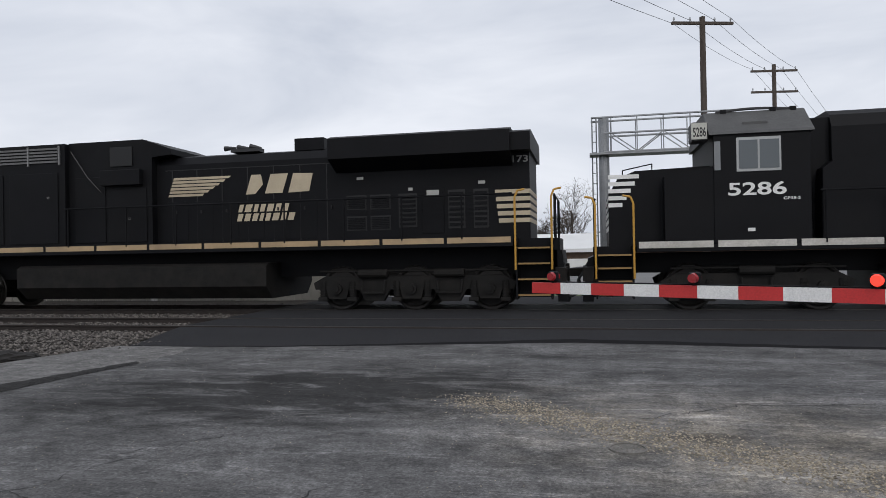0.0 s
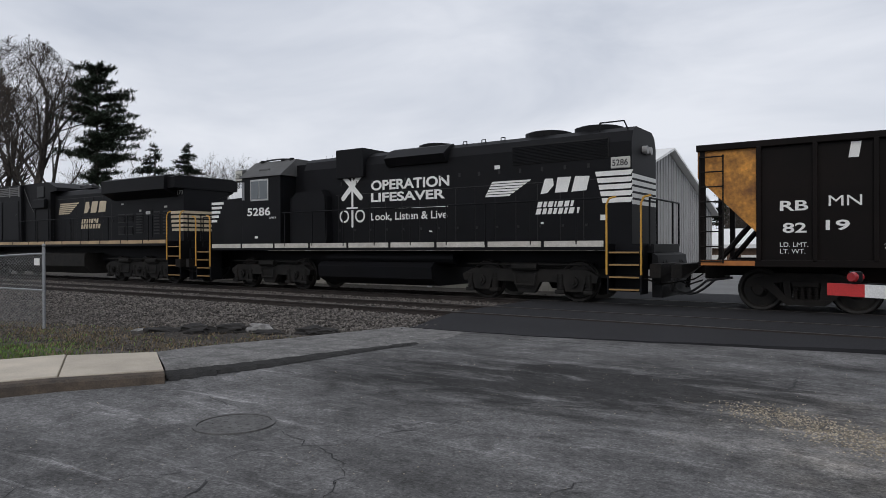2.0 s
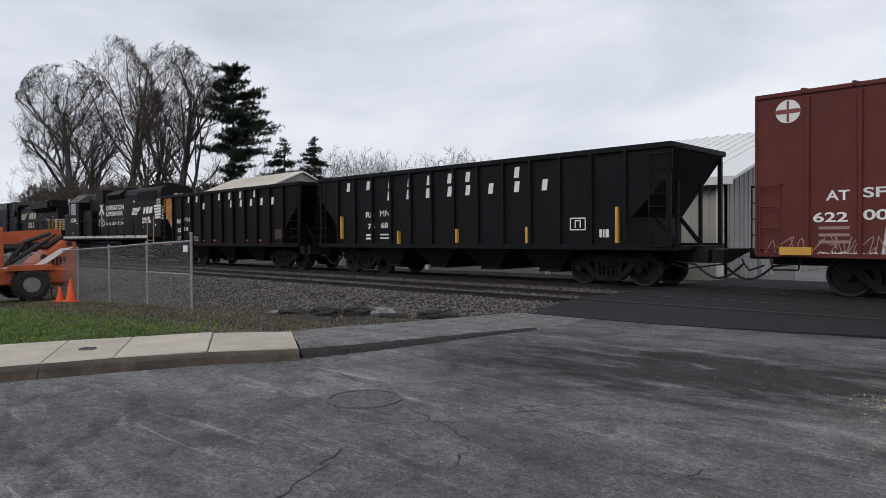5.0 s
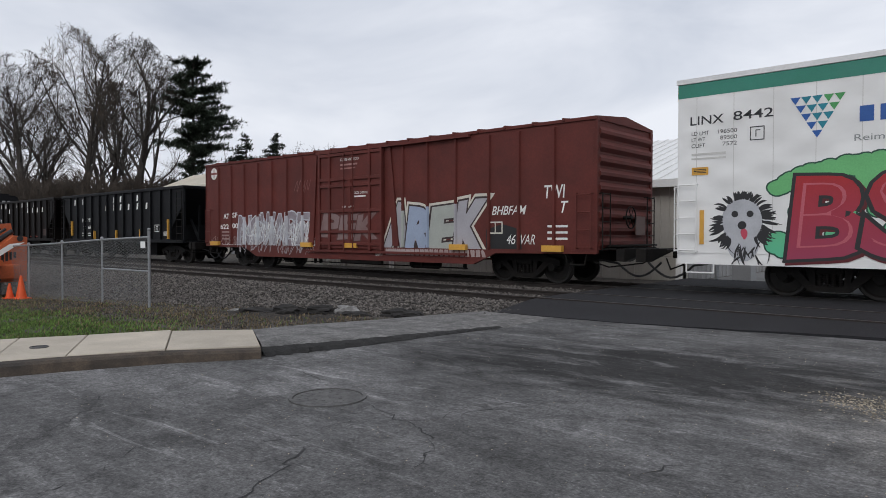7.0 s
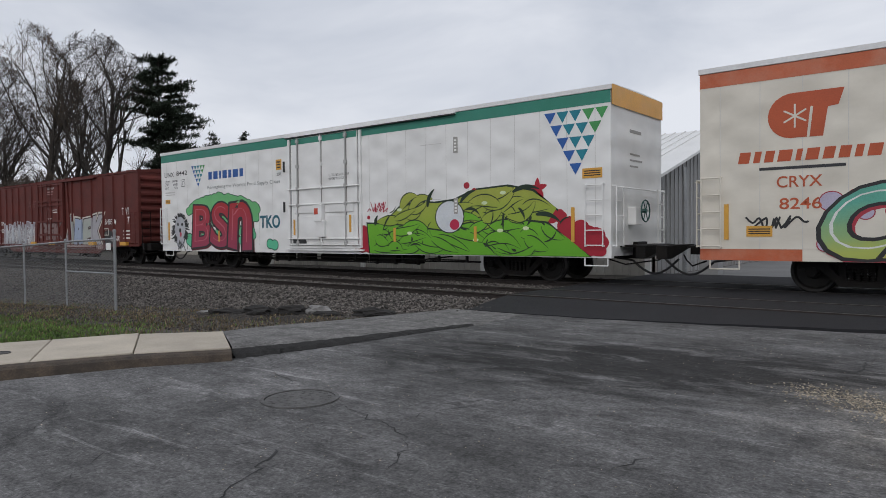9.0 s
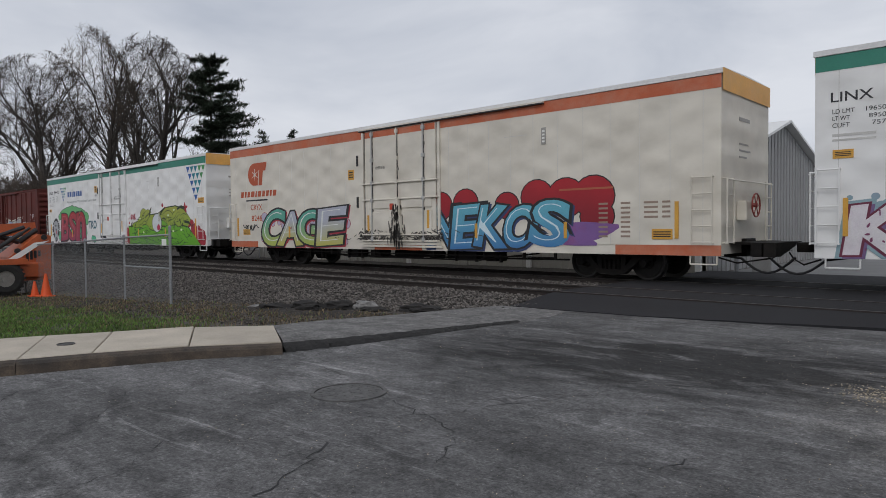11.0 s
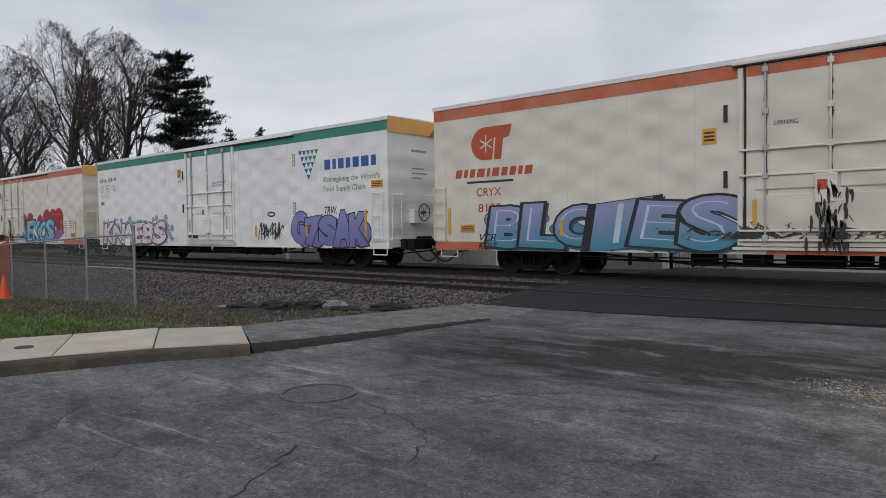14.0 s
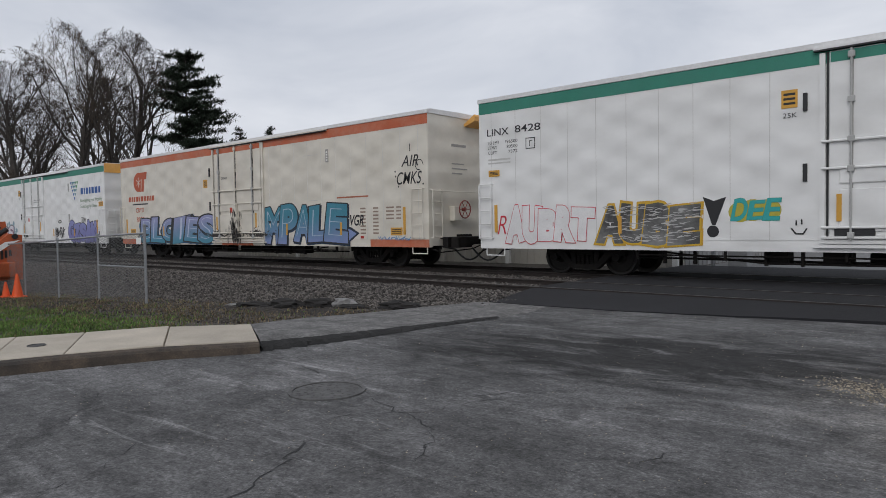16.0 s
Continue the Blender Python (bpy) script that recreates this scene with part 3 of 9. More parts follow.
sheet_ob("earth_heap", v, f, material("damp_churned_earth", (0.026, 0.021, 0.017), 0.95, vary=0.5, scale=2.5, grain=25, grain_amt=0.5, bump=0.9, bump_dist=0.03), "damp dark churned earth beside the track")


# ---- grass ----
def blades(name, n, place, h, mat, label, seed):
    rng = np.random.RandomState(seed)
    pos = place(rng, n)
    n = len(pos)
    a = rng.uniform(0, 6.283, n)
    hh = rng.uniform(h[0], h[1], n)
    w = rng.uniform(0.004, 0.009, n)
    lean = rng.uniform(0.1, 0.9, n) * hh
    d = np.stack([np.cos(a), np.sin(a), np.zeros(n)], 1)
    s = np.stack([-np.sin(a), np.cos(a), np.zeros(n)], 1)
    v = np.stack([pos - s * w[:, None], pos + s * w[:, None], pos + d * (lean * 0.4)[:, None] + s * (w * 0.7)[:, None] + np.array([0, 0, 1]) * (hh * 0.65)[:, None], pos + d * lean[:, None] + np.array([0, 0, 1]) * hh[:, None]], 1)
    f = np.array([(0, 1, 2), (0, 2, 3)])[None] + (np.arange(n) * 4)[:, None, None]
    me = bpy.data.meshes.new(name)
    me.from_pydata(v.reshape(-1, 3).tolist(), [], f.reshape(-1, 3).tolist())
    me.materials.append(mat)
    return tagged(new(name, me), label, kind="stuff")


def inner_x(y):
    pts = sorted((b, a) for a, b in KERB_IN)
    return np.interp(y, [p[0] for p in pts], [p[1] for p in pts])


def verge(rng, n, green):
    x, y = rng.uniform(-27, -8.2, n), rng.uniform(-4, 8.4, n)
    keep = np.where(y < 5.4, x < inner_x(y) - 0.03, x < -8.45)
    edge = 5.3 - 0.32 * (x + 12.0) * (x > -12) + 0.06 * (x + 12) * (x < -12) + rng.normal(0, 0.6, n)
    g = (y < edge) & (x < -9.6 + rng.normal(0, 0.5, n))
    clump = np.array([noise.noise((a * 1.1, b * 1.1, 3.0)) for a, b in zip(x, y)])
    if green:
        keep &= g & (clump + rng.normal(0, 0.25, n) > -0.30)
    else:
        keep &= (y < 8.2) & ((clump + rng.normal(0, 0.3, n)) > -0.05)
    x, y = x[keep], y[keep]
    return np.stack([x, y, np.array([ground_z(a, b) for a, b in zip(x, y)])], 1)


M["dead_grass"] = material("dead_grass", (0.17, 0.13, 0.075), 0.95, vary=0.35, scale=2, grain=20, bump=0, per_island=0.45)
blades("grass", 230000, lambda r, n: verge(r, n, True), (0.025, 0.075), M["grass"], "short green grass beside the pavement", 11)


def clods(rng, n):
    x, y = rng.uniform(-24, -8.4, n), rng.uniform(5.2, 9.4, n)
    keep = (y > 5.6 + 0.1 * (x + 12)) & (y < 9.2 + rng.normal(0, 0.3, n))
    x, y = x[keep], y[keep]
    return np.stack([x, y, np.array([ground_z(a, b) for a, b in zip(x, y)])], 1)


M["clod"] = material("dark_earth_clods", (0.045, 0.037, 0.030), 0.98, vary=0.3, scale=3, grain=30, bump=0.4, per_island=0.5)
scatter("soil_clods", 14000, clods, (0.008, 0.036), M["clod"], "dark crumbly soil and clods beside the track", 13)
blades("weeds", 9000, lambda r, n: verge(r, n, False), (0.02, 0.07), M["grass"], "sparse green weeds in dark soil", 14)
blades("dead_grass", 60000, lambda r, n: verge(r, n, False), (0.02, 0.08), M["dead_grass"], "thin dry brown grass on soil", 12)


# ---- chain link fence ----
WIRE = material("dull_fence_wire", (0.19, 0.195, 0.20), 0.6, metal=0.3, vary=0.15, scale=4, grain=40)
GALV = material("galvanised_steel", (0.30, 0.31, 0.32), 0.5, metal=0.6, vary=0.12, scale=4, grain=40)
fence = thing("chain_link_fence", "galvanised chain link fence with a top rail", "fence")
FY = 7.5
posts = [-15.85, -18.5, -21.25, -24.0, -26.8, -29.6, -32.4, -35.2]
for k, x in enumerate(posts):
    bm = bmesh.new()
    z = ground_z(x, FY)
    add_cyl(bm, (x, FY, z - 0.1), (x, FY, z + (1.86 if k == 0 else 1.72)), 0.034 if k == 0 else 0.026, 10)
    bmesh.ops.create_uvsphere(bm, u_segments=8, v_segments=5, radius=0.045, matrix=Matrix.Translation((x, FY, z + (1.86 if k == 0 else 1.72))))
    part("post", bm, GALV, fence)
for k, (a, b) in enumerate(zip(posts, posts[1:])):
    bm = bmesh.new()
    za, zb = ground_z(a, FY), ground_z(b, FY)
    add_cyl(bm, (a, FY, za + 1.68), (b, FY, zb + 1.68), 0.024, 8)
    part("top_rail", bm, GALV, fence)
    if k == 0:
        bm = bmesh.new()
        add_cyl(bm, (a, FY, za + 0.86), (b, FY, zb + 0.92), 0.022, 8)
        part("brace_rail", bm, GALV, fence)
    # woven wire, one mesh to a bay
    vs, fs = [], []

    def wire(p, q):
        i = len(vs)
        d = Vector((q[0] - p[0], 0, q[2] - p[2])).normalized() * 0.0026
        for e in (p, q):
            vs.extend([(e[0] - d.z, e[1], e[2] + d.x), (e[0] + d.z, e[1], e[2] - d.x), (e[0], e[1] - 0.003, e[2])])
        for m in range(3):
            fs.append((i + m, i + (m + 1) % 3, i + 3 + (m + 1) % 3, i + 3 + m))

    span, H, step = a - b, 1.66, 0.075
    k2 = int((span + H) / step)
    for j in range(k2):
        for sgn in (1, -1):
            u0 = j * step - H
            t0, t1 = max(0, -u0), min(H, span - u0)
            if t1 - t0 < 0.02:
                continue
            p0, p1 = (u0 + t0, t0), (u0 + t1, t1)
            if sgn < 0:
                p0, p1 = (span - p0[0], p0[1]), (span - p1[0], p1[1])
            gz = lambda u: za + (zb - za) * u / span
            wire((a - p0[0], FY, gz(p0[0]) + 0.02 + p0[1]), (a - p1[0], FY, gz(p1[0]) + 0.02 + p1[1]))
    me = bpy.data.meshes.new("mesh_wire")
    me.from_pydata(vs, [], fs)
    me.materials.append(WIRE)
    ob = new("mesh_wire", me)
    ob.parent = fence
bm = bmesh.new()
add_box(bm, -16.25, -16.02, FY - 0.02, FY - 0.01, ground_z(-16, FY) + 1.42, ground_z(-16, FY) + 1.58)
part("notice", bm, M["white"], fence, "small white notice")

# ---- portable toilet ----
PG = material("pale_green_plastic", (0.20, 0.27, 0.115), 0.55, vary=0.08, scale=2, grain=30)
PW = material("white_translucent_plastic", (0.72, 0.73, 0.72), 0.5, vary=0.05, scale=2)
toilet = thing("portable_toilet", "pale green plastic portable toilet with a white roof", "toilet", at=pose(-24.25, 4.22, -0.55, 0, 0, -10))
box_part("body", (-0.55, 0.55, -0.56, 0.56, 0.1, 2.05), PG, toilet, bevel=0.03)
bm = bmesh.new()
add_prism(bm, [(-0.6, 2.05), (-0.6, 2.12), (-0.35, 2.25), (0.35, 2.25), (0.6, 2.12), (0.6, 2.05)], "x", -0.6, 0.6)
part("roof", bm, PW, toilet)
box_part("base", (-0.62, 0.62, -0.6, 0.6, 0.0, 0.1), material("dark_plastic", (0.03, 0.03, 0.03), 0.6), toilet)
box_part("door", (0.55, 0.575, -0.45, 0.45, 0.2, 1.92), PG, toilet, bevel=0.01)
dark_green = material("dark_green_plastic", (0.10, 0.15, 0.06), 0.55)
for z in (0.35, 1.12, 1.2, 1.8):
    box_part("door_rib", (0.57, 0.59, -0.43, 0.43, z - 0.012, z + 0.012), dark_green, toilet)
for y in (-0.46, 0.46):
    box_part("door_jamb", (0.55, 0.58, y - 0.012, y + 0.012, 0.14, 1.95), dark_green, toilet)
box_part("door_latch", (0.575, 0.60, 0.34, 0.42, 1.0, 1.1), material("grey_latch", (0.12, 0.12, 0.12), 0.5), toilet)
for y in (-0.5, 0.5):
    box_part("corner_rib", (0.545, 0.565, y - 0.03, y + 0.03, 0.1, 2.05), PG, toilet, bevel=0.008)
box_part("vent", (0.55, 0.58, -0.42, 0.42, 1.94, 2.02), PW, toilet)
box_part("sign", (0.575, 0.585, -0.22, 0.26, 1.35, 1.72), M["white"], toilet)
bm = bmesh.new()
add_box(bm, 0.585, 0.588, -0.12, 0.2, 1.52, 1.58)
add_box(bm, 0.585, 0.588, -0.18, 0.22, 1.40, 1.44)
part("sign_bars", bm, material("blue_print", (0.03, 0.08, 0.2), 0.5), toilet)

# ---- telescopic handler ----
OR = material("faded_orange_paint", (0.50, 0.105, 0.03), 0.5, vary=0.15, scale=2, grain=30, dirt=(0.25, 0.07, 0.03), dirt_amt=0.5)
DK = material("black_machine_parts", (0.015, 0.015, 0.016), 0.55, vary=0.3, scale=3)
RUB = material("dusty_tyre_rubber", (0.03, 0.028, 0.026), 0.9, vary=0.3, scale=5, grain=40, bump=0.5)
RIM = material("dirty_grey_rim", (0.30, 0.28, 0.25), 0.6, vary=0.2, scale=4)
machine = thing("telescopic_handler", "faded orange telescopic handler parked on the grass", "machine", at=pose(-26.2, 6.2, -0.58))
box_part("chassis", (-1.1, 0.75, -2.6, 1.5, 0.55, 1.05), OR, machine, bevel=0.05)
bm = bmesh.new()
add_prism(bm, [(0.35, 0.45), (1.75, 0.45), (1.78, 1.95), (1.4, 2.0), (0.5, 1.25)], "x", -0.9, 0.55)
part("rear_body", bm, OR, machine)
bm = bmesh.new()
add_box(bm, -0.1, 0.72, -1.55, -0.45, 1.0, 1.32, 0.03)
add_box(bm, -0.1, 0.72, -1.55, -0.45, 2.36, 2.46, 0.03)
for x, y in ((-0.06, -1.5), (0.68, -1.5), (-0.06, -0.5), (0.68, -0.5)):
    add_box(bm, x - 0.05, x + 0.05, y - 0.05, y + 0.05, 1.3, 2.38, 0.01)
part("cab", bm, OR, machine)
bm = bmesh.new()
add_box(bm, 0.1, 0.5, -1.3, -0.85, 1.3, 1.42, 0.03)
add_box(bm, 0.1, 0.5, -1.4, -1.28, 1.35, 1.95, 0.03)
part("seat", bm, DK, machine)
bm = bmesh.new()
add_box(bm, 0.675, 0.685, -1.45, -0.55, 1.33, 2.35)
part("cab_window", bm, material("dark_cab_glass", (0.05, 0.035, 0.03), 0.15), machine)
bm = bmesh.new()
add_prism(bm, [(-2.6, 1.75), (-2.6, 2.15), (1.55, 2.42), (1.6, 2.0)], "x", -0.75, -0.3)
part("boom", bm, OR, machine)
bm = bmesh.new()
add_path(bm, [(0.0, -0.2, 1.2), (0.0, 0.35, 1.95), (0.0, 0.95, 1.75), (0.0, 1.5, 2.15)], 0.09, 8)
add_path(bm, [(0.1, 0.3, 1.95), (0.1, 1.1, 2.25)], 0.07, 8)
part("lift_linkage", bm, DK, machine)
bm = bmesh.new()
add_prism(bm, [(-0.6, 1.1), (-0.3, 1.18), (0.4, 1.18), (1.2, 1.72), (1.65, 1.78), (1.3, 1.6), (0.8, 1.25), (0.4, 1.08)], "x", 0.745, 0.76)
part("white_flash", bm, M["white"], machine)
for k in range(4):
    box_part("vent_slot", (0.54, 0.562, 1.0 + 0.12 * k, 1.08 + 0.12 * k, 1.1 + 0.05 * k, 1.45), DK, machine)
bm = bmesh.new()
add_cyl(bm, (0.35, -0.35, 1.15), (0.35, 0.95, 2.05), 0.075, 10)
add_cyl(bm, (0.35, 0.3, 1.6), (0.35, 1.2, 2.22), 0.045, 10)
part("lift_ram", bm, DK, machine)
for y in (0.75, 1.55):
    bm = bmesh.new()
    add_cyl(bm, (0.5, y, 1.9 if y > 1 else 1.45), (0.62, y, 1.9 if y > 1 else 1.45), 0.09, 12)
    part("pivot_pin", bm, DK, machine)
box_part("rear_light", (0.56, 0.6, 1.55, 1.68, 1.55, 1.65), M["orange"], machine, bevel=0.01)
bm = bmesh.new()
add_prism(bm, [(-0.45, 1.02), (-0.35, 1.2), (0.9, 1.2), (1.0, 1.02)], "x", 0.62, 1.02)
part("mudguard", bm, OR, machine)
for y, x in ((0.28, 0.82), (-2.1, 0.82), (0.28, -1.15), (-2.1, -1.15)):
    wheel = new("wheel")
    wheel.parent = machine
    wheel.location = (x, y, 0.56)
    bm = bmesh.new()
    prof = [(0.26, -0.17), (0.42, -0.2), (0.54, -0.15), (0.56, 0), (0.54, 0.15), (0.42, 0.2), (0.26, 0.17)]
    rings = []
    for r0, w0 in prof:
        rings.append([bm.verts.new((w0, r0 * math.cos(k * math.pi / 12), r0 * math.sin(k * math.pi / 12))) for k in range(24)])
    for p, q in zip(rings, rings[1:]):
        for k in range(24):
            bm.faces.new((p[k], p[(k + 1) % 24], q[(k + 1) % 24], q[k]))
    for k in range(24):
        a = k * math.pi / 12
        add_box(bm, -0.18, 0.18, 0.55 * math.cos(a) - 0.03, 0.55 * math.cos(a) + 0.03, 0.55 * math.sin(a) - 0.03, 0.55 * math.sin(a) + 0.03)
    part("tyre", bm, RUB, wheel)
    bm = bmesh.new()
    add_cyl(bm, (-0.12, 0, 0), (0.12, 0, 0), 0.28, 20)
    add_cyl(bm, (0.12, 0, 0), (0.16, 0, 0), 0.11, 12)
    part("rim", bm, RIM, wheel)


# ---- traffic cones ----
CO = material("orange_cone_plastic", (0.75, 0.10, 0.02), 0.5, vary=0.08, scale=5)


def cone(x, y, h, r):
    t = thing("traffic_cone", "bright orange plastic traffic cone on the grass", "cone", "cones by the machine", at=pose(x, y, ground_z(x, y) + 0.01))
    box_part("base", (-r * 1.4, r * 1.4, -r * 1.4, r * 1.4, 0, 0.04), CO, t, bevel=0.01)
    bm = bmesh.new()
    add_cyl(bm, (0, 0, 0.035), (0, 0, h), r, 18, 0.03)
    part("body", bm, CO, t)


cone(-23.6, 7.15, 0.73, 0.16)
cone(-24.0, 6.95, 0.48, 0.12)

# ---- crossing gate ----
gate = thing("crossing_gate", "lowered crossing gate arm in red and white bands", "gate", at=pose(-0.64, 8.37, 1.04, 0, 0, -30))
RED = material("red_reflective_band", (0.50, 0.03, 0.03), 0.45, vary=0.08, scale=4)
WB = material("white_reflective_band", (0.74, 0.74, 0.73), 0.45, vary=0.05, scale=4)
LIT = bpy.data.materials.new("lit_red_lens")
LIT.use_nodes = True
LIT.node_tree.nodes["Principled BSDF"].inputs["Base Color"].default_value = (0.6, 0.02, 0.02, 1)
LIT.node_tree.nodes["Principled BSDF"].inputs["Emission Color"].default_value = (1, 0.06, 0.03, 1)
LIT.node_tree.nodes["Principled BSDF"].inputs["Emission Strength"].default_value = 1.0
LENS = material("unlit_red_lens", (0.28, 0.02, 0.025), 0.25, vary=0.1, scale=5)
for k in range(18):
    box_part("band", (k * 0.406 + 0.001, (k + 1) * 0.406 - 0.001, -0.02, 0.02, -0.065, 0.065), RED if k % 2 == 0 else WB, gate)
for k, (x, lit) in enumerate(((0.30, False), (2.0, False), (3.6, True))):
    lamp = new("arm_lamp")
    lamp.parent = gate
    lamp.location = (x, 0, 0.14)
    bm = bmesh.new()
    add_cyl(bm, (0, 0, -0.075), (0, 0, -0.02), 0.03, 8)
    add_box(bm, -0.06, 0.06, -0.035, 0.035, -0.06, 0.06, 0.02)
    part("housing", bm, M["black"], lamp)
    bm = bmesh.new()
    for s in (-1, 1):
        add_cyl(bm, (0, s * 0.03, 0), (0, s * 0.075, 0), 0.055, 14, 0.045)
    part("lens", bm, LIT if lit else LENS, lamp)
bm = bmesh.new()
add_path(bm, [(0.3, 0, 0.075), (7.2, 0, 0.075)], 0.008, 5)
part("lamp_cable", bm, M["black"], gate)
bm = bmesh.new()
add_box(bm, 7.1, 7.7, -0.2, 0.2, -0.35, 0.3, 0.03)
add_cyl(bm, (7.5, 0, -1.1), (7.5, 0, 0.4), 0.07, 12)
part("mechanism", bm, GALV, gate)

# ---- cantilever signal beyond the track ----
gantry = thing("cantilever_signal", "galvanised cantilever signal mast with a railed walkway", "signal", at=pose(0.49, 19.85, -0.1))
bm = bmesh.new()
add_cyl(bm, (0, 0, 0), (0, 0, 5.35), 0.15, 14)
part("mast", bm, GALV, gantry)
bm = bmesh.new()
for x in (-0.32, -0.2):
    add_cyl(bm, (x, 0.25, 0.3), (x, 0.25, 5.4), 0.022, 6)
for k in range(17):
    add_cyl(bm, (-0.32, 0.25, 0.5 + k * 0.3), (-0.2, 0.25, 0.5 + k * 0.3), 0.012, 5)
part("ladder", bm, GALV, gantry)
bm = bmesh.new()
for y in (-0.3, 0.3):
    for z in (4.32, 4.85, 5.30):
        add_cyl(bm, (-0.35 if z > 5 else 0, y, z), (3.7, y, z), 0.028, 6)
    for k in range(5):
        x = 0.2 + k * 0.7
        add_cyl(bm, (x, y, 4.32), (x, y, 5.30), 0.016, 6)
        add_cyl(bm, (x, y, 4.32 if k % 2 else 4.85), (x + 0.7, y, 4.85 if k % 2 else 4.32), 0.016, 6)
add_box(bm, -0.4, 3.7, -0.32, 0.32, 4.26, 4.31)
part("walkway_truss", bm, GALV, gantry)
for z in (2.35, 3.0):
    lamp = new("flashing_lamp")
    lamp.parent = gantry
    lamp.location = (0.45, -0.3, z)
    bm = bmesh.new()
    add_cyl(bm, (0, 0.02, 0), (0, 0.05, 0), 0.28, 20)
    add_cyl(bm, (0, -0.2, 0.02), (0, 0.04, 0), 0.13, 16)
    part("hood", bm, M["black"], lamp)
    bm = bmesh.new()
    add_cyl(bm, (0, -0.205, 0), (0, -0.201, 0), 0.10, 16)
    part("lens", bm, LIT if z < 2.5 else LENS, lamp)
# ---- utility poles and wires ----
POLE = material("weathered_pole_timber", (0.075, 0.06, 0.05), 0.9, vary=0.25, scale=2, grain=30, stretch=(4, 4, 0.5))


def pole(x, y, top, arms, turn):
    t = thing("utility_pole", "dark weathered timber utility pole with crossarms", "pole", "poles along the street", at=pose(x, y, 0.1, 0, 0, turn))
    bm = bmesh.new()
    add_cyl(bm, (0, 0, -0.4), (0, 0, top + 0.35), 0.2, 12, 0.15)
    part("shaft", bm, POLE, t)
    for z, half in arms:
        arm = part("crossarm", (lambda b: (add_box(b, -half, half, -0.08, 0.06, z - 0.08, z + 0.08, 0.01), b)[1])(bmesh.new()), POLE, t)
        for x2 in (-half * 0.92, -half * 0.4, half * 0.4, half * 0.92):
            bm = bmesh.new()
            add_cyl(bm, (x2, 0, z + 0.06), (x2, 0, z + 0.2), 0.025, 6)
            add_cyl(bm, (x2, 0, z + 0.18), (x2, 0, z + 0.32), 0.06, 8, 0.04)
            part("insulator", bm, GALV, t)


pole(6.35, 39.6, 13.8, [(13.8, 1.75)], 16)
pole(14.44, 57.5, 15.35, [(15.2, 1.8), (13.55, 1.8)], 10)
WIRE = material("dark_wire", (0.02, 0.02, 0.02), 0.6)
for k, (a, b, c) in enumerate((((-21, -4, 12.3), (4.75, 39.2, 13.9), (12.8, 57.2, 15.45)), ((-19, -4, 12.6), (5.7, 39.4, 14.05), (13.8, 57.4, 15.45)), ((-16, -4, 12.8), (7.0, 39.8, 14.1), (15.0, 57.6, 15.45)), ((-14, -4, 12.8), (7.95, 40.0, 14.15), (16.1, 57.8, 15.45)))):
    bm = bmesh.new()
    for p, q, n in ((Vector(a), Vector(b), 12), (Vector(b), Vector(c), 6), (Vector(c), Vector(c) + Vector((20, 45, 0)), 6)):
        pts = []
        for i in range(n + 1):
            u = i / n
            v = p.lerp(q, u)
            v.z -= 2.4 * u * (1 - u) * (q - p).length / 50
            pts.append(v)
        add_path(bm, pts, 0.014, 4)
    solid("overhead_wire", bm, WIRE, "thin dark overhead wire between the poles", "wire", "overhead wires")


# ---- metal buildings beyond the track ----
SIDING = material("grey_metal_siding", (0.30, 0.30, 0.30), 0.55, metal=0.1, vary=0.10, scale=0.5, grain=20, grain_amt=0.06, dirt=(0.22, 0.21, 0.2), dirt_amt=0.5)
PALE_SIDING = material("pale_beige_panels", (0.42, 0.40, 0.36), 0.6, vary=0.08, scale=0.5, grain=20, grain_amt=0.06, dirt=(0.30, 0.28, 0.25), dirt_amt=0.5)
ROOF_M = material("white_metal_roof", (0.70, 0.70, 0.69), 0.45, vary=0.06, scale=0.5, grain=20, grain_amt=0.05)
ROOF_P = material("pale_cream_metal_roof", (0.62, 0.58, 0.5), 0.5, vary=0.06, scale=0.5, grain=20, grain_amt=0.05)


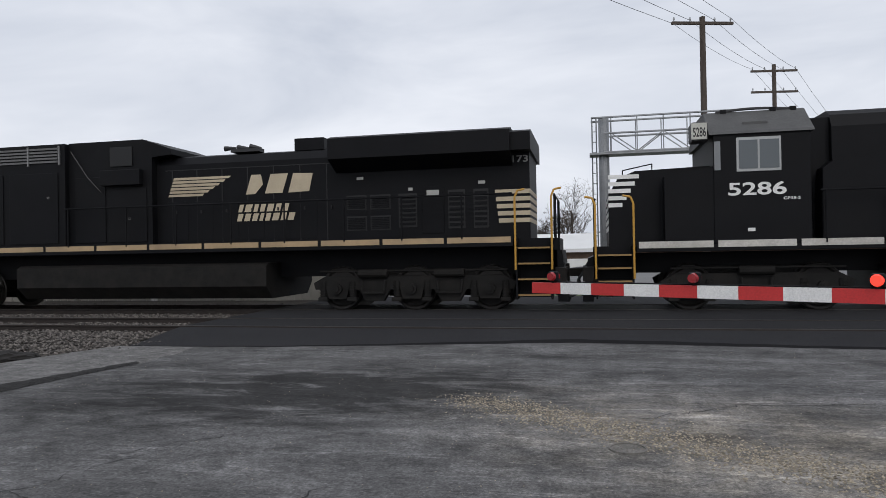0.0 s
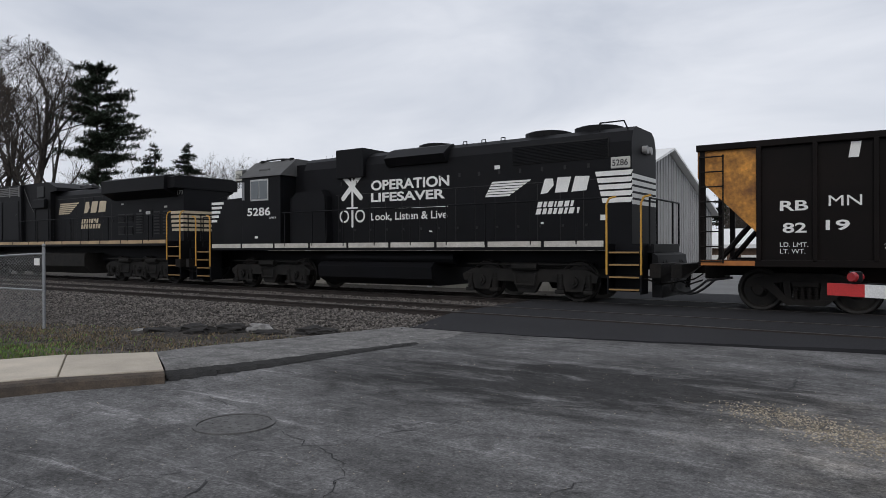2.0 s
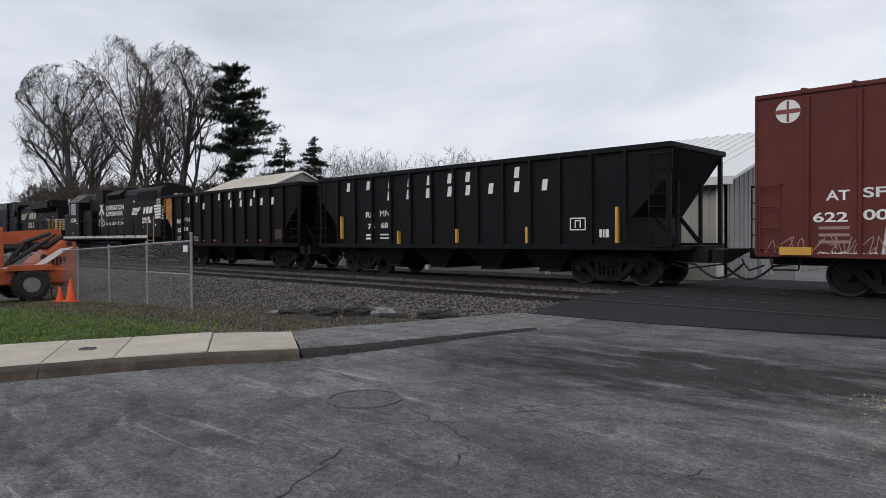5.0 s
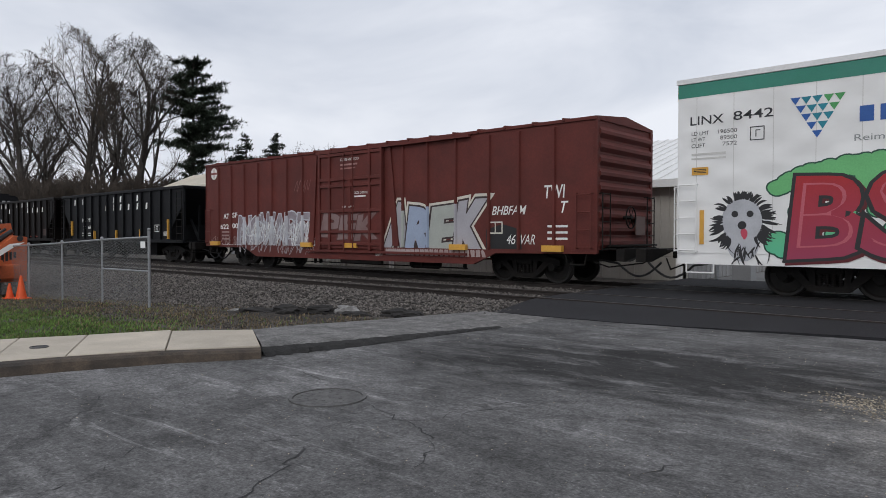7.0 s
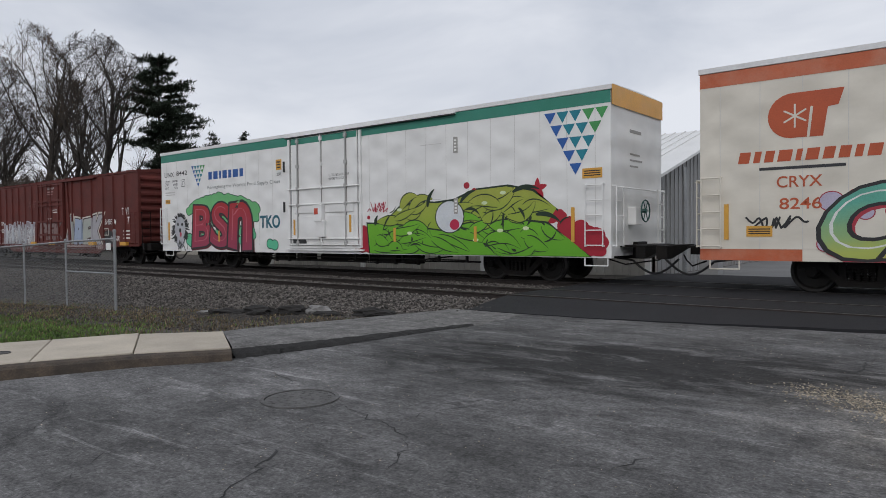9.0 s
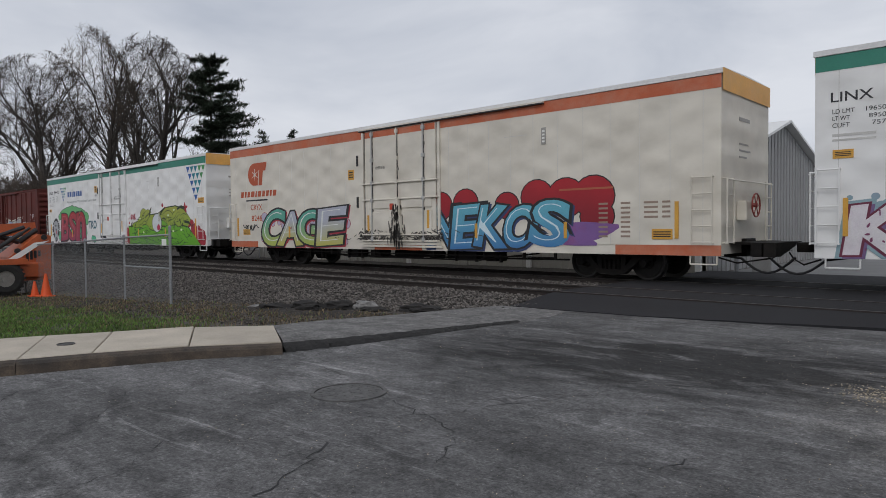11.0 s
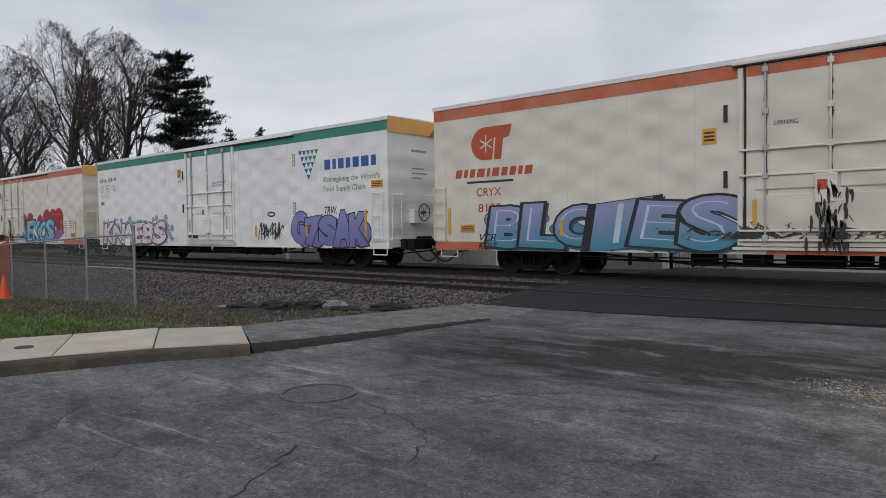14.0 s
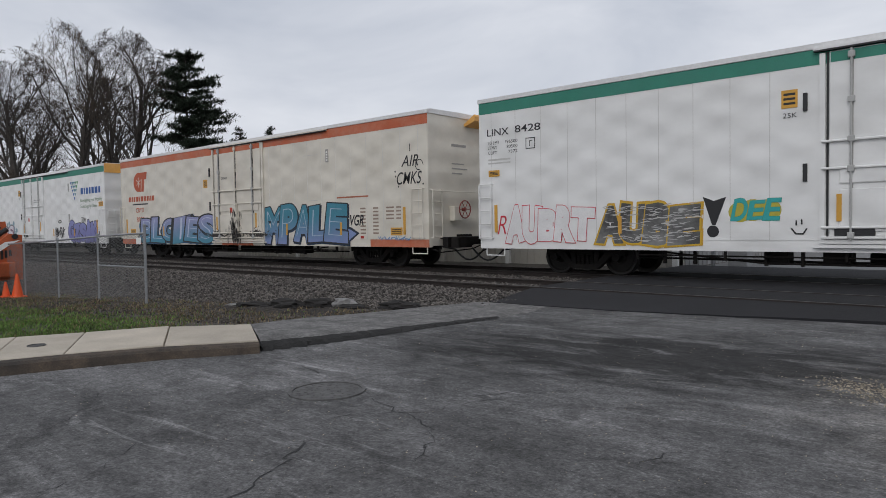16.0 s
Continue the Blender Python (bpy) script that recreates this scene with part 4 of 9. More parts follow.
def shed(label, x0, x1, y0, y1, base, eave, ridge, roof_mat, wall_mat, posts=True):
    t = thing("metal_shed", label, "building")
    ym = (y0 + y1) / 2
    bm = bmesh.new()
    add_box(bm, x0, x1, y0, y0 + 0.2, base, eave)
    for k in range(int((x1 - x0) / 0.3)):
        x = x0 + 0.15 + k * 0.3
        add_box(bm, x - 0.03, x + 0.03, y0 - 0.025, y0, base, eave)
    part("long_wall", bm, wall_mat, t)
    bm = bmesh.new()
    add_box(bm, x0, x1, y1 - 0.2, y1, base, eave)
    part("rear_wall", bm, wall_mat, t)
    for xa, s in ((x1, 1), (x0, -1)):
        bm = bmesh.new()
        add_prism(bm, [(y0, base), (y1, base), (y1, eave), (ym, ridge), (y0, eave)], "x", xa - 0.1, xa)
        n = int((y1 - y0) / 0.4)
        for k in range(n):
            y = y0 + 0.2 + k * 0.4
            top = eave + (ridge - eave) * (1 - abs(y - ym) / (ym - y0)) - 0.05
            add_box(bm, xa if s > 0 else xa - 0.13, xa + 0.03 if s > 0 else xa - 0.1, y - 0.05, y + 0.05, base, top)
        part("gable_wall", bm, SIDING, t)
    for ya, yb in ((y0 - 0.35, ym), (y1 + 0.35, ym)):
        bm = bmesh.new()
        za = eave - (ridge - eave) * 0.35 / (ym - y0)
        add_prism(bm, [(ya, za + 0.02), (yb, ridge + 0.02), (yb, ridge + 0.12), (ya, za + 0.12)], "x", x0 - 0.3, x1 + 0.3)
        for k in range(int((x1 - x0) / 0.45)):
            x = x0 + k * 0.45
            add_prism(bm, [(ya, za + 0.12), (yb, ridge + 0.12), (yb, ridge + 0.16), (ya, za + 0.16)], "x", x, x + 0.04)
        part("roof", bm, roof_mat, t)
    bm = bmesh.new()
    add_box(bm, x0 - 0.3, x1 + 0.3, y0 - 0.45, y0 - 0.33, eave - 0.2, eave + 0.05)
    part("gutter", bm, roof_mat, t)
    if posts:
        for k in range(int((x1 - x0) / 3.3)):
            x = x1 - 0.2 - k * 3.3
            bm = bmesh.new()
            add_box(bm, x - 0.09, x + 0.09, y0 - 0.16, y0 - 0.02, base, eave - 0.15)
            part("wall_post", bm, PALE_SIDING if k % 2 else M["white"], t)
    return t


shed("long grey metal shed with a white ribbed roof", -34.0, -8.35, 21.5, 37.7, -0.7, 3.2, 5.6, ROOF_M, PALE_SIDING)
shed("metal shed with a pale cream ribbed roof", -58.0, -47.0, 28.7, 34.9, -0.7, 5.45, 6.75, ROOF_P, PALE_SIDING, posts=False)
# service box and poles beside the shed
bm = bmesh.new()
add_box(bm, -7.3, -6.7, 22.6, 23.2, -0.6, 0.75, 0.03)
solid("service_cabinet", bm, SIDING, "grey metal service cabinet beside the shed", "cabinet")
bm = bmesh.new()
add_cyl(bm, (-7.9, 23.0, -0.6), (-7.9, 23.0, 3.6), 0.06, 10)
solid("conduit_post", bm, GALV, "galvanised conduit post beside the shed wall", "post")

# garage row far behind
garage = thing("garage_row", "low garage row with white doors and a pale roof", "building")
BROWN = material("brown_brick", (0.13, 0.085, 0.06), 0.85, vary=0.2, scale=3, grain=20)
box_part("wall", (-16.5, 26, 48, 56, -1.3, 1.35), BROWN, garage)
bm = bmesh.new()
add_prism(bm, [(47.5, 1.35), (47.5, 1.6), (52, 2.75), (56.5, 1.6), (56.5, 1.35)], "x", -17, 26.5)
part("roof", bm, ROOF_M, garage)
for k in range(12):
    a = -15.6 + k * 3.4
    bm = bmesh.new()
    add_box(bm, a, a + 2.5, 47.93, 47.99, -1.25, 0.9)
    for j in range(4):
        add_box(bm, a + 0.03, a + 2.47, 47.90, 47.93, -1.22 + j * 0.53, -0.74 + j * 0.53, 0.01)
    part("door", bm, M["white"], garage)
# yard beyond the track
YARD = material("grey_yard_asphalt", (0.17, 0.17, 0.17), 0.9, vary=0.15, scale=0.5, grain=30)
bm = bmesh.new()
add_box(bm, -8.2, 40, 26, 47.9, -0.6, -0.04)
add_box(bm, -8.2, -2.6, 20.6, 26, -0.6, -0.04)
solid("yard", bm, YARD, "grey asphalt yard beyond the track", kind="structure")
bm = bmesh.new()
add_box(bm, -2.6, 40, 20.6, 26, -0.6, -0.02)
solid("far_verge", bm, material("rough_grass_turf", (0.07, 0.10, 0.03), 0.95, vary=0.4, scale=1.5, grain=25, bump=0.6), "rough green grass strip beyond the track", kind="structure")
# white house with a pale roof seen between the locomotives
house = thing("house", "small pale house with a white roof", "house")
box_part("wall", (1.8, 6.2, 61.5, 67.5, -0.9, 1.85), material("dull_red_wall", (0.22, 0.14, 0.12), 0.8, vary=0.1), house)
bm = bmesh.new()
add_prism(bm, [(1.5, 1.85), (4.0, 3.25), (6.5, 1.85)], "y", 61.1, 67.9)
part("roof", bm, ROOF_M, house)
house2 = thing("house", "dark grey gabled house among trees", "house")
box_part("wall", (12.0, 20.0, 70, 80, -0.5, 6.2), material("grey_clapboard", (0.20, 0.21, 0.22), 0.8, vary=0.1), house2)
bm = bmesh.new()
add_prism(bm, [(11.5, 6.2), (16.0, 9.6), (20.5, 6.2)], "y", 69.6, 80.4)
part("roof", bm, material("dark_shingles", (0.06, 0.06, 0.065), 0.9, vary=0.2, scale=2), house2)


# ---- trees ----
TWIG = material("bare_twigs", (0.06, 0.05, 0.043), 0.95, vary=0.25, scale=0.3, grain=4, bump=0)
BRUSH = material("brown_brush", (0.078, 0.062, 0.05), 0.95, vary=0.3, scale=0.3, grain=4, bump=0)
BUD = material("reddish_buds", (0.085, 0.064, 0.046), 0.95, vary=0.3, scale=0.3, grain=4, bump=0)


def bare_tree(label, height, width, seed, kids, trunk_r=0.5, fork=0.25, rise=0.75, at=None, twig=None, thin=0.013):
    """A leafless tree: trunk and ascending limbs in one part, fine branches and twigs in the other."""
    rng = random.Random(seed)
    heavy, light = ([], []), ([], [])
    levels = len(kids)

    def seg(store, p, q, r0, r1, sides):
        vs, fs = store
        d = (q - p).normalized()
        side = d.orthogonal().normalized()
        other = d.cross(side)
        i = len(vs)
        for c, r in ((p, r0), (q, r1)):
            for k in range(sides):
                a = 2 * math.pi * k / sides
                vs.append(tuple(c + (side * math.cos(a) + other * math.sin(a)) * r))
        for k in range(sides):
            fs.append((i + k, i + (k + 1) % sides, i + sides + (k + 1) % sides, i + sides + k))

    def out(q):
        return math.hypot(q.x, q.y) ** 2 / (width / 2) ** 2 + ((q.z - 0.57 * height) / (0.44 * height)) ** 2 > 1 + 0.22 * noise.noise(q * 0.35)

    def grow(p, d, length, r, level):
        n = 6 if level == 0 else (4 if level < 3 else 2)
        store, sides = (heavy, 7 if level == 0 else 5) if level < 3 else (light, 3)
        pts, rad, dirs = [p], [r], [d]
        sway = 0.06 if level == 0 else 0.17
        for k in range(n):
            d = (d + Vector((rng.gauss(0, sway), rng.gauss(0, sway), rng.gauss(0.05 if level else 0.15, 0.05)))).normalized()
            q = pts[-1] + d * length / n
            if level and out(q):
                q = pts[-1] + d * length / n * 0.35
                if level > 1 and out(q) and k:
                    break
            rr = r * (1 - (0.8 if level == 0 else 0.6) * (k + 1) / n)
            seg(store, pts[-1], q, rad[-1], rr, sides)
            pts.append(q)
            rad.append(rr)
            dirs.append(d)
        n = len(pts) - 1
        if level >= levels:
            return
        for c in range(kids[level]):
            u = fork + (1 - fork) * (c + rng.random()) / kids[level] if level == 0 else rng.uniform(0.2, 0.999)
            i = min(n - 1, int(u * n))
            base = pts[i].lerp(pts[i + 1], u * n - i)
            dd = dirs[i + 1]
            axis = Matrix.Rotation(2.4 * c + rng.uniform(-0.5, 0.5), 3, dd) @ dd.orthogonal().normalized()
            ang = rng.uniform(0.45, 0.80) if level == 0 else rng.uniform(0.35, 1.0)
            nd = dd * math.cos(ang) + axis * math.sin(ang)
            nd.z += 0.16 if level < 3 else 0.0
            ln = length * (rng.uniform(0.50, 0.68) * (1.25 - 0.65 * u) if level == 0 else rng.uniform(0.42, 0.64))
            grow(base, nd.normalized(), ln, max(thin, rad[i] * (rng.uniform(0.34, 0.50) if level == 0 else rng.uniform(0.42, 0.60))), level + 1)

    grow(Vector((0, 0, 0)), Vector((0, 0, 1)), height * rise, trunk_r, 0)
    t = thing("bare_tree", label, "tree", "bare trees", at=at)
    for nm, (vs, fs), m in (("trunk", heavy, M["bark"]), ("crown", light, twig or TWIG)):
        me = bpy.data.meshes.new(nm)
        me.from_pydata(vs, [], fs)
        me.materials.append(m)
        ob = new(nm, me)
        ob.parent = t
    return t


def spot(az, dist, turn=0, z=-0.6):
    a = radians(az)
    return pose(-math.sin(a) * dist, math.cos(a) * dist, z, 0, 0, turn)


tall = bare_tree("tall leafless tree with a spreading crown", 22.6, 12.6, 3, (13, 6, 4, 5, 4), at=spot(65.6, 78, 0), trunk_r=0.62, fork=0.2)
slim = bare_tree("tall slim leafless tree with early buds", 23.6, 8.6, 8, (12, 5, 4, 5, 4), at=spot(69.6, 80, 0), trunk_r=0.5, fork=0.3, twig=BUD)
round_tree = bare_tree("leafless tree with a rounded crown", 20.0, 10.2, 15, (13, 6, 4, 5, 4), at=spot(72.9, 78, 0), trunk_r=0.55, fork=0.25)
small = bare_tree("small leafless tree in the woods", 13.6, 8.5, 21, (9, 5, 4, 4), at=spot(49.7, 88, 0), trunk_r=0.24, fork=0.15, rise=0.6, thin=0.016)
bush = bare_tree("brown leafless brushy thicket sapling", 9.0, 7.6, 33, (13, 6, 5, 3), at=spot(73.6, 85, 0), trunk_r=0.14, fork=0.03, rise=0.7, twig=BRUSH, thin=0.022)
rng = random.Random(4)
for az, dist, turn in ((67.6, 90, 70), (71.6, 92, 150)):
    copy_thing(tall if az < 68 else round_tree, spot(az, dist, turn, -2.5))
for az, dist, turn in ((53.6, 80, 40), (52.0, 83, 100), (48.4, 83, 160), (50.9, 80, 77), (45.2, 86, 220), (43.4, 81, 280), (41.6, 80, 200), (40.6, 92, 20), (36.2, 95, 20), (33.0, 98, 90), (30.0, 86, 150), (27.5, 95, 210), (56.2, 88, 10), (24.0, 98, 130), (1.4, 100, 0), (-4.0, 105, 60), (8.5, 100, 200), (74.4, 92, 190), (63.0, 95, 50), (59.3, 92, 20), (80.0, 125, 50), (78.9, 135, 10), (82.2, 130, 120)):
    copy_thing(small, spot(az, dist, turn, -0.8))
for k in range(76):
    az = 59.5 + 15.4 * (k + rng.random()) / 76
    copy_thing(bush, spot(az, 72 + 22 * rng.random(), rng.uniform(0, 360), -0.8 - 1.5 * rng.random()))
for k in range(24):
    copy_thing(bush, spot(rng.uniform(0, 57), 92 + 14 * rng.random(), rng.uniform(0, 360), -1.5))

NEEDLE = material("dark_pine_needles", (0.034, 0.050, 0.032), 0.9, vary=0.4, scale=0.8, grain=6, bump=0, per_island=0.4)


def conifer(label, height, seed, at, reach, clear=0.3, step=0.6, gaps=0.15, arms=(), rise=0.18, tuft=0.45, per_m=16):
    """A conifer: tapered trunk, uneven whorls of limbs, and sprays of needles along them."""
    rng = np.random.RandomState(seed)
    t = thing("pine_tree", label, "tree", at=at)
    bm = bmesh.new()
    add_cyl(bm, (0, 0, 0), (0.15, 0, height * 0.98), 0.30, 9, 0.04)
    limbs = []
    z = height * clear
    while z < height * 0.985:
        u = (z / height - clear) / (1 - clear)
        far = reach(u)
        for k in range(rng.randint(4, 7)):
            if rng.rand() > gaps:
                limbs.append((z + rng.uniform(-0.15, 0.15), rng.uniform(0, 6.283), max(0.3, far * rng.uniform(0.6, 1.2))))
        z += step * rng.uniform(0.7, 1.3)
    limbs += list(arms)
    pos = []
    for zz, a, ln in limbs:
        e = Vector((math.cos(a) * ln, math.sin(a) * ln, zz + ln * rise))
        add_cyl(bm, (0.1, 0, zz), e, 0.05, 4, 0.012)
        n = max(6, int(ln * per_m))
        for k in range(n):
            u = rng.uniform(0.25, 1.03)
            wide = 0.10 + 0.13 * ln * u * (1.15 - u) * 2
            pos.append((e.x * u + rng.normal(0, wide), e.y * u + rng.normal(0, wide), zz + ln * rise * u + rng.normal(0.06, 0.09)))
    part("trunk", bm, M["bark"], t)
    pos = np.array(pos)
    m, n = 14, len(pos)
    d = rng.normal(0, 1, (n, m, 3)) * np.array([1, 1, 0.5])
    d /= np.linalg.norm(d, axis=2, keepdims=True)
    ln = rng.uniform(0.4, 1.0, (n, m, 1)) * tuft
    s = np.cross(d, np.array([0.3, 0.2, 1.0]))
    s = s / (np.linalg.norm(s, axis=2, keepdims=True) + 1e-6) * 0.035
    p = pos[:, None, :]
    v = np.stack([p - s, p + s, p + d * ln], 2).reshape(-1, 3)
    f = np.arange(len(v)).reshape(-1, 3)
    me = bpy.data.meshes.new("crown")
    me.from_pydata(v.tolist(), [], f.tolist())
    me.materials.append(NEEDLE)
    ob = new("crown", me)
    ob.parent = t
    return t


def pine_reach(u):
    """Narrow and gappy below, wide in the middle tiers, a rounded dense head."""
    body = 1.8 + 1.6 * smooth_step(0.08, 0.40, u) - 0.5 * smooth_step(0.6, 0.9, u)
    return body * (1 - u ** 9) ** 0.5 * (0.85 + 0.24 * math.sin(26 * u + 1.0))


conifer("tall dark green pine with uneven limbs", 20.3, 5, spot(61.3, 75, 0), pine_reach, clear=0.33, step=0.50, tuft=0.58, per_m=26, gaps=0.10, arms=((13.0, 0.95, 4.6), (12.6, 1.15, 4.3), (11.6, 0.8, 3.6), (10.6, 1.3, 3.5), (14.8, 1.0, 3.6), (11.0, 4.0, 3.0), (15.6, 4.3, 2.9)))
spruce = conifer("dark green spruce among bare trees", 13.8, 6, spot(57.3, 82), lambda u: min(3.2, 0.25 + 6.4 * (1 - u)), clear=0.08, step=0.45, gaps=0.15, rise=-0.08, tuft=0.45, per_m=17)
for az, dist, turn, low in ((54.9, 84, 90, -0.2), (11.2, 110, 30, -0.6), (9.8, 118, 60, -0.6), (77.6, 150, 200, -5.0), (78.8, 140, 100, -3.6), (79.7, 146, 20, -3.0), (80.6, 142, 140, -2.2), (81.5, 150, 70, -1.6), (82.5, 146, 250, -2.0), (83.6, 150, 10, -1.0)):
    copy_thing(spruce, spot(az, dist, turn, low))

# wooded ridge on the horizon
vs, fs = [], []
rng = np.random.RandomState(9)
n = 900
for i in range(n):
    az = radians(-70 + 190 * i / (n - 1))
    dist = 260 + 20 * math.sin(i * 0.05)
    h = 7 + 3.5 * noise.noise((i * 0.02, 0, 0)) + 2.2 * noise.noise((i * 0.17, 4, 0)) + 1.6 * noise.noise((i * 0.6, 8, 0))
    x, y = -math.sin(az) * dist, math.cos(az) * dist
    vs += [(x, y, -2), (x, y, max(2, h)), (x * 1.12, y * 1.12, max(2, h) + 1.5)]
for i in range(n - 1):
    for k in range(2):
        fs.append((i * 3 + k, i * 3 + 3 + k, i * 3 + 4 + k, i * 3 + 1 + k))
sheet_ob("backdrop", vs, fs, material("far_winter_woods", (0.10, 0.095, 0.085), 0.95, vary=0.35, scale=0.12, grain=0.8, grain_amt=0.4, bump=0), "far ridge of bare winter woods")

# ---- painted marks ----
PAINTS = {}


def paint(r, g, b, rough=0.55, second=None, amt=0.7):
    key = (r, g, b, rough, second)
    if key not in PAINTS:
        PAINTS[key] = material("paint", (r, g, b), rough, vary=0.10, scale=1.4, grain=35, grain_amt=0.08, bump=0.03, dirt=second, dirt_amt=amt if second else 0)
    return PAINTS[key]


WHITE = paint(0.74, 0.74, 0.72)
INK = paint(0.02, 0.02, 0.022)
YELLOW = paint(0.72, 0.36, 0.03)
TAN = paint(0.42, 0.30, 0.17, second=(0.2, 0.15, 0.1))
HIVIS = paint(0.62, 0.33, 0.05)


def flat_poly(bm, pts, y):
    vs = [bm.verts.new((x, y, z)) for x, z in pts]
    bm.faces.new(vs)


def disc(bm, x, z, r, y, seg=14, sx=1.0):
    flat_poly(bm, [(x + r * sx * math.cos(a * 2 * math.pi / seg), z + r * math.sin(a * 2 * math.pi / seg)) for a in range(seg)], y)


def stroke(bm, pts, w, y, square=0.0):
    """A brush stroke through pts, width w, with round or square ends, in the plane y."""
    if square:
        for i, (p, q) in enumerate(zip(pts, pts[1:])):
            d = Vector((q[0] - p[0], q[1] - p[1])).normalized()
            e, k = d * square, Vector((-d.y, d.x)) * w / 2
            flat_poly(bm, [(p[0] - e.x + k.x * 1.08, p[1] - e.y + k.y * 1.08), (q[0] + e.x + k.x * 0.92, q[1] + e.y + k.y * 0.92), (q[0] + e.x - k.x * 0.92, q[1] + e.y - k.y * 0.92), (p[0] - e.x - k.x * 1.08, p[1] - e.y - k.y * 1.08)], y - 0.00012 * i)
        return
    for i, (p, q) in enumerate(zip(pts, pts[1:])):
        d = Vector((q[0] - p[0], q[1] - p[1]))
        if d.length < 1e-6:
            continue
        k = Vector((-d.y, d.x)).normalized() * w / 2
        flat_poly(bm, [(p[0] + k.x, p[1] + k.y), (q[0] + k.x, q[1] + k.y), (q[0] - k.x, q[1] - k.y), (p[0] - k.x, p[1] - k.y)], y - 0.00008 * i)
    for i, p in enumerate(pts):
        disc(bm, p[0], p[1], w / 2, y - 0.00004 - 0.00008 * i, 8)


def paint_ob(name, bm, mat, parent, label=""):
    me = bpy.data.meshes.new(name)
    for f in bm.faces:
        if f.normal.y == 0:
            f.normal_update()
        if f.normal.y > 0:
            f.normal_flip()
    bm.to_mesh(me)
    bm.free()
    me.materials.append(mat)
    ob = new(name, me)
    ob.parent = parent
    return tagged(ob, label) if label else ob


def text(string, x, z, height, mat, parent, width=0.0, y=-0.006, bold=0.0, slant=0.0, name="lettering", label=""):
    cu = bpy.data.curves.new("lettering", "FONT")
    cu.body, cu.size, cu.offset, cu.shear = string, 1.0, bold, slant
    tmp = bpy.data.objects.new("lettering", cu)
    me = bpy.data.meshes.new_from_object(tmp)
    bpy.data.objects.remove(tmp)
    bpy.data.curves.remove(cu)
    xs = [v.co.x for v in me.vertices]
    ys = [v.co.y for v in me.vertices]
    sz = height / (max(ys) - min(ys))
    sx = width / (max(xs) - min(xs)) if width else sz
    x0, y0 = min(xs), min(ys)
    for v in me.vertices:
        v.co = Vector((x + (v.co.x - x0) * sx, y, z + (v.co.y - y0) * sz))
    me.name = name
    me.materials.clear()
    me.materials.append(mat)
    ob = new(name, me)
    ob.parent = parent
    return tagged(ob, label) if label else ob


def bars(x0, x1, z0, z1, n, mat, parent, slant=0.0, y=-0.006, gap=0.30, name="mark_block", label=""):
    """Plain block shapes of the size and weight of a word; small ones are solid bars."""
    if z1 - z0 < 0.1:
        bm = bmesh.new()
        flat_poly(bm, [(x0, z0 + 0.006), (x1, z0 + 0.006), (x1 + slant * (z1 - z0), z1 - 0.006), (x0 + slant * (z1 - z0), z1 - 0.006)], y)
        return paint_ob("lettering_bar", bm, mat, parent, label)
    w = (x1 - x0) / n
    rng = random.Random(n * 7 + int(x0 * 10))
    edges = sorted([x0] + [x0 + w * (i + rng.uniform(-0.22, 0.22)) for i in range(1, n)] + [x1])
    for c0, c1 in zip(edges, edges[1:]):
        bm = bmesh.new()
        a, b, s = c0 + w * gap / 2, c1 - w * gap / 2, slant * (z1 - z0)
        flat_poly(bm, [(a, z0), (b, z0), (b + s, z1), (a + s, z1)], y)
        ob = paint_ob(name, bm, mat, parent, label)
    return ob


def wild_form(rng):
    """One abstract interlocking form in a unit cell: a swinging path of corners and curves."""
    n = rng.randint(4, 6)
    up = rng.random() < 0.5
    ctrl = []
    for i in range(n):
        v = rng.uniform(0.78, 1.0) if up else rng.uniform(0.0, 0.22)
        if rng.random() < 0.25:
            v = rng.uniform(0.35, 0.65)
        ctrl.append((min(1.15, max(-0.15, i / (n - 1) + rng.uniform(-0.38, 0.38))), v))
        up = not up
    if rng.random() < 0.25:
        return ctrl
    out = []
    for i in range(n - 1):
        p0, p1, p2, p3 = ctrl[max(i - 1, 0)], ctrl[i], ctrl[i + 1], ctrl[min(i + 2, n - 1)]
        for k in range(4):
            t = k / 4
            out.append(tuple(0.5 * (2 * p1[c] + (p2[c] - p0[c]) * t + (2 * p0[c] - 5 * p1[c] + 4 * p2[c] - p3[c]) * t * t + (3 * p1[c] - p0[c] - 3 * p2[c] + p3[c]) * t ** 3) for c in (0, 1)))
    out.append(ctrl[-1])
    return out


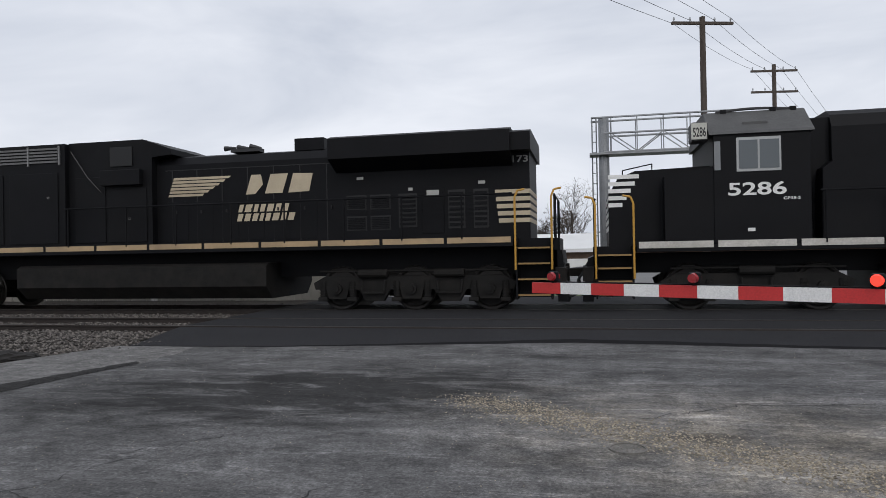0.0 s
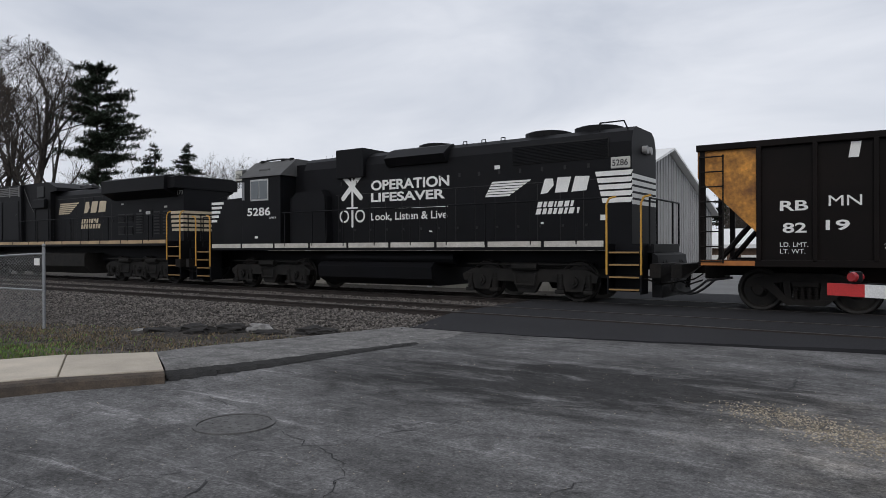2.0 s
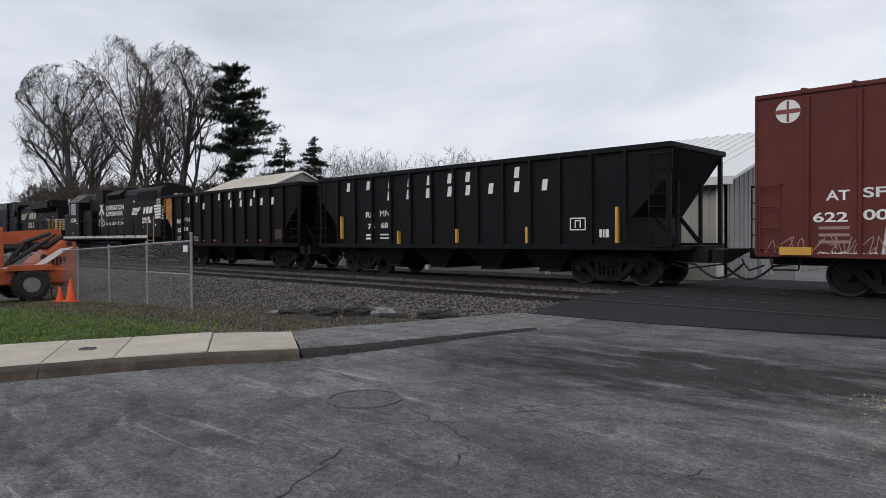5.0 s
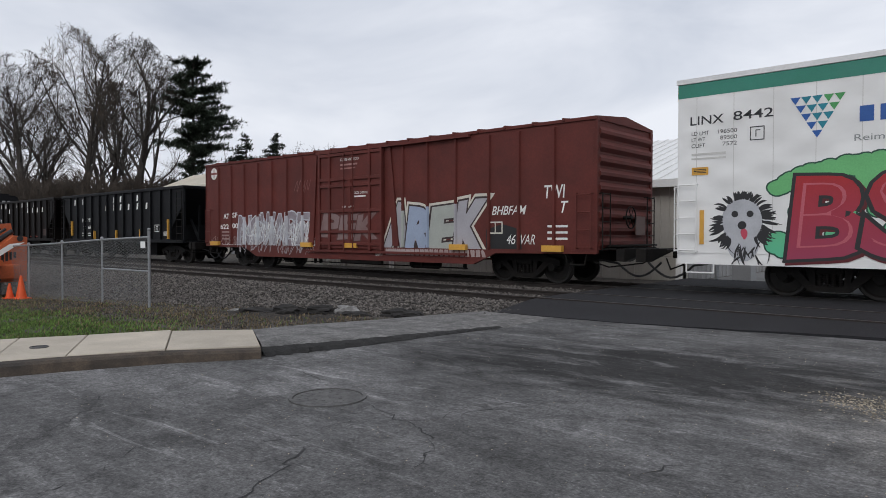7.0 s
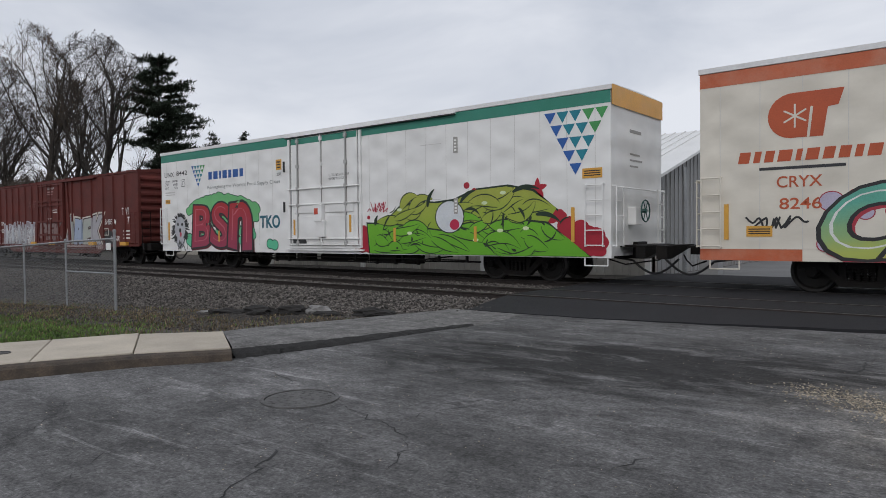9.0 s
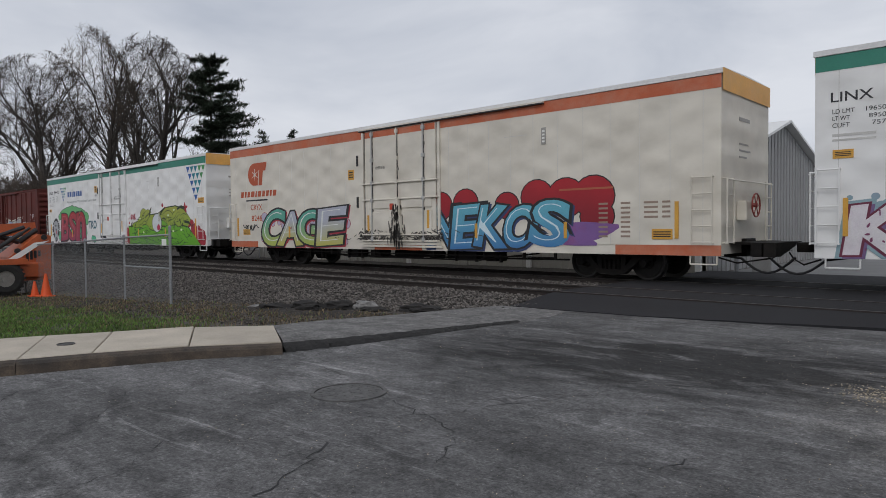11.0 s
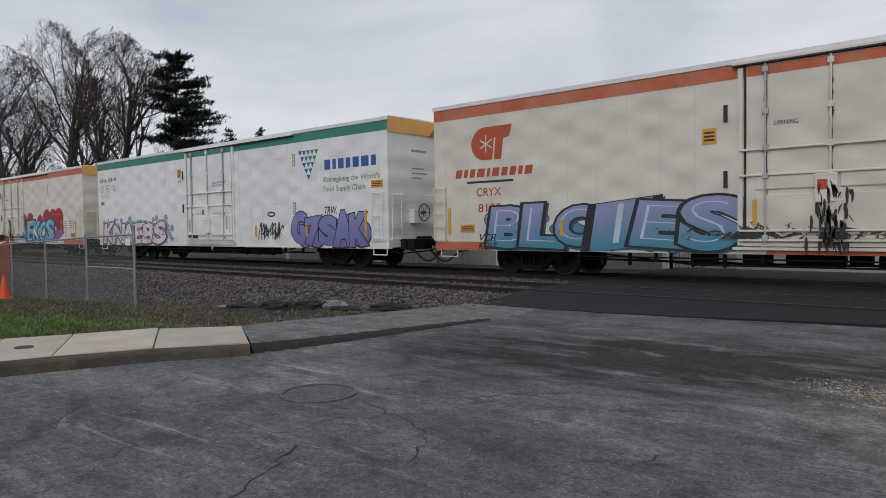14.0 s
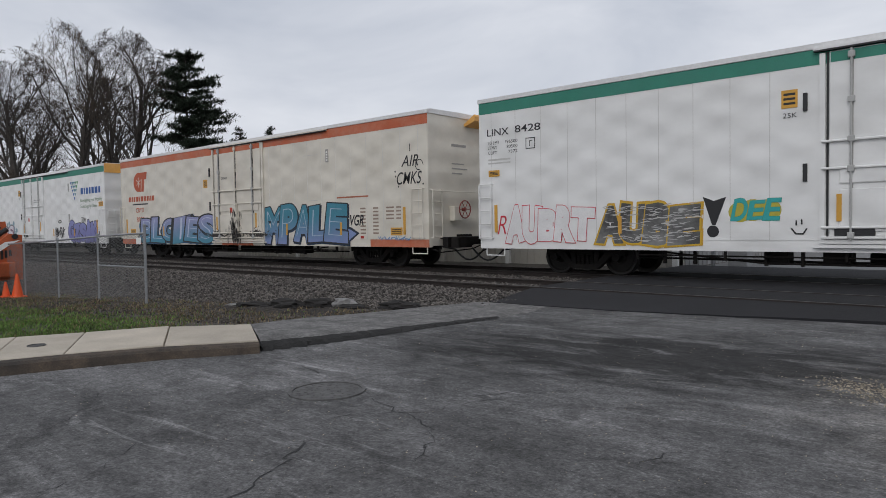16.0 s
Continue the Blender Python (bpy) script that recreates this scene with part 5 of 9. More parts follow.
def faded_paint(top, bottom, z0, z1):
    """Sprayed colour that fades from one tone above to another below."""
    m = material("faded_spray", top, 0.55, vary=0.10, scale=1.4, grain=35, grain_amt=0.1, bump=0.03)
    n, l = m.node_tree.nodes, m.node_tree.links
    b = n["Principled BSDF"]
    old = b.inputs["Base Color"].links[0].from_socket
    co = n.new("ShaderNodeTexCoord")
    sx = n.new("ShaderNodeSeparateXYZ")
    l.new(co.outputs["Object"], sx.inputs["Vector"])
    nz = n.new("ShaderNodeTexNoise")
    nz.inputs["Scale"].default_value = 3.0
    ad = n.new("ShaderNodeMath")
    ad.operation = "MULTIPLY_ADD"
    ad.inputs[1].default_value = 0.5
    l.new(nz.outputs["Fac"], ad.inputs[0])
    l.new(sx.outputs["Z"], ad.inputs[2])
    mr = n.new("ShaderNodeMapRange")
    mr.inputs["From Min"].default_value, mr.inputs["From Max"].default_value = z1 + 0.25, z0 + 0.25
    l.new(ad.outputs["Value"], mr.inputs["Value"])
    mx = n.new("ShaderNodeMix")
    mx.data_type = "RGBA"
    l.new(mr.outputs["Result"], mx.inputs["Factor"])
    l.new(old, mx.inputs["A"])
    mx.inputs["B"].default_value = bottom + (1,)
    l.new(mx.outputs["Result"], b.inputs["Base Color"])
    return m


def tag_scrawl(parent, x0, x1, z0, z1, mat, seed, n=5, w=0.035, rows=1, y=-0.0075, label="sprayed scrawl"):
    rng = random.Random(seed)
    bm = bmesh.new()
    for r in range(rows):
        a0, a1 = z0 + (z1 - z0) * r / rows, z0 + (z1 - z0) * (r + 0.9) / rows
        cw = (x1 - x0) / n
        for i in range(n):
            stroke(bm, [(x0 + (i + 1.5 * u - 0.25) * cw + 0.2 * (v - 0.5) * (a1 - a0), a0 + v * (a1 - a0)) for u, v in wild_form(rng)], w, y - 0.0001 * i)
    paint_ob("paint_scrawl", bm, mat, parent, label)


GLYPHS = {}


def glyph(ch, bold):
    """Outline of one block letter as flat points and faces, fattened by bold."""
    if (ch, bold) not in GLYPHS:
        cu = bpy.data.curves.new("lettering", "FONT")
        cu.body, cu.size, cu.offset, cu.resolution_u = ch, 1.0, bold, 4
        tmp = bpy.data.objects.new("lettering", cu)
        me = bpy.data.meshes.new_from_object(tmp)
        bpy.data.objects.remove(tmp)
        bpy.data.curves.remove(cu)
        GLYPHS[(ch, bold)] = ([(v.co.x, v.co.y) for v in me.vertices], [tuple(f.vertices) for f in me.polygons])
        bpy.data.meshes.remove(me)
    return GLYPHS[(ch, bold)]


def blade(bm, p, q, bend, w, y):
    """A curved tapered lick of paint from p to q."""
    px, pz, qx, qz = p[0], p[1], q[0], q[1]
    mx, mz = (px + qx) / 2 - (qz - pz) * bend, (pz + qz) / 2 + (qx - px) * bend
    rows = []
    for k in range(9):
        u = k / 8
        x, z = (1 - u) ** 2 * px + 2 * u * (1 - u) * mx + u * u * qx, (1 - u) ** 2 * pz + 2 * u * (1 - u) * mz + u * u * qz
        tx, tz = 2 * (1 - u) * (mx - px) + 2 * u * (qx - mx), 2 * (1 - u) * (mz - pz) + 2 * u * (qz - mz)
        ln = math.hypot(tx, tz) or 1.0
        h = w / 2 * (math.sin(math.pi * min(0.97, 0.06 + 0.92 * u)) ** 0.6) * (1.15 - 0.5 * u)
        rows.append((bm.verts.new((x - tz / ln * h, y, max(0.825, z + tx / ln * h))), bm.verts.new((x + tz / ln * h, y, max(0.825, z - tx / ln * h)))))
    for a, b in zip(rows, rows[1:]):
        bm.faces.new((a[0], b[0], b[1], a[1]))


def bubbles(parent, spots, fill, line, y=-0.003, rim=0.03):
    """Sprayed bubbles: dark rims in one layer, colour in front of them."""
    for mat, grow, yy, name in ((line, rim, y, "paint_rim"), (fill, 0.0, y - 0.0012, "paint_bubble")):
        if mat is None:
            continue
        bm = bmesh.new()
        for k, (x, z, r) in enumerate(spots):
            disc(bm, x, z, r + grow, yy - 0.00001 * k, 18, 1.12)
        tagged(paint_ob(name, bm, mat, parent), "overlapping sprayed paint bubbles", kind="stuff")


def piece(parent, word, x0, x1, z0, z1, fill, line, seed, halo=None, shade=None, shine=None, lean=0.15, fat=0.045, rim=0.04, lap=0.16, y=-0.006, wave=0.10, label="sprayed graffiti piece", step=0.0009):
    """A sprayed piece of fat overlapping block letters with halo, drop shade, rim, colour and inner shine."""
    rng = random.Random(seed)
    n, h = len(word), z1 - z0
    cell = (x1 - x0) / n
    fills = fill if isinstance(fill, (list, tuple)) else [fill]
    layers = {}

    def lay(key, mat, pts, faces):
        store = layers.setdefault(key, (mat, [], []))
        base = len(store[1])
        store[1].extend(pts)
        store[2].extend(tuple(base + k for k in f) for f in faces)

    for i, ch in enumerate(word):
        pts, _ = glyph(ch, fat)
        ax, bx = min(p[0] for p in pts), max(p[0] for p in pts)
        az, bz = min(p[1] for p in pts), max(p[1] for p in pts)
        wide = cell * (1 + lap) * rng.uniform(0.94, 1.06)
        mid = x0 + (i + 0.5) * cell
        lo, hi = z0 + rng.uniform(0.03, 0.10) * h, z1 - rng.uniform(0.02, wave + 0.03) * h
        tilt, flare, bulge = rng.uniform(-0.10, 0.10), rng.uniform(-0.10, 0.22), rng.uniform(-0.05, 0.10)

        def at(p, dx=0.0, dz=0.0, yy=0.0):
            u, v = (p[0] - ax) / (bx - ax) - 0.5, (p[1] - az) / (bz - az)
            x = mid + u * wide * (1 + flare * (0.5 - v)) + lean * (v - 0.5) * h
            z = lo + v * (hi - lo) + tilt * u * wide + bulge * h * math.cos(3 * u) * (v - 0.5)
            return (x + dx, yy, max(z + dz, 0.815))

        yi = y - step * i
        for key, mat, bold, dx, dz, yy in (("halo", halo, fat + rim * 2.4, 0, 0, y + 0.0016 - 0.00003 * i), ("shade", shade, fat + rim, 0.05, -0.05, y + 0.0010 - 0.00003 * i), ("outline", line, fat + rim, 0, 0, yi - 0.0002), ("fill_%d" % (i % len(fills)), fills[i % len(fills)], fat, 0, 0, yi - 0.0005), ("shine", shine, -0.036, -0.045, 0.04, yi - 0.0008)):
            if mat is not None:
                g = glyph(ch, bold)
                lay(key if key in ("halo", "shade") else "%s_%d" % (key.split("_")[0], i), mat, [at(p, dx, dz, yy) for p in g[0]], g[1])
    for key, (mat, pts, faces) in layers.items():
        name = "paint_" + key.split("_")[0]
        me = bpy.data.meshes.new(name)
        me.from_pydata(pts, [], faces)
        me.materials.append(mat)
        ob = new(name, me)
        ob.parent = parent
        if name == "paint_fill":
            tagged(ob, label)
        elif name in ("paint_halo", "paint_shade"):
            tagged(ob, "soft sprayed edge behind the letters", kind="stuff")


def scribble(parent, string, x, z, h, w, mat, y=-0.0075, bold=0.006, slant=0.3):
    return text(string, x, z, h, mat, parent, width=w, y=y, bold=bold, slant=slant, name="paint_scrawl")


# ---- running gear ----
def lathe(bm, profile, centre, seg=20):
    """Turn (radius, y) points about the axis through centre that runs along y."""
    rings = []
    for r, y in profile:
        rings.append([bm.verts.new((centre[0] + r * math.cos(2 * math.pi * k / seg), centre[1] + y, centre[2] + r * math.sin(2 * math.pi * k / seg))) for k in range(seg)])
    for a, b in zip(rings, rings[1:]):
        for k in range(seg):
            bm.faces.new((a[k], a[(k + 1) % seg], b[(k + 1) % seg], b[k]))
    bm.faces.new(rings[0])
    bm.faces.new(list(reversed(rings[-1])))


STEEL = material("grimy_steel", (0.0095, 0.0085, 0.008), 0.68, metal=0.2, vary=0.35, scale=5, grain=50, grain_amt=0.3, bump=0.25, dirt=(0.02, 0.0155, 0.0125), dirt_amt=0.6, spec=0.2)
WHEEL = material("worn_wheel_steel", (0.014, 0.012, 0.0105), 0.65, metal=0.2, vary=0.35, scale=6, grain=50)
TREAD = material("bright_wheel_rim", (0.085, 0.08, 0.075), 0.45, metal=0.8, vary=0.1, scale=4)
LOCO_GEAR = material("dusty_loco_gear", (0.0115, 0.011, 0.0105), 0.75, spec=0.25, metal=0.1, vary=0.35, scale=4, grain=50, grain_amt=0.3, bump=0.3, dirt=(0.028, 0.024, 0.021), dirt_amt=0.6)
MID_Y = TRACK_Y - SIDE_Y
SPIN = []
MESHES = {}


def wheelset(parent, x, z, r, y_mid=None):
    """Two flanged wheels on an axle; its origin is the axle's middle, so that it can turn."""
    if ("wheelset", r) not in MESHES:
        bm = bmesh.new()
        for s in (-1, 1):
            prof = [(0.10, s * 0.86), (0.14, s * 0.84), (0.16, s * 0.80), (r - 0.10, s * 0.77), (r - 0.06, s * 0.82), (r - 0.012, s * 0.825), (r, s * 0.81), (r + 0.006, s * 0.715), (r + 0.032, s * 0.70), (r + 0.03, s * 0.68), (r - 0.08, s * 0.68), (0.15, s * 0.74), (0.10, s * 0.66)]
            lathe(bm, prof, (0, 0, 0), 28)
        add_cyl(bm, (0, -0.98, 0), (0, 0.98, 0), 0.075, 12)
        me = mesh_of("wheelset", bm, [WHEEL, TREAD])
        for p in me.polygons:
            d = math.hypot(p.center.x, p.center.z)
            if r - 0.03 < d < r + 0.004:
                p.material_index = 1
        MESHES[("wheelset", r)] = me
    ob = new("wheelset", MESHES[("wheelset", r)])
    ob.parent = parent
    ob.location = (x, MID_Y if y_mid is None else y_mid, z)
    SPIN.append((ob, ob.location.copy(), r))
    return ob



WR = 0.44
WHEEL_Z = RAIL_Z + WR


def shared(name, key, build, mat, parent, at):
    """A part whose mesh is built once and then shared."""
    if key not in MESHES:
        bm = bmesh.new()
        build(bm)
        MESHES[key] = mesh_of(name, bm, mat)
    ob = new(name, MESHES[key])
    ob.parent = parent
    ob.location = at
    return ob


def freight_sideframe(bm):
    h = 0.86
    upper = [(-1.12, 0.05), (-1.12, 0.20), (-0.55, 0.36), (0.55, 0.36), (1.12, 0.20), (1.12, 0.05), (0.85, 0.10), (0.45, 0.17), (-0.45, 0.17), (-0.85, 0.10)]
    add_prism(bm, upper, "y", -0.09, 0.09)
    for s in (-1, 1):
        add_prism(bm, [(s * 0.80, 0.10), (s * 0.60, 0.16), (s * 0.28, -0.20), (s * 0.40, -0.26)], "y", -0.085, 0.085)
        add_prism(bm, [(s * 0.42, 0.17), (s * 0.28, 0.17), (s * 0.25, -0.2), (s * 0.36, -0.2)], "y", -0.08, 0.08)
        add_cyl(bm, (s * 0.875, -0.12, 0), (s * 0.875, 0.05, 0), 0.10, 12)
        add_box(bm, s * 0.875 - 0.14, s * 0.875 + 0.14, -0.07, 0.07, -0.02, 0.13, 0.02)
    add_prism(bm, [(-0.46, -0.17), (0.46, -0.17), (0.36, -0.29), (-0.36, -0.29)], "y", -0.10, 0.10)
    for i in range(4):
        x = -0.19 + i * 0.127
        for k in range(5):
            add_cyl(bm, (x, -0.03, -0.16 + k * 0.052), (x, -0.03, -0.135 + k * 0.052), 0.056, 8)
        add_cyl(bm, (x, -0.03, -0.17), (x, -0.03, 0.1), 0.036, 6)
    add_box(bm, -0.25, 0.25, -0.11, 0.05, 0.08, 0.2, 0.02)


def freight_truck(car, x):
    t = new("truck")
    t.parent = car
    t.location = (x, 0, 0)
    for s in (-0.875, 0.875):
        wheelset(t, s, WHEEL_Z, WR)
    for y in (MID_Y - 0.99, MID_Y + 0.99):
        shared("sideframe", "freight_sideframe", freight_sideframe, STEEL, t, (0, y, WHEEL_Z))
    bm = bmesh.new()
    add_box(bm, -0.2, 0.2, MID_Y - 1.0, MID_Y + 1.0, WHEEL_Z - 0.02, WHEEL_Z + 0.26, 0.03)
    for s in (-0.42, 0.42):
        add_cyl(bm, (s, MID_Y - 0.8, WHEEL_Z - 0.05), (s, MID_Y + 0.8, WHEEL_Z - 0.05), 0.045, 8)
    part("bolster", bm, STEEL, t)
    return t


def coupler_part(car, x, way, z=0.98, reach=1.0):
    bm = bmesh.new()
    add_box(bm, min(x, x + way * reach), max(x, x + way * reach), MID_Y - 0.09, MID_Y + 0.09, z - 0.11, z + 0.08, 0.02)
    e = x + way * reach
    add_prism(bm, [(e - way * 0.05, -0.16), (e + way * 0.18, -0.20), (e + way * 0.24, 0.0), (e + way * 0.10, 0.05), (e + way * 0.12, 0.18), (e - way * 0.05, 0.16)], "z", z - 0.16, z + 0.14)
    for v in bm.verts[-12:]:
        v.co.y += MID_Y
    add_box(bm, min(x - way * 0.3, x + way * 0.12), max(x - way * 0.3, x + way * 0.12), MID_Y - 0.32, MID_Y + 0.32, z - 0.22, z + 0.2, 0.02)
    part("coupler", bm, STEEL, car)
    bm = bmesh.new()
    pts = []
    for i in range(9):
        u = i / 8
        pts.append((x + way * (0.05 + 1.15 * u), MID_Y - 0.45, 0.72 - 0.34 * math.sin(math.pi * u) + 0.05 * u))
    add_path(bm, [(x - way * 0.5, MID_Y - 0.45, 0.80)] + pts, 0.028, 7)
    part("brake_hose", bm, INK, car)
    bm = bmesh.new()
    add_path(bm, [(x - way * 0.1, 0.12, 0.78), (x + way * 0.25, 0.25, 0.66), (x + way * 0.7, MID_Y - 0.4, 0.74), (x + way * 0.85, MID_Y - 0.15, 0.86)], 0.018, 6)
    part("cut_lever", bm, STEEL, car)


def ladder_part(car, x0, x1, z0, z1, n, mat, y=-0.10, name="ladder", frame_r=0.016):
    bm = bmesh.new()
    for x in (x0, x1):
        add_cyl(bm, (x, y, z0), (x, y, z1), frame_r, 6)
        for z in (z0 + 0.02, z1 - 0.02):
            add_cyl(bm, (x, y, z), (x, 0.02, z), frame_r, 6)
    for i in range(n):
        z = z0 + (z1 - z0) * (i + 0.1) / (n - 0.8)
        add_cyl(bm, (x0, y, z), (x1, y, z), 0.015, 6)
    return part(name, bm, mat, car)


def end_ladder(car, x, y0, y1, z0, z1, n, mat, way=1):
    bm = bmesh.new()
    for y in (y0, y1):
        add_cyl(bm, (x + way * 0.1, y, z0), (x + way * 0.1, y, z1), 0.016, 6)
        add_cyl(bm, (x, y, z1 - 0.02), (x + way * 0.1, y, z1 - 0.02), 0.014, 6)
        add_cyl(bm, (x, y, z0 + 0.02), (x + way * 0.1, y, z0 + 0.02), 0.014, 6)
    for i in range(n):
        z = z0 + (z1 - z0) * (i + 0.1) / (n - 0.8)
        add_cyl(bm, (x + way * 0.1, y0, z), (x + way * 0.1, y1, z), 0.014, 6)
    part("end_ladder", bm, mat, car)


def brake_wheel(car, x, y, z, r, mat):
    bm = bmesh.new()
    n = 18
    pts = [(x, y + r * math.cos(2 * math.pi * k / n), z + r * math.sin(2 * math.pi * k / n)) for k in range(n + 1)]
    add_path(bm, pts, 0.018, 6)
    for k in range(0, n, 3):
        add_cyl(bm, (x, y, z), pts[k], 0.012, 5)
    add_cyl(bm, (x - 0.2, y, z), (x + 0.03, y, z), 0.05, 10)
    part("brake_wheel", bm, mat, car)


CARS = []


def car_thing(name, label, category, s):
    e = thing(name, label, category)
    e.location = (s, SIDE_Y, 0)
    CARS.append((e, s))
    return e


# ---- refrigerator cars ----
REEFER_L, REEFER_W = 20.35, 3.2
R_WHITE = material("white_reefer_paint", (0.79, 0.79, 0.78), 0.42, vary=0.05, scale=0.8, grain=1.9, grain_amt=0.04, bump=0.5, bump_dist=0.02, fine_detail=0.6, dirt=(0.5, 0.49, 0.46), dirt_amt=0.25, stretch=(0.9, 1, 1.5))
R_CREAM = material("dirty_cream_reefer_paint", (0.69, 0.65, 0.57), 0.45, vary=0.07, scale=0.8, grain=1.9, grain_amt=0.05, bump=0.5, bump_dist=0.02, fine_detail=0.6, dirt=(0.42, 0.38, 0.31), dirt_amt=0.40, stretch=(0.9, 1, 1.5))
R_ROOF = material("white_reefer_roof", (0.72, 0.72, 0.72), 0.5, vary=0.06, scale=1.5, grain=20, grain_amt=0.06)
R_GREEN = paint(0.03, 0.22, 0.155, second=(0.05, 0.2, 0.16))
R_ORANGE = paint(0.50, 0.115, 0.045, second=(0.50, 0.27, 0.19), amt=0.75)
R_END = paint(0.72, 0.37, 0.08, second=(0.66, 0.4, 0.2))
SEAM = paint(0.33, 0.32, 0.30)
FAINT = paint(0.56, 0.55, 0.53)


def shield(car, x0, x1, z0, z1, y=-0.006):
    """A shield of rows of triangles, blue to green."""
    cols = [paint(0.02, 0.10, 0.36), paint(0.01, 0.20, 0.27), paint(0.06, 0.30, 0.09)]
    bms = [bmesh.new() for _ in cols]
    rows = 5
    for r in range(rows):
        zt, zb = z1 - (z1 - z0) * r / rows, z1 - (z1 - z0) * (r + 0.86) / rows
        n = rows - r
        w = (x1 - x0) / rows
        for k in range(n):
            a = x0 + (r / 2 + k) * w
            c = 0 if k == 0 or r == 4 else (2 if r < 2 and k >= n - 2 + r else 1)
            flat_poly(bms[c], [(a + 0.03 * w, zt), (a + 0.97 * w, zt), (a + w / 2, zb)], y)
    for b, c in zip(bms, cols):
        paint_ob("shield_mark", b, c, car)


def dimple(m):
    """Thin sheet that bellies in and out between its posts in rows."""
    n, l = m.node_tree.nodes, m.node_tree.links
    b = n["Principled BSDF"]
    co = n.new("ShaderNodeTexCoord")
    sx = n.new("ShaderNodeSeparateXYZ")
    l.new(co.outputs["Object"], sx.inputs["Vector"])

    def wave(sock, period, shift):
        k = n.new("ShaderNodeMath")
        k.operation = "MULTIPLY_ADD"
        k.inputs[1].default_value, k.inputs[2].default_value = 2 * math.pi / period, shift
        l.new(sock, k.inputs[0])
        w = n.new("ShaderNodeMath")
        w.operation = "SINE"
        l.new(k.outputs["Value"], w.inputs[0])
        return w.outputs["Value"]

    nz = n.new("ShaderNodeTexNoise")
    nz.inputs["Scale"].default_value = 0.9
    l.new(co.outputs["Object"], nz.inputs["Vector"])
    h = wave(sx.outputs["Z"], 0.72, 0.4)
    for other in (wave(sx.outputs["X"], 1.54, 0.0), nz.outputs["Fac"]):
        mu = n.new("ShaderNodeMath")
        mu.operation = "MULTIPLY"
        l.new(h, mu.inputs[0])
        l.new(other, mu.inputs[1])
        h = mu.outputs["Value"]
    bp = n.new("ShaderNodeBump")
    bp.inputs["Strength"].default_value, bp.inputs["Distance"].default_value = 1.0, 0.020
    l.new(h, bp.inputs["Height"])
    if b.inputs["Normal"].links:
        l.new(b.inputs["Normal"].links[0].from_socket, bp.inputs["Normal"])
    l.new(bp.outputs["Normal"], b.inputs["Normal"])


dimple(R_WHITE)
dimple(R_CREAM)


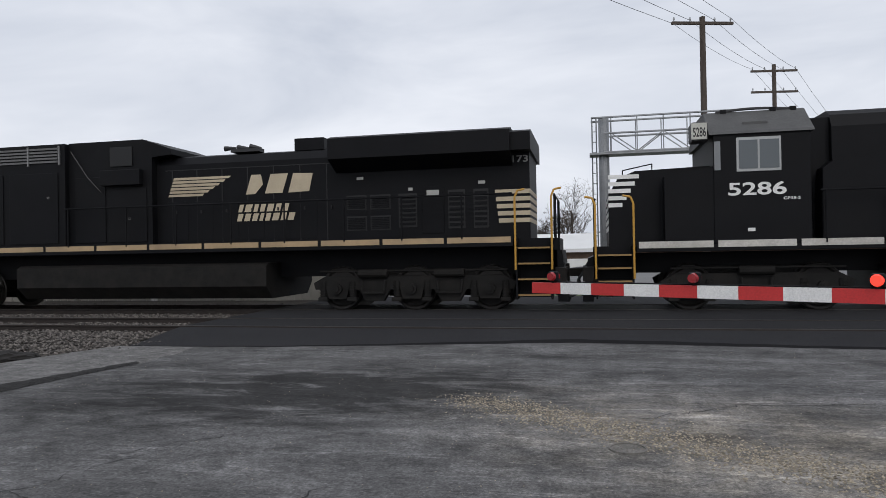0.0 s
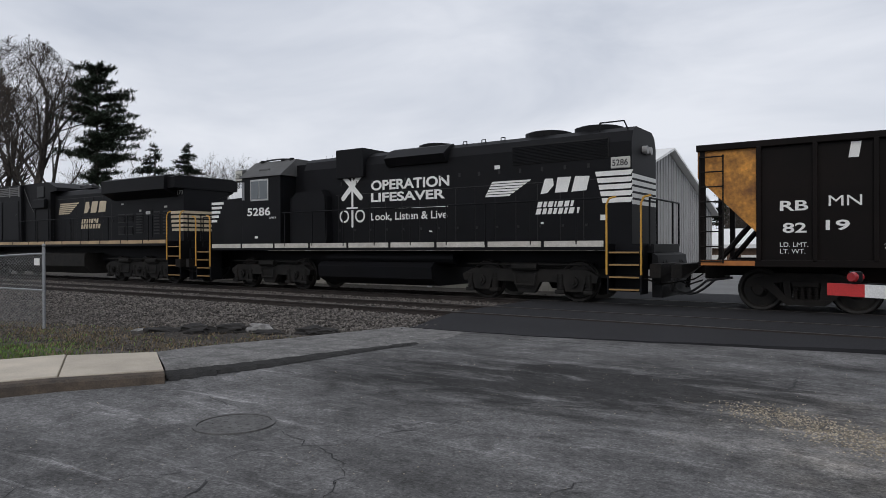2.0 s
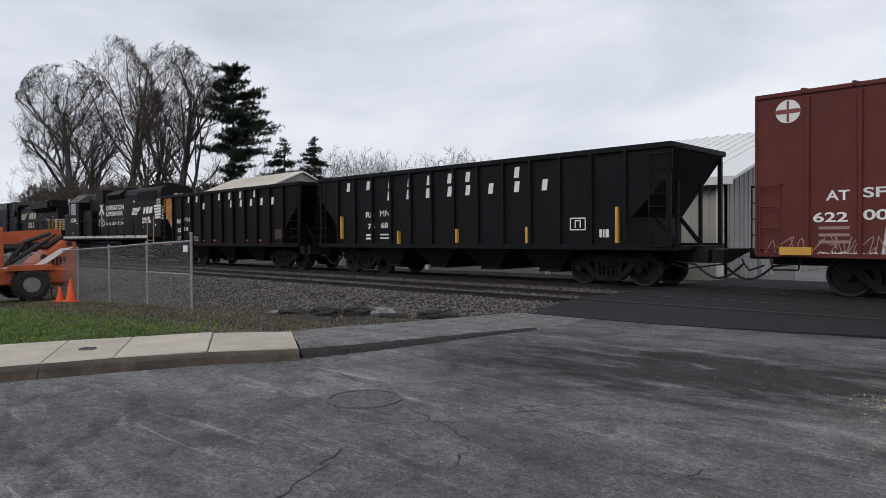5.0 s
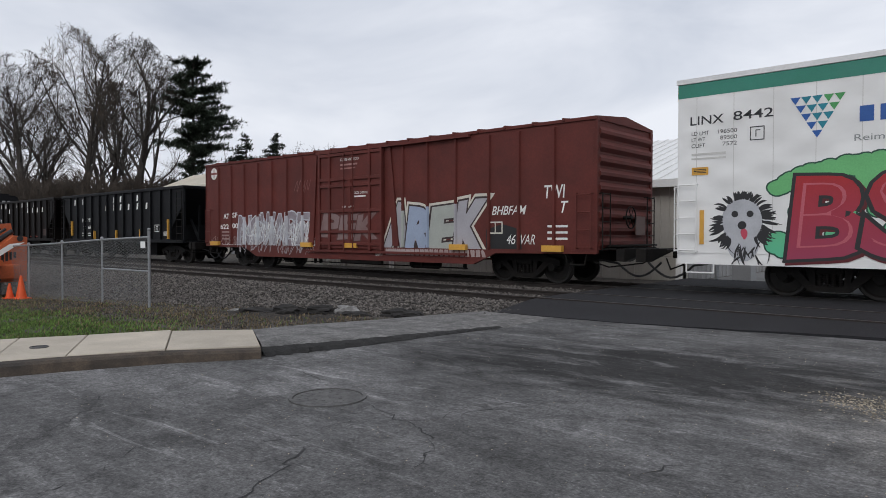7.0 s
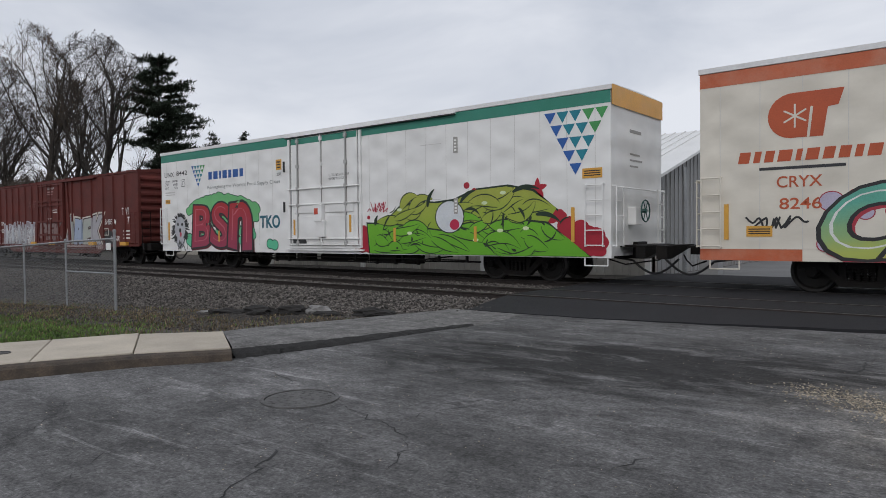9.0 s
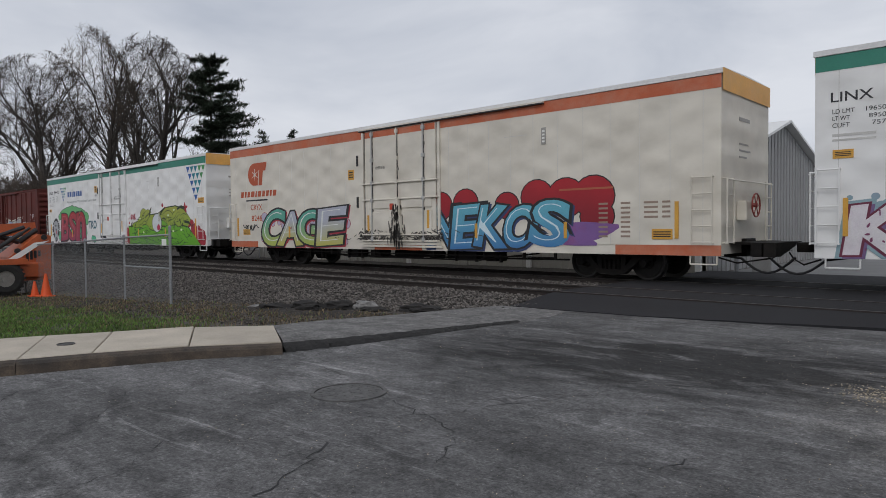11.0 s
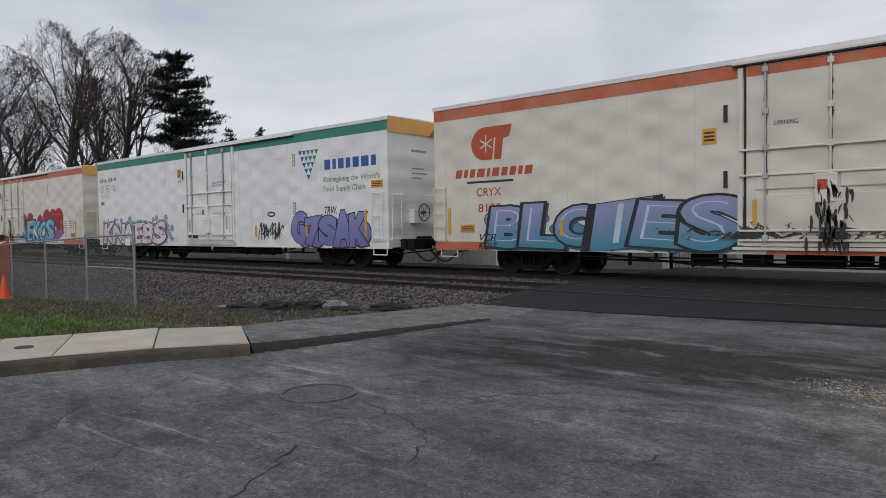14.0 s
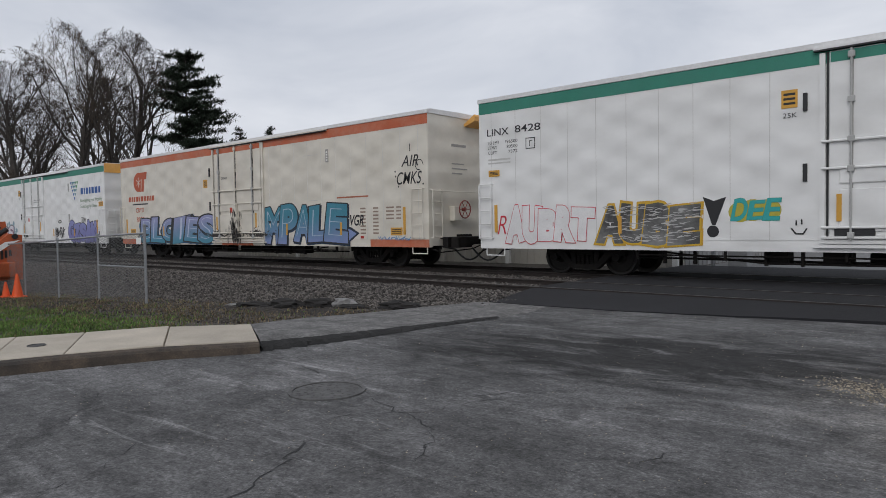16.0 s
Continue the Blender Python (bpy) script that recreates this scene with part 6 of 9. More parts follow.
def reefer(number, s, cream, band=True):
    mat = R_CREAM if cream else R_WHITE
    stripe = R_ORANGE if cream else R_GREEN
    L, W = REEFER_L, REEFER_W
    car = car_thing("refrigerator_car", ("dirty cream refrigerator car with orange stripe and graffiti" if cream else "white refrigerator car with green stripe and graffiti"), "rail car", s)
    bm = bmesh.new()
    add_prism(bm, [(0, 1.05), (0, 4.80), (0.02, 4.81), (W - 0.02, 4.81), (W, 4.80), (W, 1.05)], "x", 0, L)
    part("body", bm, mat, car)
    bm = bmesh.new()
    add_prism(bm, [(-0.025, 4.81), (-0.025, 4.92), (0.1, 4.945), (W / 2, 4.97), (W - 0.1, 4.945), (W + 0.025, 4.92), (W + 0.025, 4.81)], "x", -0.03, L + 0.03)
    part("roof", bm, R_ROOF, car)
    bm = bmesh.new()
    add_box(bm, 0, L, 0.01, 0.16, 0.81, 1.05)
    add_box(bm, 0, L, W - 0.16, W - 0.01, 0.81, 1.05)
    add_box(bm, 0, 0.15, 0.16, W - 0.16, 0.85, 1.05)
    add_box(bm, L - 0.15, L, 0.16, W - 0.16, 0.85, 1.05)
    part("side_sill", bm, mat, car)
    bm = bmesh.new()
    add_box(bm, 0.3, L - 0.3, MID_Y - 0.35, MID_Y + 0.35, 0.78, 1.049)
    part("centre_sill", bm, STEEL, car)
    # stripe, end bands, panel seams
    bm = bmesh.new()
    flat_poly(bm, [(0, 4.50), (L, 4.50), (L, 4.80), (0, 4.80)], -0.005)
    paint_ob("stripe", bm, stripe, car)
    if band:
        box_part("end_band", (L + 0.03, L + 0.036, 0.0, W, 4.45, 4.93), R_END, car)
    box_part("end_band", (-0.006, 0, 0.0, W, 4.45, 4.80), R_END, car)
    def seam_bar(bm):
        add_box(bm, -0.006, 0.006, -0.0025, 0.0, 1.05, 4.50)
    for x in [0.42 + 0.79 * k for k in range(10)] + [12.35 + 0.76 * k for k in range(11)]:
        shared("panel_seam", ("seam", cream), seam_bar, FAINT, car, (x, 0, 0))
    for z in (3.98, 2.4):
        box_part("panel_seam", (14.42, 15.2, -0.0025, 0, z, z + 0.012), FAINT, car)
    # plug door with its rods
    bm = bmesh.new()
    add_box(bm, 8.62, 11.86, -0.05, 0.0, 1.12, 4.72, 0.02)
    door = part("door", bm, mat, car)
    bm = bmesh.new()
    flat_poly(bm, [(8.64, 4.50), (11.84, 4.50), (11.84, 4.70), (8.64, 4.70)], -0.053)
    paint_ob("door_stripe", bm, stripe, door)
    # dark strips that paint in the shadow gap around the door
    bm = bmesh.new()
    for a, b, c, d in ((8.565, 8.605, 1.07, 4.72), (11.875, 11.915, 1.07, 4.72), (8.605, 11.875, 1.07, 1.105)):
        add_box(bm, a, b, -0.012, 0.0, c, d)
    part("door_gasket", bm, INK, door)
    for z0, z1 in ((1.22, 2.05), (2.15, 2.45)):
        box_part("door_panel", (8.8, 10.05, -0.075, -0.05, z0, z1), mat, door, bevel=0.02)
        box_part("door_panel", (10.35, 11.7, -0.075, -0.05, z0, z1), mat, door, bevel=0.02)
    bm = bmesh.new()
    add_box(bm, 8.45, 8.55, -0.06, 0.0, 1.0, 4.7)
    add_box(bm, 11.93, 12.03, -0.06, 0.0, 1.0, 4.7)
    add_box(bm, 8.55, 11.93, -0.06, 0.0, 0.98, 1.06)
    part("door_frame", bm, mat, car)
    bm = bmesh.new()
    add_box(bm, 8.35, 15.75, -0.10, 0.0, 4.765, 4.81)
    part("door_track", bm, mat, car)
    # shadow below the upper track, painted as a black strip
    bm = bmesh.new()
    add_box(bm, 8.35, 15.75, -0.104, -0.02, 4.735, 4.765)
    part("track_shadow_gap", bm, INK, car)
    bm = bmesh.new()
    add_box(bm, 8.35, 12.1, -0.07, 0.0, 0.90, 0.96)
    part("lower_track", bm, mat, car)
    for x in (9.0, 10.18, 11.36):
        bm = bmesh.new()
        add_cyl(bm, (x, -0.10, 1.05), (x, -0.10, 4.72), 0.022, 8)
        for z in (1.15, 2.43, 3.0, 3.75, 4.6):
            add_box(bm, x - 0.06, x + 0.06, -0.125, -0.05, z - 0.06, z + 0.06, 0.012)
        part("door_rod", bm, paint(0.42, 0.42, 0.41) if x != 10.18 else mat, car)
        # dark gap behind the rod, painted as a grey strip on the door
        box_part("rod_gap", (x - 0.03, x + 0.03, -0.0535, -0.05, 1.15, 4.70), SEAM, door)
    for z in (2.98, 2.45, 1.30, 1.10):
        bm = bmesh.new()
        add_cyl(bm, (8.5, -0.09, z), (11.98, -0.09, z), 0.026, 6)
        part("door_bar", bm, mat, car)
    bm = bmesh.new()
    add_box(bm, 9.93, 10.32, -0.2, -0.05, 1.85, 2.42, 0.02)
    add_box(bm, 10.05, 10.42, -0.18, -0.05, 1.35, 1.9, 0.02)
    part("door_lock", bm, mat, car)
    bm = bmesh.new()
    add_box(bm, 9.97, 10.15, -0.205, -0.2, 2.1, 2.3)
    part("seal_label", bm, paint(0.5, 0.06, 0.03), car)
    if cream:
        bm = bmesh.new()
        rng = random.Random(s)
        for k in range(110):
            x, z = 10.2 + rng.gauss(0, 0.13), rng.uniform(1.1, 2.3)
            blade(bm, (x, z), (x + rng.gauss(0, 0.04), z - rng.uniform(0.1, 0.45)), rng.uniform(-0.1, 0.1), rng.uniform(0.02, 0.07), -0.2055 if k % 2 else -0.078)
            for x, sp in ((8.75, 0.25), (11.6, 0.3), (10.2, 1.3)):
                xx, z = x + rng.gauss(0, sp), 1.18 + abs(rng.gauss(0, 0.12))
                blade(bm, (xx, z), (xx + rng.gauss(0, 0.12), z - rng.uniform(0.02, 0.1)), 0.1, rng.uniform(0.015, 0.05), -0.0785 - 0.00002 * k)
            z = rng.uniform(1.2, 4.4)
            for x in (9.0, 10.18, 11.36):
                blade(bm, (x + rng.gauss(0, 0.02), z), (x + rng.gauss(0, 0.02), z - rng.uniform(0.1, 0.3)), 0.0, rng.uniform(0.01, 0.035), -0.0545 - 0.00002 * k)
        paint_ob("grease_stain", bm, paint(0.035, 0.03, 0.026), car)
        for a, b in ((0.0, 2.0), (9.0, 11.2), (17.8, 20.35)):
            box_part("orange_sill_band", (a, b, 0.004, 0.01, 0.812, 1.05), R_ORANGE, car)
    # placards, bars, plates
    for x, z, w, h in ((7.9, 3.9, 0.3, 0.36), (19.87, 2.86, 0.52, 0.24), (0.5, 2.86, 0.36, 0.17)) if not cream else ((7.85, 3.35, 0.3, 0.34), (19.0, 1.3, 0.5, 0.24), (1.2, 1.42, 0.5, 0.22)):
        box_part("yellow_placard", (x - w / 2, x + w / 2, -0.012, 0, z - h / 2, z + h / 2), HIVIS, car)
    bm = bmesh.new()
    for x, z, w, h in ((7.9, 3.9, 0.22, 0.28), (19.87, 2.86, 0.44, 0.16), (0.5, 2.86, 0.28, 0.1)) if not cream else ((7.85, 3.35, 0.22, 0.24), (19.0, 1.3, 0.42, 0.16), (1.2, 1.42, 0.42, 0.14)):
        for k in range(3):
            zz = z + h / 2 - (k + 0.5) * h / 3
            flat_poly(bm, [(x - w / 2, zz - h / 12), (x + w / 2, zz - h / 12), (x + w / 2, zz + h / 12), (x - w / 2, zz + h / 12)], -0.0125)
    paint_ob("placard_lettering_bars", bm, INK, car)
    for x, z0, z1 in ((0.55, 1.25, 2.0), (8.8, 1.42, 1.95), (11.55, 1.5, 2.05), (16.39, 1.2, 1.62), (19.35, 1.2, 2.05), (4.2, 1.2, 1.62), (13.4, 1.2, 1.62)):
        box_part("reflector_strip", (x - 0.045, x + 0.045, -0.082 if 8.6 < x < 12 else -0.022, 0, z0, z1), HIVIS, car)
    bm = bmesh.new()
    for z in (2.4, 3.8):
        add_box(bm, 8.15, 8.23, -0.03, 0, z - 0.18, z + 0.18)
    part("door_stop", bm, INK, car)
    bm = bmesh.new()
    for z in (2.2, 3.9) if not cream else (3.9,):
        add_box(bm, 15.66, 15.80, -0.02, 0, z - 0.22, z + 0.22)
    part("notice_plate", bm, SEAM, car)
    bm = bmesh.new()
    for z in (2.2, 3.9) if not cream else (3.9,):
        for k in range(4):
            flat_poly(bm, [(15.69, z - 0.17 + k * 0.09), (15.77, z - 0.17 + k * 0.09), (15.77, z - 0.12 + k * 0.09), (15.69, z - 0.12 + k * 0.09)], -0.021)
    paint_ob("plate_lettering_bars", bm, WHITE, car)
    # number and data
    dark = paint(0.03, 0.03, 0.035)
    if cream:
        red = paint(0.45, 0.085, 0.03)
        text("CRYX", 1.53, 2.3, 0.23, red, car, width=0.82, bold=0.01)
        text(number, 1.58, 1.86, 0.23, red, car, width=0.76, bold=0.01)
        bm = bmesh.new()
        pts = [(2.72, 4.18), (2.62, 3.86), (2.44, 3.84), (2.36, 3.28)] + [(1.82 + 0.46 * math.cos(radians(a)), 3.73 + 0.45 * math.sin(radians(a))) for a in range(-80, -285, -15)]
        flat_poly(bm, list(reversed(pts)), -0.006)
        paint_ob("round_mark", bm, red, car)
        bm = bmesh.new()
        for k in range(3):
            a = radians(60 * k + 90)
            stroke(bm, [(1.86 - 0.22 * math.cos(a), 3.72 - 0.22 * math.sin(a)), (1.86 + 0.22 * math.cos(a), 3.72 + 0.22 * math.sin(a))], 0.035, -0.008 - 0.0005 * k)
        stroke(bm, [(2.10, 3.3), (2.16, 3.86)], 0.05, -0.008)
        paint_ob("snow_crystal_mark", bm, R_CREAM, car)
        bars(0.74, 3.36, 2.83, 3.06, 10, red, car, slant=0.2)
        bars(1.2, 2.75, 2.66, 2.73, 16, dark, car)
        text("OPENING", 9.15, 3.45, 0.09, dark, car, width=0.45, y=-0.056)
        brown = paint(0.30, 0.22, 0.17)
        for k in range(8):
            bars(17.35, 17.6, 1.22 + 0.115 * k, 1.28 + 0.115 * k, 3, brown, car)
            bars(17.95, 18.2, 1.22 + 0.115 * k, 1.28 + 0.115 * k, 3, brown, car)
            if k > 3:
                bars(18.55, 18.9, 1.22 + 0.115 * k, 1.28 + 0.115 * k, 4, brown, car)
                bars(19.0, 19.2, 1.22 + 0.115 * k, 1.28 + 0.115 * k, 2, brown, car)
        bars(16.2, 17.75, 2.42, 2.48, 15, paint(0.40, 0.12, 0.06), car)
    else:
        text("LINX", 0.28, 3.88, 0.19, dark, car, width=0.72, bold=0.008)
        text(number, 1.2, 3.90, 0.19, dark, car, width=0.80, bold=0.008)
        for k, (a, b) in enumerate((("CUFT", "7572"), ("LT WT", "89500"), ("LD LMT", "196500"))):
            text(a, 0.31, 3.38 + 0.135 * k, 0.085, dark, car, width=0.30 if k < 2 else 0.38)
            text(b, 0.98 - 0.05 * k, 3.38 + 0.135 * k, 0.085, dark, car, width=0.30 + 0.05 * k)
        bars(0.31, 1.05, 3.20, 3.26, 7, FAINT, car, gap=0.5)
        bars(0.31, 1.05, 3.11, 3.16, 7, FAINT, car, gap=0.5)
        text("25K", 7.78, 3.52, 0.10, dark, car, width=0.26)
        bm = bmesh.new()
        stroke(bm, [(1.55, 3.45), (1.82, 3.45), (1.82, 3.72), (1.55, 3.72), (1.55, 3.45)], 0.02, -0.006)
        stroke(bm, [(1.66, 3.52), (1.66, 3.65), (1.74, 3.65)], 0.02, -0.006)
        paint_ob("data_box", bm, dark, car)
        text("CLOSE AND LOCK DOOR", 10.55, 3.33, 0.075, dark, car, width=0.95, y=-0.056)
        text("BEFORE MOVING CAR", 10.55, 3.21, 0.075, dark, car, width=0.85, y=-0.056)
        box_part("lock_plate", (8.72, 9.4, -0.08, -0.05, 1.14, 1.32), INK, door, bevel=0.01)
    # end: ladders, platform, brake gear
    ladder_part(car, 0.05, 0.45, 1.08, 2.6, 5, mat)
    ladder_part(car, 19.72, 20.18, 1.08, 2.6, 5, mat)
    for x, way in ((L, 1), (0, -1)):
        end_ladder(car, x, 0.08, 0.5, 1.08, 2.55, 5, mat, way)
        end_ladder(car, x, W - 0.5, W - 0.08, 1.08, 2.55, 5, mat, way)
        bm = bmesh.new()
        add_path(bm, [(x + way * 0.12, 0.08, 2.5), (x + way * 0.12, W - 0.08, 2.5)], 0.016, 6)
        part("grab_rail", bm, mat, car)
        box_part("platform", (min(x, x + way * 0.45), max(x, x + way * 0.45), 0.5, W - 0.5, 1.06, 1.11), STEEL, car)
        bm = bmesh.new()
        for k in range(4):
            add_box(bm, min(x, x + way * 0.008), max(x, x + way * 0.008), 1.1, 1.1 + (0.7, 0.6, 0.75, 0.5)[k], (3.9, 3.35, 3.2, 3.05)[k], (3.98, 3.39, 3.24, 3.09)[k])
        part("end_lettering_bars", bm, SEAM, car)
        bm = bmesh.new()
        xx = x - way * 0.45
        add_path(bm, [(xx - 0.25, 0.03, 0.82), (xx - 0.25, 0.03, 0.62), (xx + 0.35, 0.03, 0.62), (xx + 0.35, 0.03, 0.82)], 0.018, 6)
        part("sill_step", bm, mat, car)
        coupler_part(car, x, way, reach=0.72)
    brake_wheel(car, L + 0.3, 1.35, 1.95, 0.27, paint(0.02, 0.08, 0.07) if not cream else paint(0.25, 0.04, 0.03))
    box_part("brake_housing", (L, L + 0.22, 0.95, 1.3, 1.6, 2.05), mat, car, bevel=0.02)
    # underframe gear
    bm = bmesh.new()
    add_path(bm, [(5.0, 0.25, 0.78), (7.4, 0.25, 0.55), (13.2, 0.25, 0.55), (15.4, 0.25, 0.78)], 0.022, 6)
    for x in (5.2, 5.9, 7.4, 8.1, 12.4, 13.2, 14.1):
        add_box(bm, x - 0.03, x + 0.03, 0.2, 0.3, 0.5, 0.84)
    part("truss_rod", bm, STEEL, car)
    bm = bmesh.new()
    add_path(bm, [(4.6, 0.12, 0.70), (16.0, 0.12, 0.68)], 0.018, 6)
    add_path(bm, [(4.4, 0.5, 0.62), (8.6, 0.5, 0.58), (16.2, 0.5, 0.62)], 0.025, 6)
    for x in (4.6, 6.6, 8.9, 11.6, 13.6, 15.0, 16.0):
        add_box(bm, x - 0.025, x + 0.025, 0.08, 0.16, 0.62, 0.84)
    part("brake_pipe", bm, STEEL, car)
    for x, w in ((8.7, 0.25), (12.75, 0.4), (13.7, 0.2), (7.6, 0.2)):
        box_part("valve_box", (x - w, x + w, 0.3, 0.8, 0.52, 0.84), STEEL, car, bevel=0.02)
    for a, b, y, r in ((9.2, 10.3, 0.9, 0.17), (10.9, 11.4, 0.75, 0.14)):
        bm = bmesh.new()
        add_cyl(bm, (a, y, 0.67), (b, y, 0.67), r, 12)
        part("air_tank", bm, STEEL, car)
    box_part("valve_box", (11.8, 12.4, 0.5, 0.9, 0.56, 0.8), STEEL, car, bevel=0.02)
    box_part("valve_box", (10.4, 10.8, 0.6, 0.9, 0.6, 0.8), STEEL, car, bevel=0.02)
    for x in (2.95, L - 2.95):
        freight_truck(car, x)
    return car


car = reefer("8442", 9.88, False)
shield(car, 2.31, 3.30, 3.36, 4.22)
bars(3.48, 5.85, 3.62, 3.92, 7, paint(0.02, 0.09, 0.32), car)
text("Reimagining the World's Food Supply Chain", 3.45, 3.22, 0.17, paint(0.25, 0.27, 0.27), car, width=4.5)
shield(car, 18.55, 20.3, 2.8, 4.42)
LEAF_LINE = paint(0.012, 0.07, 0.045)
rng = random.Random(77)
cloud = []
for k in range(120):
    u = (k + rng.random()) / 120
    top = 2.05 + 0.85 * math.sin(math.pi * min(1, 0.15 + 0.72 * u))
    r = rng.uniform(0.10, 0.21)
    cloud.append((1.95 + 4.7 * u, top - 0.5 * r * rng.random() if k % 2 else rng.uniform(0.86 + r, top), r))
bubbles(car, cloud, faded_paint((0.14, 0.45, 0.17), (0.10, 0.50, 0.30), 0.9, 2.2), LEAF_LINE)
bubbles(car, [(7.35, 1.12, 0.16), (7.6, 1.08, 0.17)], paint(0.10, 0.48, 0.28), LEAF_LINE)
piece(car, "BSn", 2.40, 6.2, 0.83, 2.78, faded_paint((0.36, 0.016, 0.02), (0.30, 0.04, 0.09), 0.9, 2.6), INK, 3, shade=paint(0.10, 0.008, 0.012), shine=paint(0.46, 0.10, 0.13), lean=0.05, fat=0.048, rim=0.030, lap=0.10)
# a shaggy pale patch with dark tufts
bm = bmesh.new()
disc(bm, 1.4, 1.75, 0.5, -0.0046, 22, 0.85)
disc(bm, 1.42, 1.25, 0.36, -0.0047, 20, 0.9)
paint_ob("sprayed_patch", bm, paint(0.46, 0.47, 0.50, second=(0.25, 0.26, 0.29)), car)
bm = bmesh.new()
rng = random.Random(9)
for k in range(90):
    a = rng.uniform(-0.9, 4.05)
    x, z = 1.4 + 0.40 * math.cos(a), 1.75 + 0.46 * math.sin(a)
    blade(bm, (x, z), (x + 0.26 * math.cos(a) + rng.gauss(0, 0.05), z + 0.24 * math.sin(a) - 0.06), rng.uniform(-0.3, 0.3), rng.uniform(0.03, 0.08), -0.0052 - 0.00002 * k)
for k in range(26):
    x, z = 1.42 + rng.gauss(0, 0.2), 1.15 + rng.gauss(0, 0.12)
    blade(bm, (x, z), (x + rng.gauss(0, 0.08), z - rng.uniform(0.12, 0.3)), rng.uniform(-0.2, 0.2), rng.uniform(0.02, 0.05), -0.0052 - 0.00002 * k)
for x, z, r in ((1.25, 1.9, 0.07), (1.56, 1.9, 0.07), (1.4, 1.66, 0.09)):
    disc(bm, x, z, r, -0.0060, 12)
paint_ob("dark_tuft", bm, INK, car)
bm = bmesh.new()
blade(bm, (1.42, 1.58), (1.45, 1.36), 0.1, 0.15, -0.0062)
paint_ob("red_spray_dot", bm, paint(0.5, 0.06, 0.10), car)
scribble(car, "TKO", 6.78, 1.68, 0.46, 1.15, paint(0.02, 0.12, 0.17), bold=0.03, slant=0.0)
GREEN_LINE = paint(0.010, 0.028, 0.012)
OLIVE = faded_paint((0.34, 0.38, 0.06), (0.24, 0.38, 0.03), 1.4, 2.5)
LIME = faded_paint((0.15, 0.42, 0.02), (0.11, 0.36, 0.015), 0.85, 1.7)
rng = random.Random(21)
# the two bodies of colour, then curved licks over them, each with a dark rim
for pts, m, yy in (([(12.9, 1.45), (13.1, 1.9), (13.6, 2.2), (14.3, 2.35), (15.0, 2.3), (15.7, 2.35), (16.3, 2.6), (17.4, 2.66), (18.2, 2.5), (18.9, 2.05), (18.5, 1.5), (15.4, 1.2)], OLIVE, -0.0040),
                   ([(12.35, 0.84), (12.5, 1.3), (12.25, 1.75), (13.2, 1.72), (14.2, 1.62), (15.2, 1.5), (16.1, 1.7), (17.4, 1.8), (18.6, 1.66), (19.2, 1.3), (19.8, 0.84)], LIME, -0.0052)):
    cx, cz = sum(q[0] for q in pts) / len(pts), sum(q[1] for q in pts) / len(pts)
    for mat, grow, back in ((GREEN_LINE, 0.05, 0.0), (m, 0.0, 0.0006)):
        bm = bmesh.new()
        flat_poly(bm, [(x + grow * (1 if x > cx else -1), max(0.83, z + grow * (1.0 if z > cz else -1))) for x, z in pts], yy - back)
        bmesh.ops.triangulate(bm, faces=list(bm.faces))
        paint_ob("paint_outline" if grow else "paint_fill", bm, mat, car)
dark_bm, olive_bm, lime_bm = bmesh.new(), bmesh.new(), bmesh.new()
for k in range(46):
    upper = k % 5 < 2
    if upper:
        x, z = rng.uniform(13.2, 18.0), rng.uniform(1.75, 2.2)
        q = (x + rng.uniform(0.5, 1.1) * rng.choice((-1, 1)), z + rng.uniform(-0.1, 0.45))
    else:
        x, z = rng.uniform(12.5, 18.6), rng.uniform(0.95, 1.65)
        q = (x + rng.uniform(0.5, 1.2) * rng.choice((-1, 1, 1)), max(0.92, z + rng.uniform(-0.55, 0.35)))
    bend, w, yy = rng.uniform(-0.45, 0.45), rng.uniform(0.16, 0.34), -0.0062 - 0.00012 * k
    blade(dark_bm, (x, z), q, bend, w + 0.07, yy)
    blade(olive_bm if upper else lime_bm, (x, z), q, bend, w, yy - 0.00006)
paint_ob("paint_outline", dark_bm, GREEN_LINE, car)
paint_ob("paint_fill", olive_bm, OLIVE, car, "olive green sprayed graffiti piece")
paint_ob("paint_fill", lime_bm, LIME, car, "bright green sprayed graffiti piece")
bm = bmesh.new()
for k in range(30):
    x, z = rng.uniform(12.7, 19.0), rng.uniform(0.95, 2.2)
    blade(bm, (x, z), (x + rng.uniform(-0.5, 0.5), z + rng.uniform(-0.5, 0.4)), rng.uniform(-0.4, 0.4), rng.uniform(0.03, 0.09), -0.0121 - 0.00002 * k)
for x, z, dx, dz in ((14.7, 2.2, 0.25, 0.5), (15.9, 2.3, 0.5, 0.3), (12.6, 1.7, 0.1, 0.3), (17.6, 2.5, 0.8, 0.05), (18.3, 1.9, 0.7, -0.2)):
    blade(bm, (x, z), (x + dx, z + dz), 0.25, 0.13, -0.0128)
paint_ob("paint_line", bm, GREEN_LINE, car)
bm = bmesh.new()
for x, z in ((13.6, 2.15), (16.7, 2.25), (17.3, 2.5), (14.0, 1.45), (16.4, 1.25), (18.0, 1.55), (17.2, 1.5)):
    disc(bm, x, z, 0.05, -0.0129, 10, 2.0)
paint_ob("paint_highlight", bm, paint(0.62, 0.72, 0.45), car)
bubbles(car, [(15.5, 1.9, 0.44)], paint(0.62, 0.65, 0.68, second=(0.45, 0.5, 0.55)), GREEN_LINE, y=-0.0135)
bubbles(car, [(15.68, 1.68, 0.15)], paint(0.45, 0.015, 0.06), None, y=-0.0152)
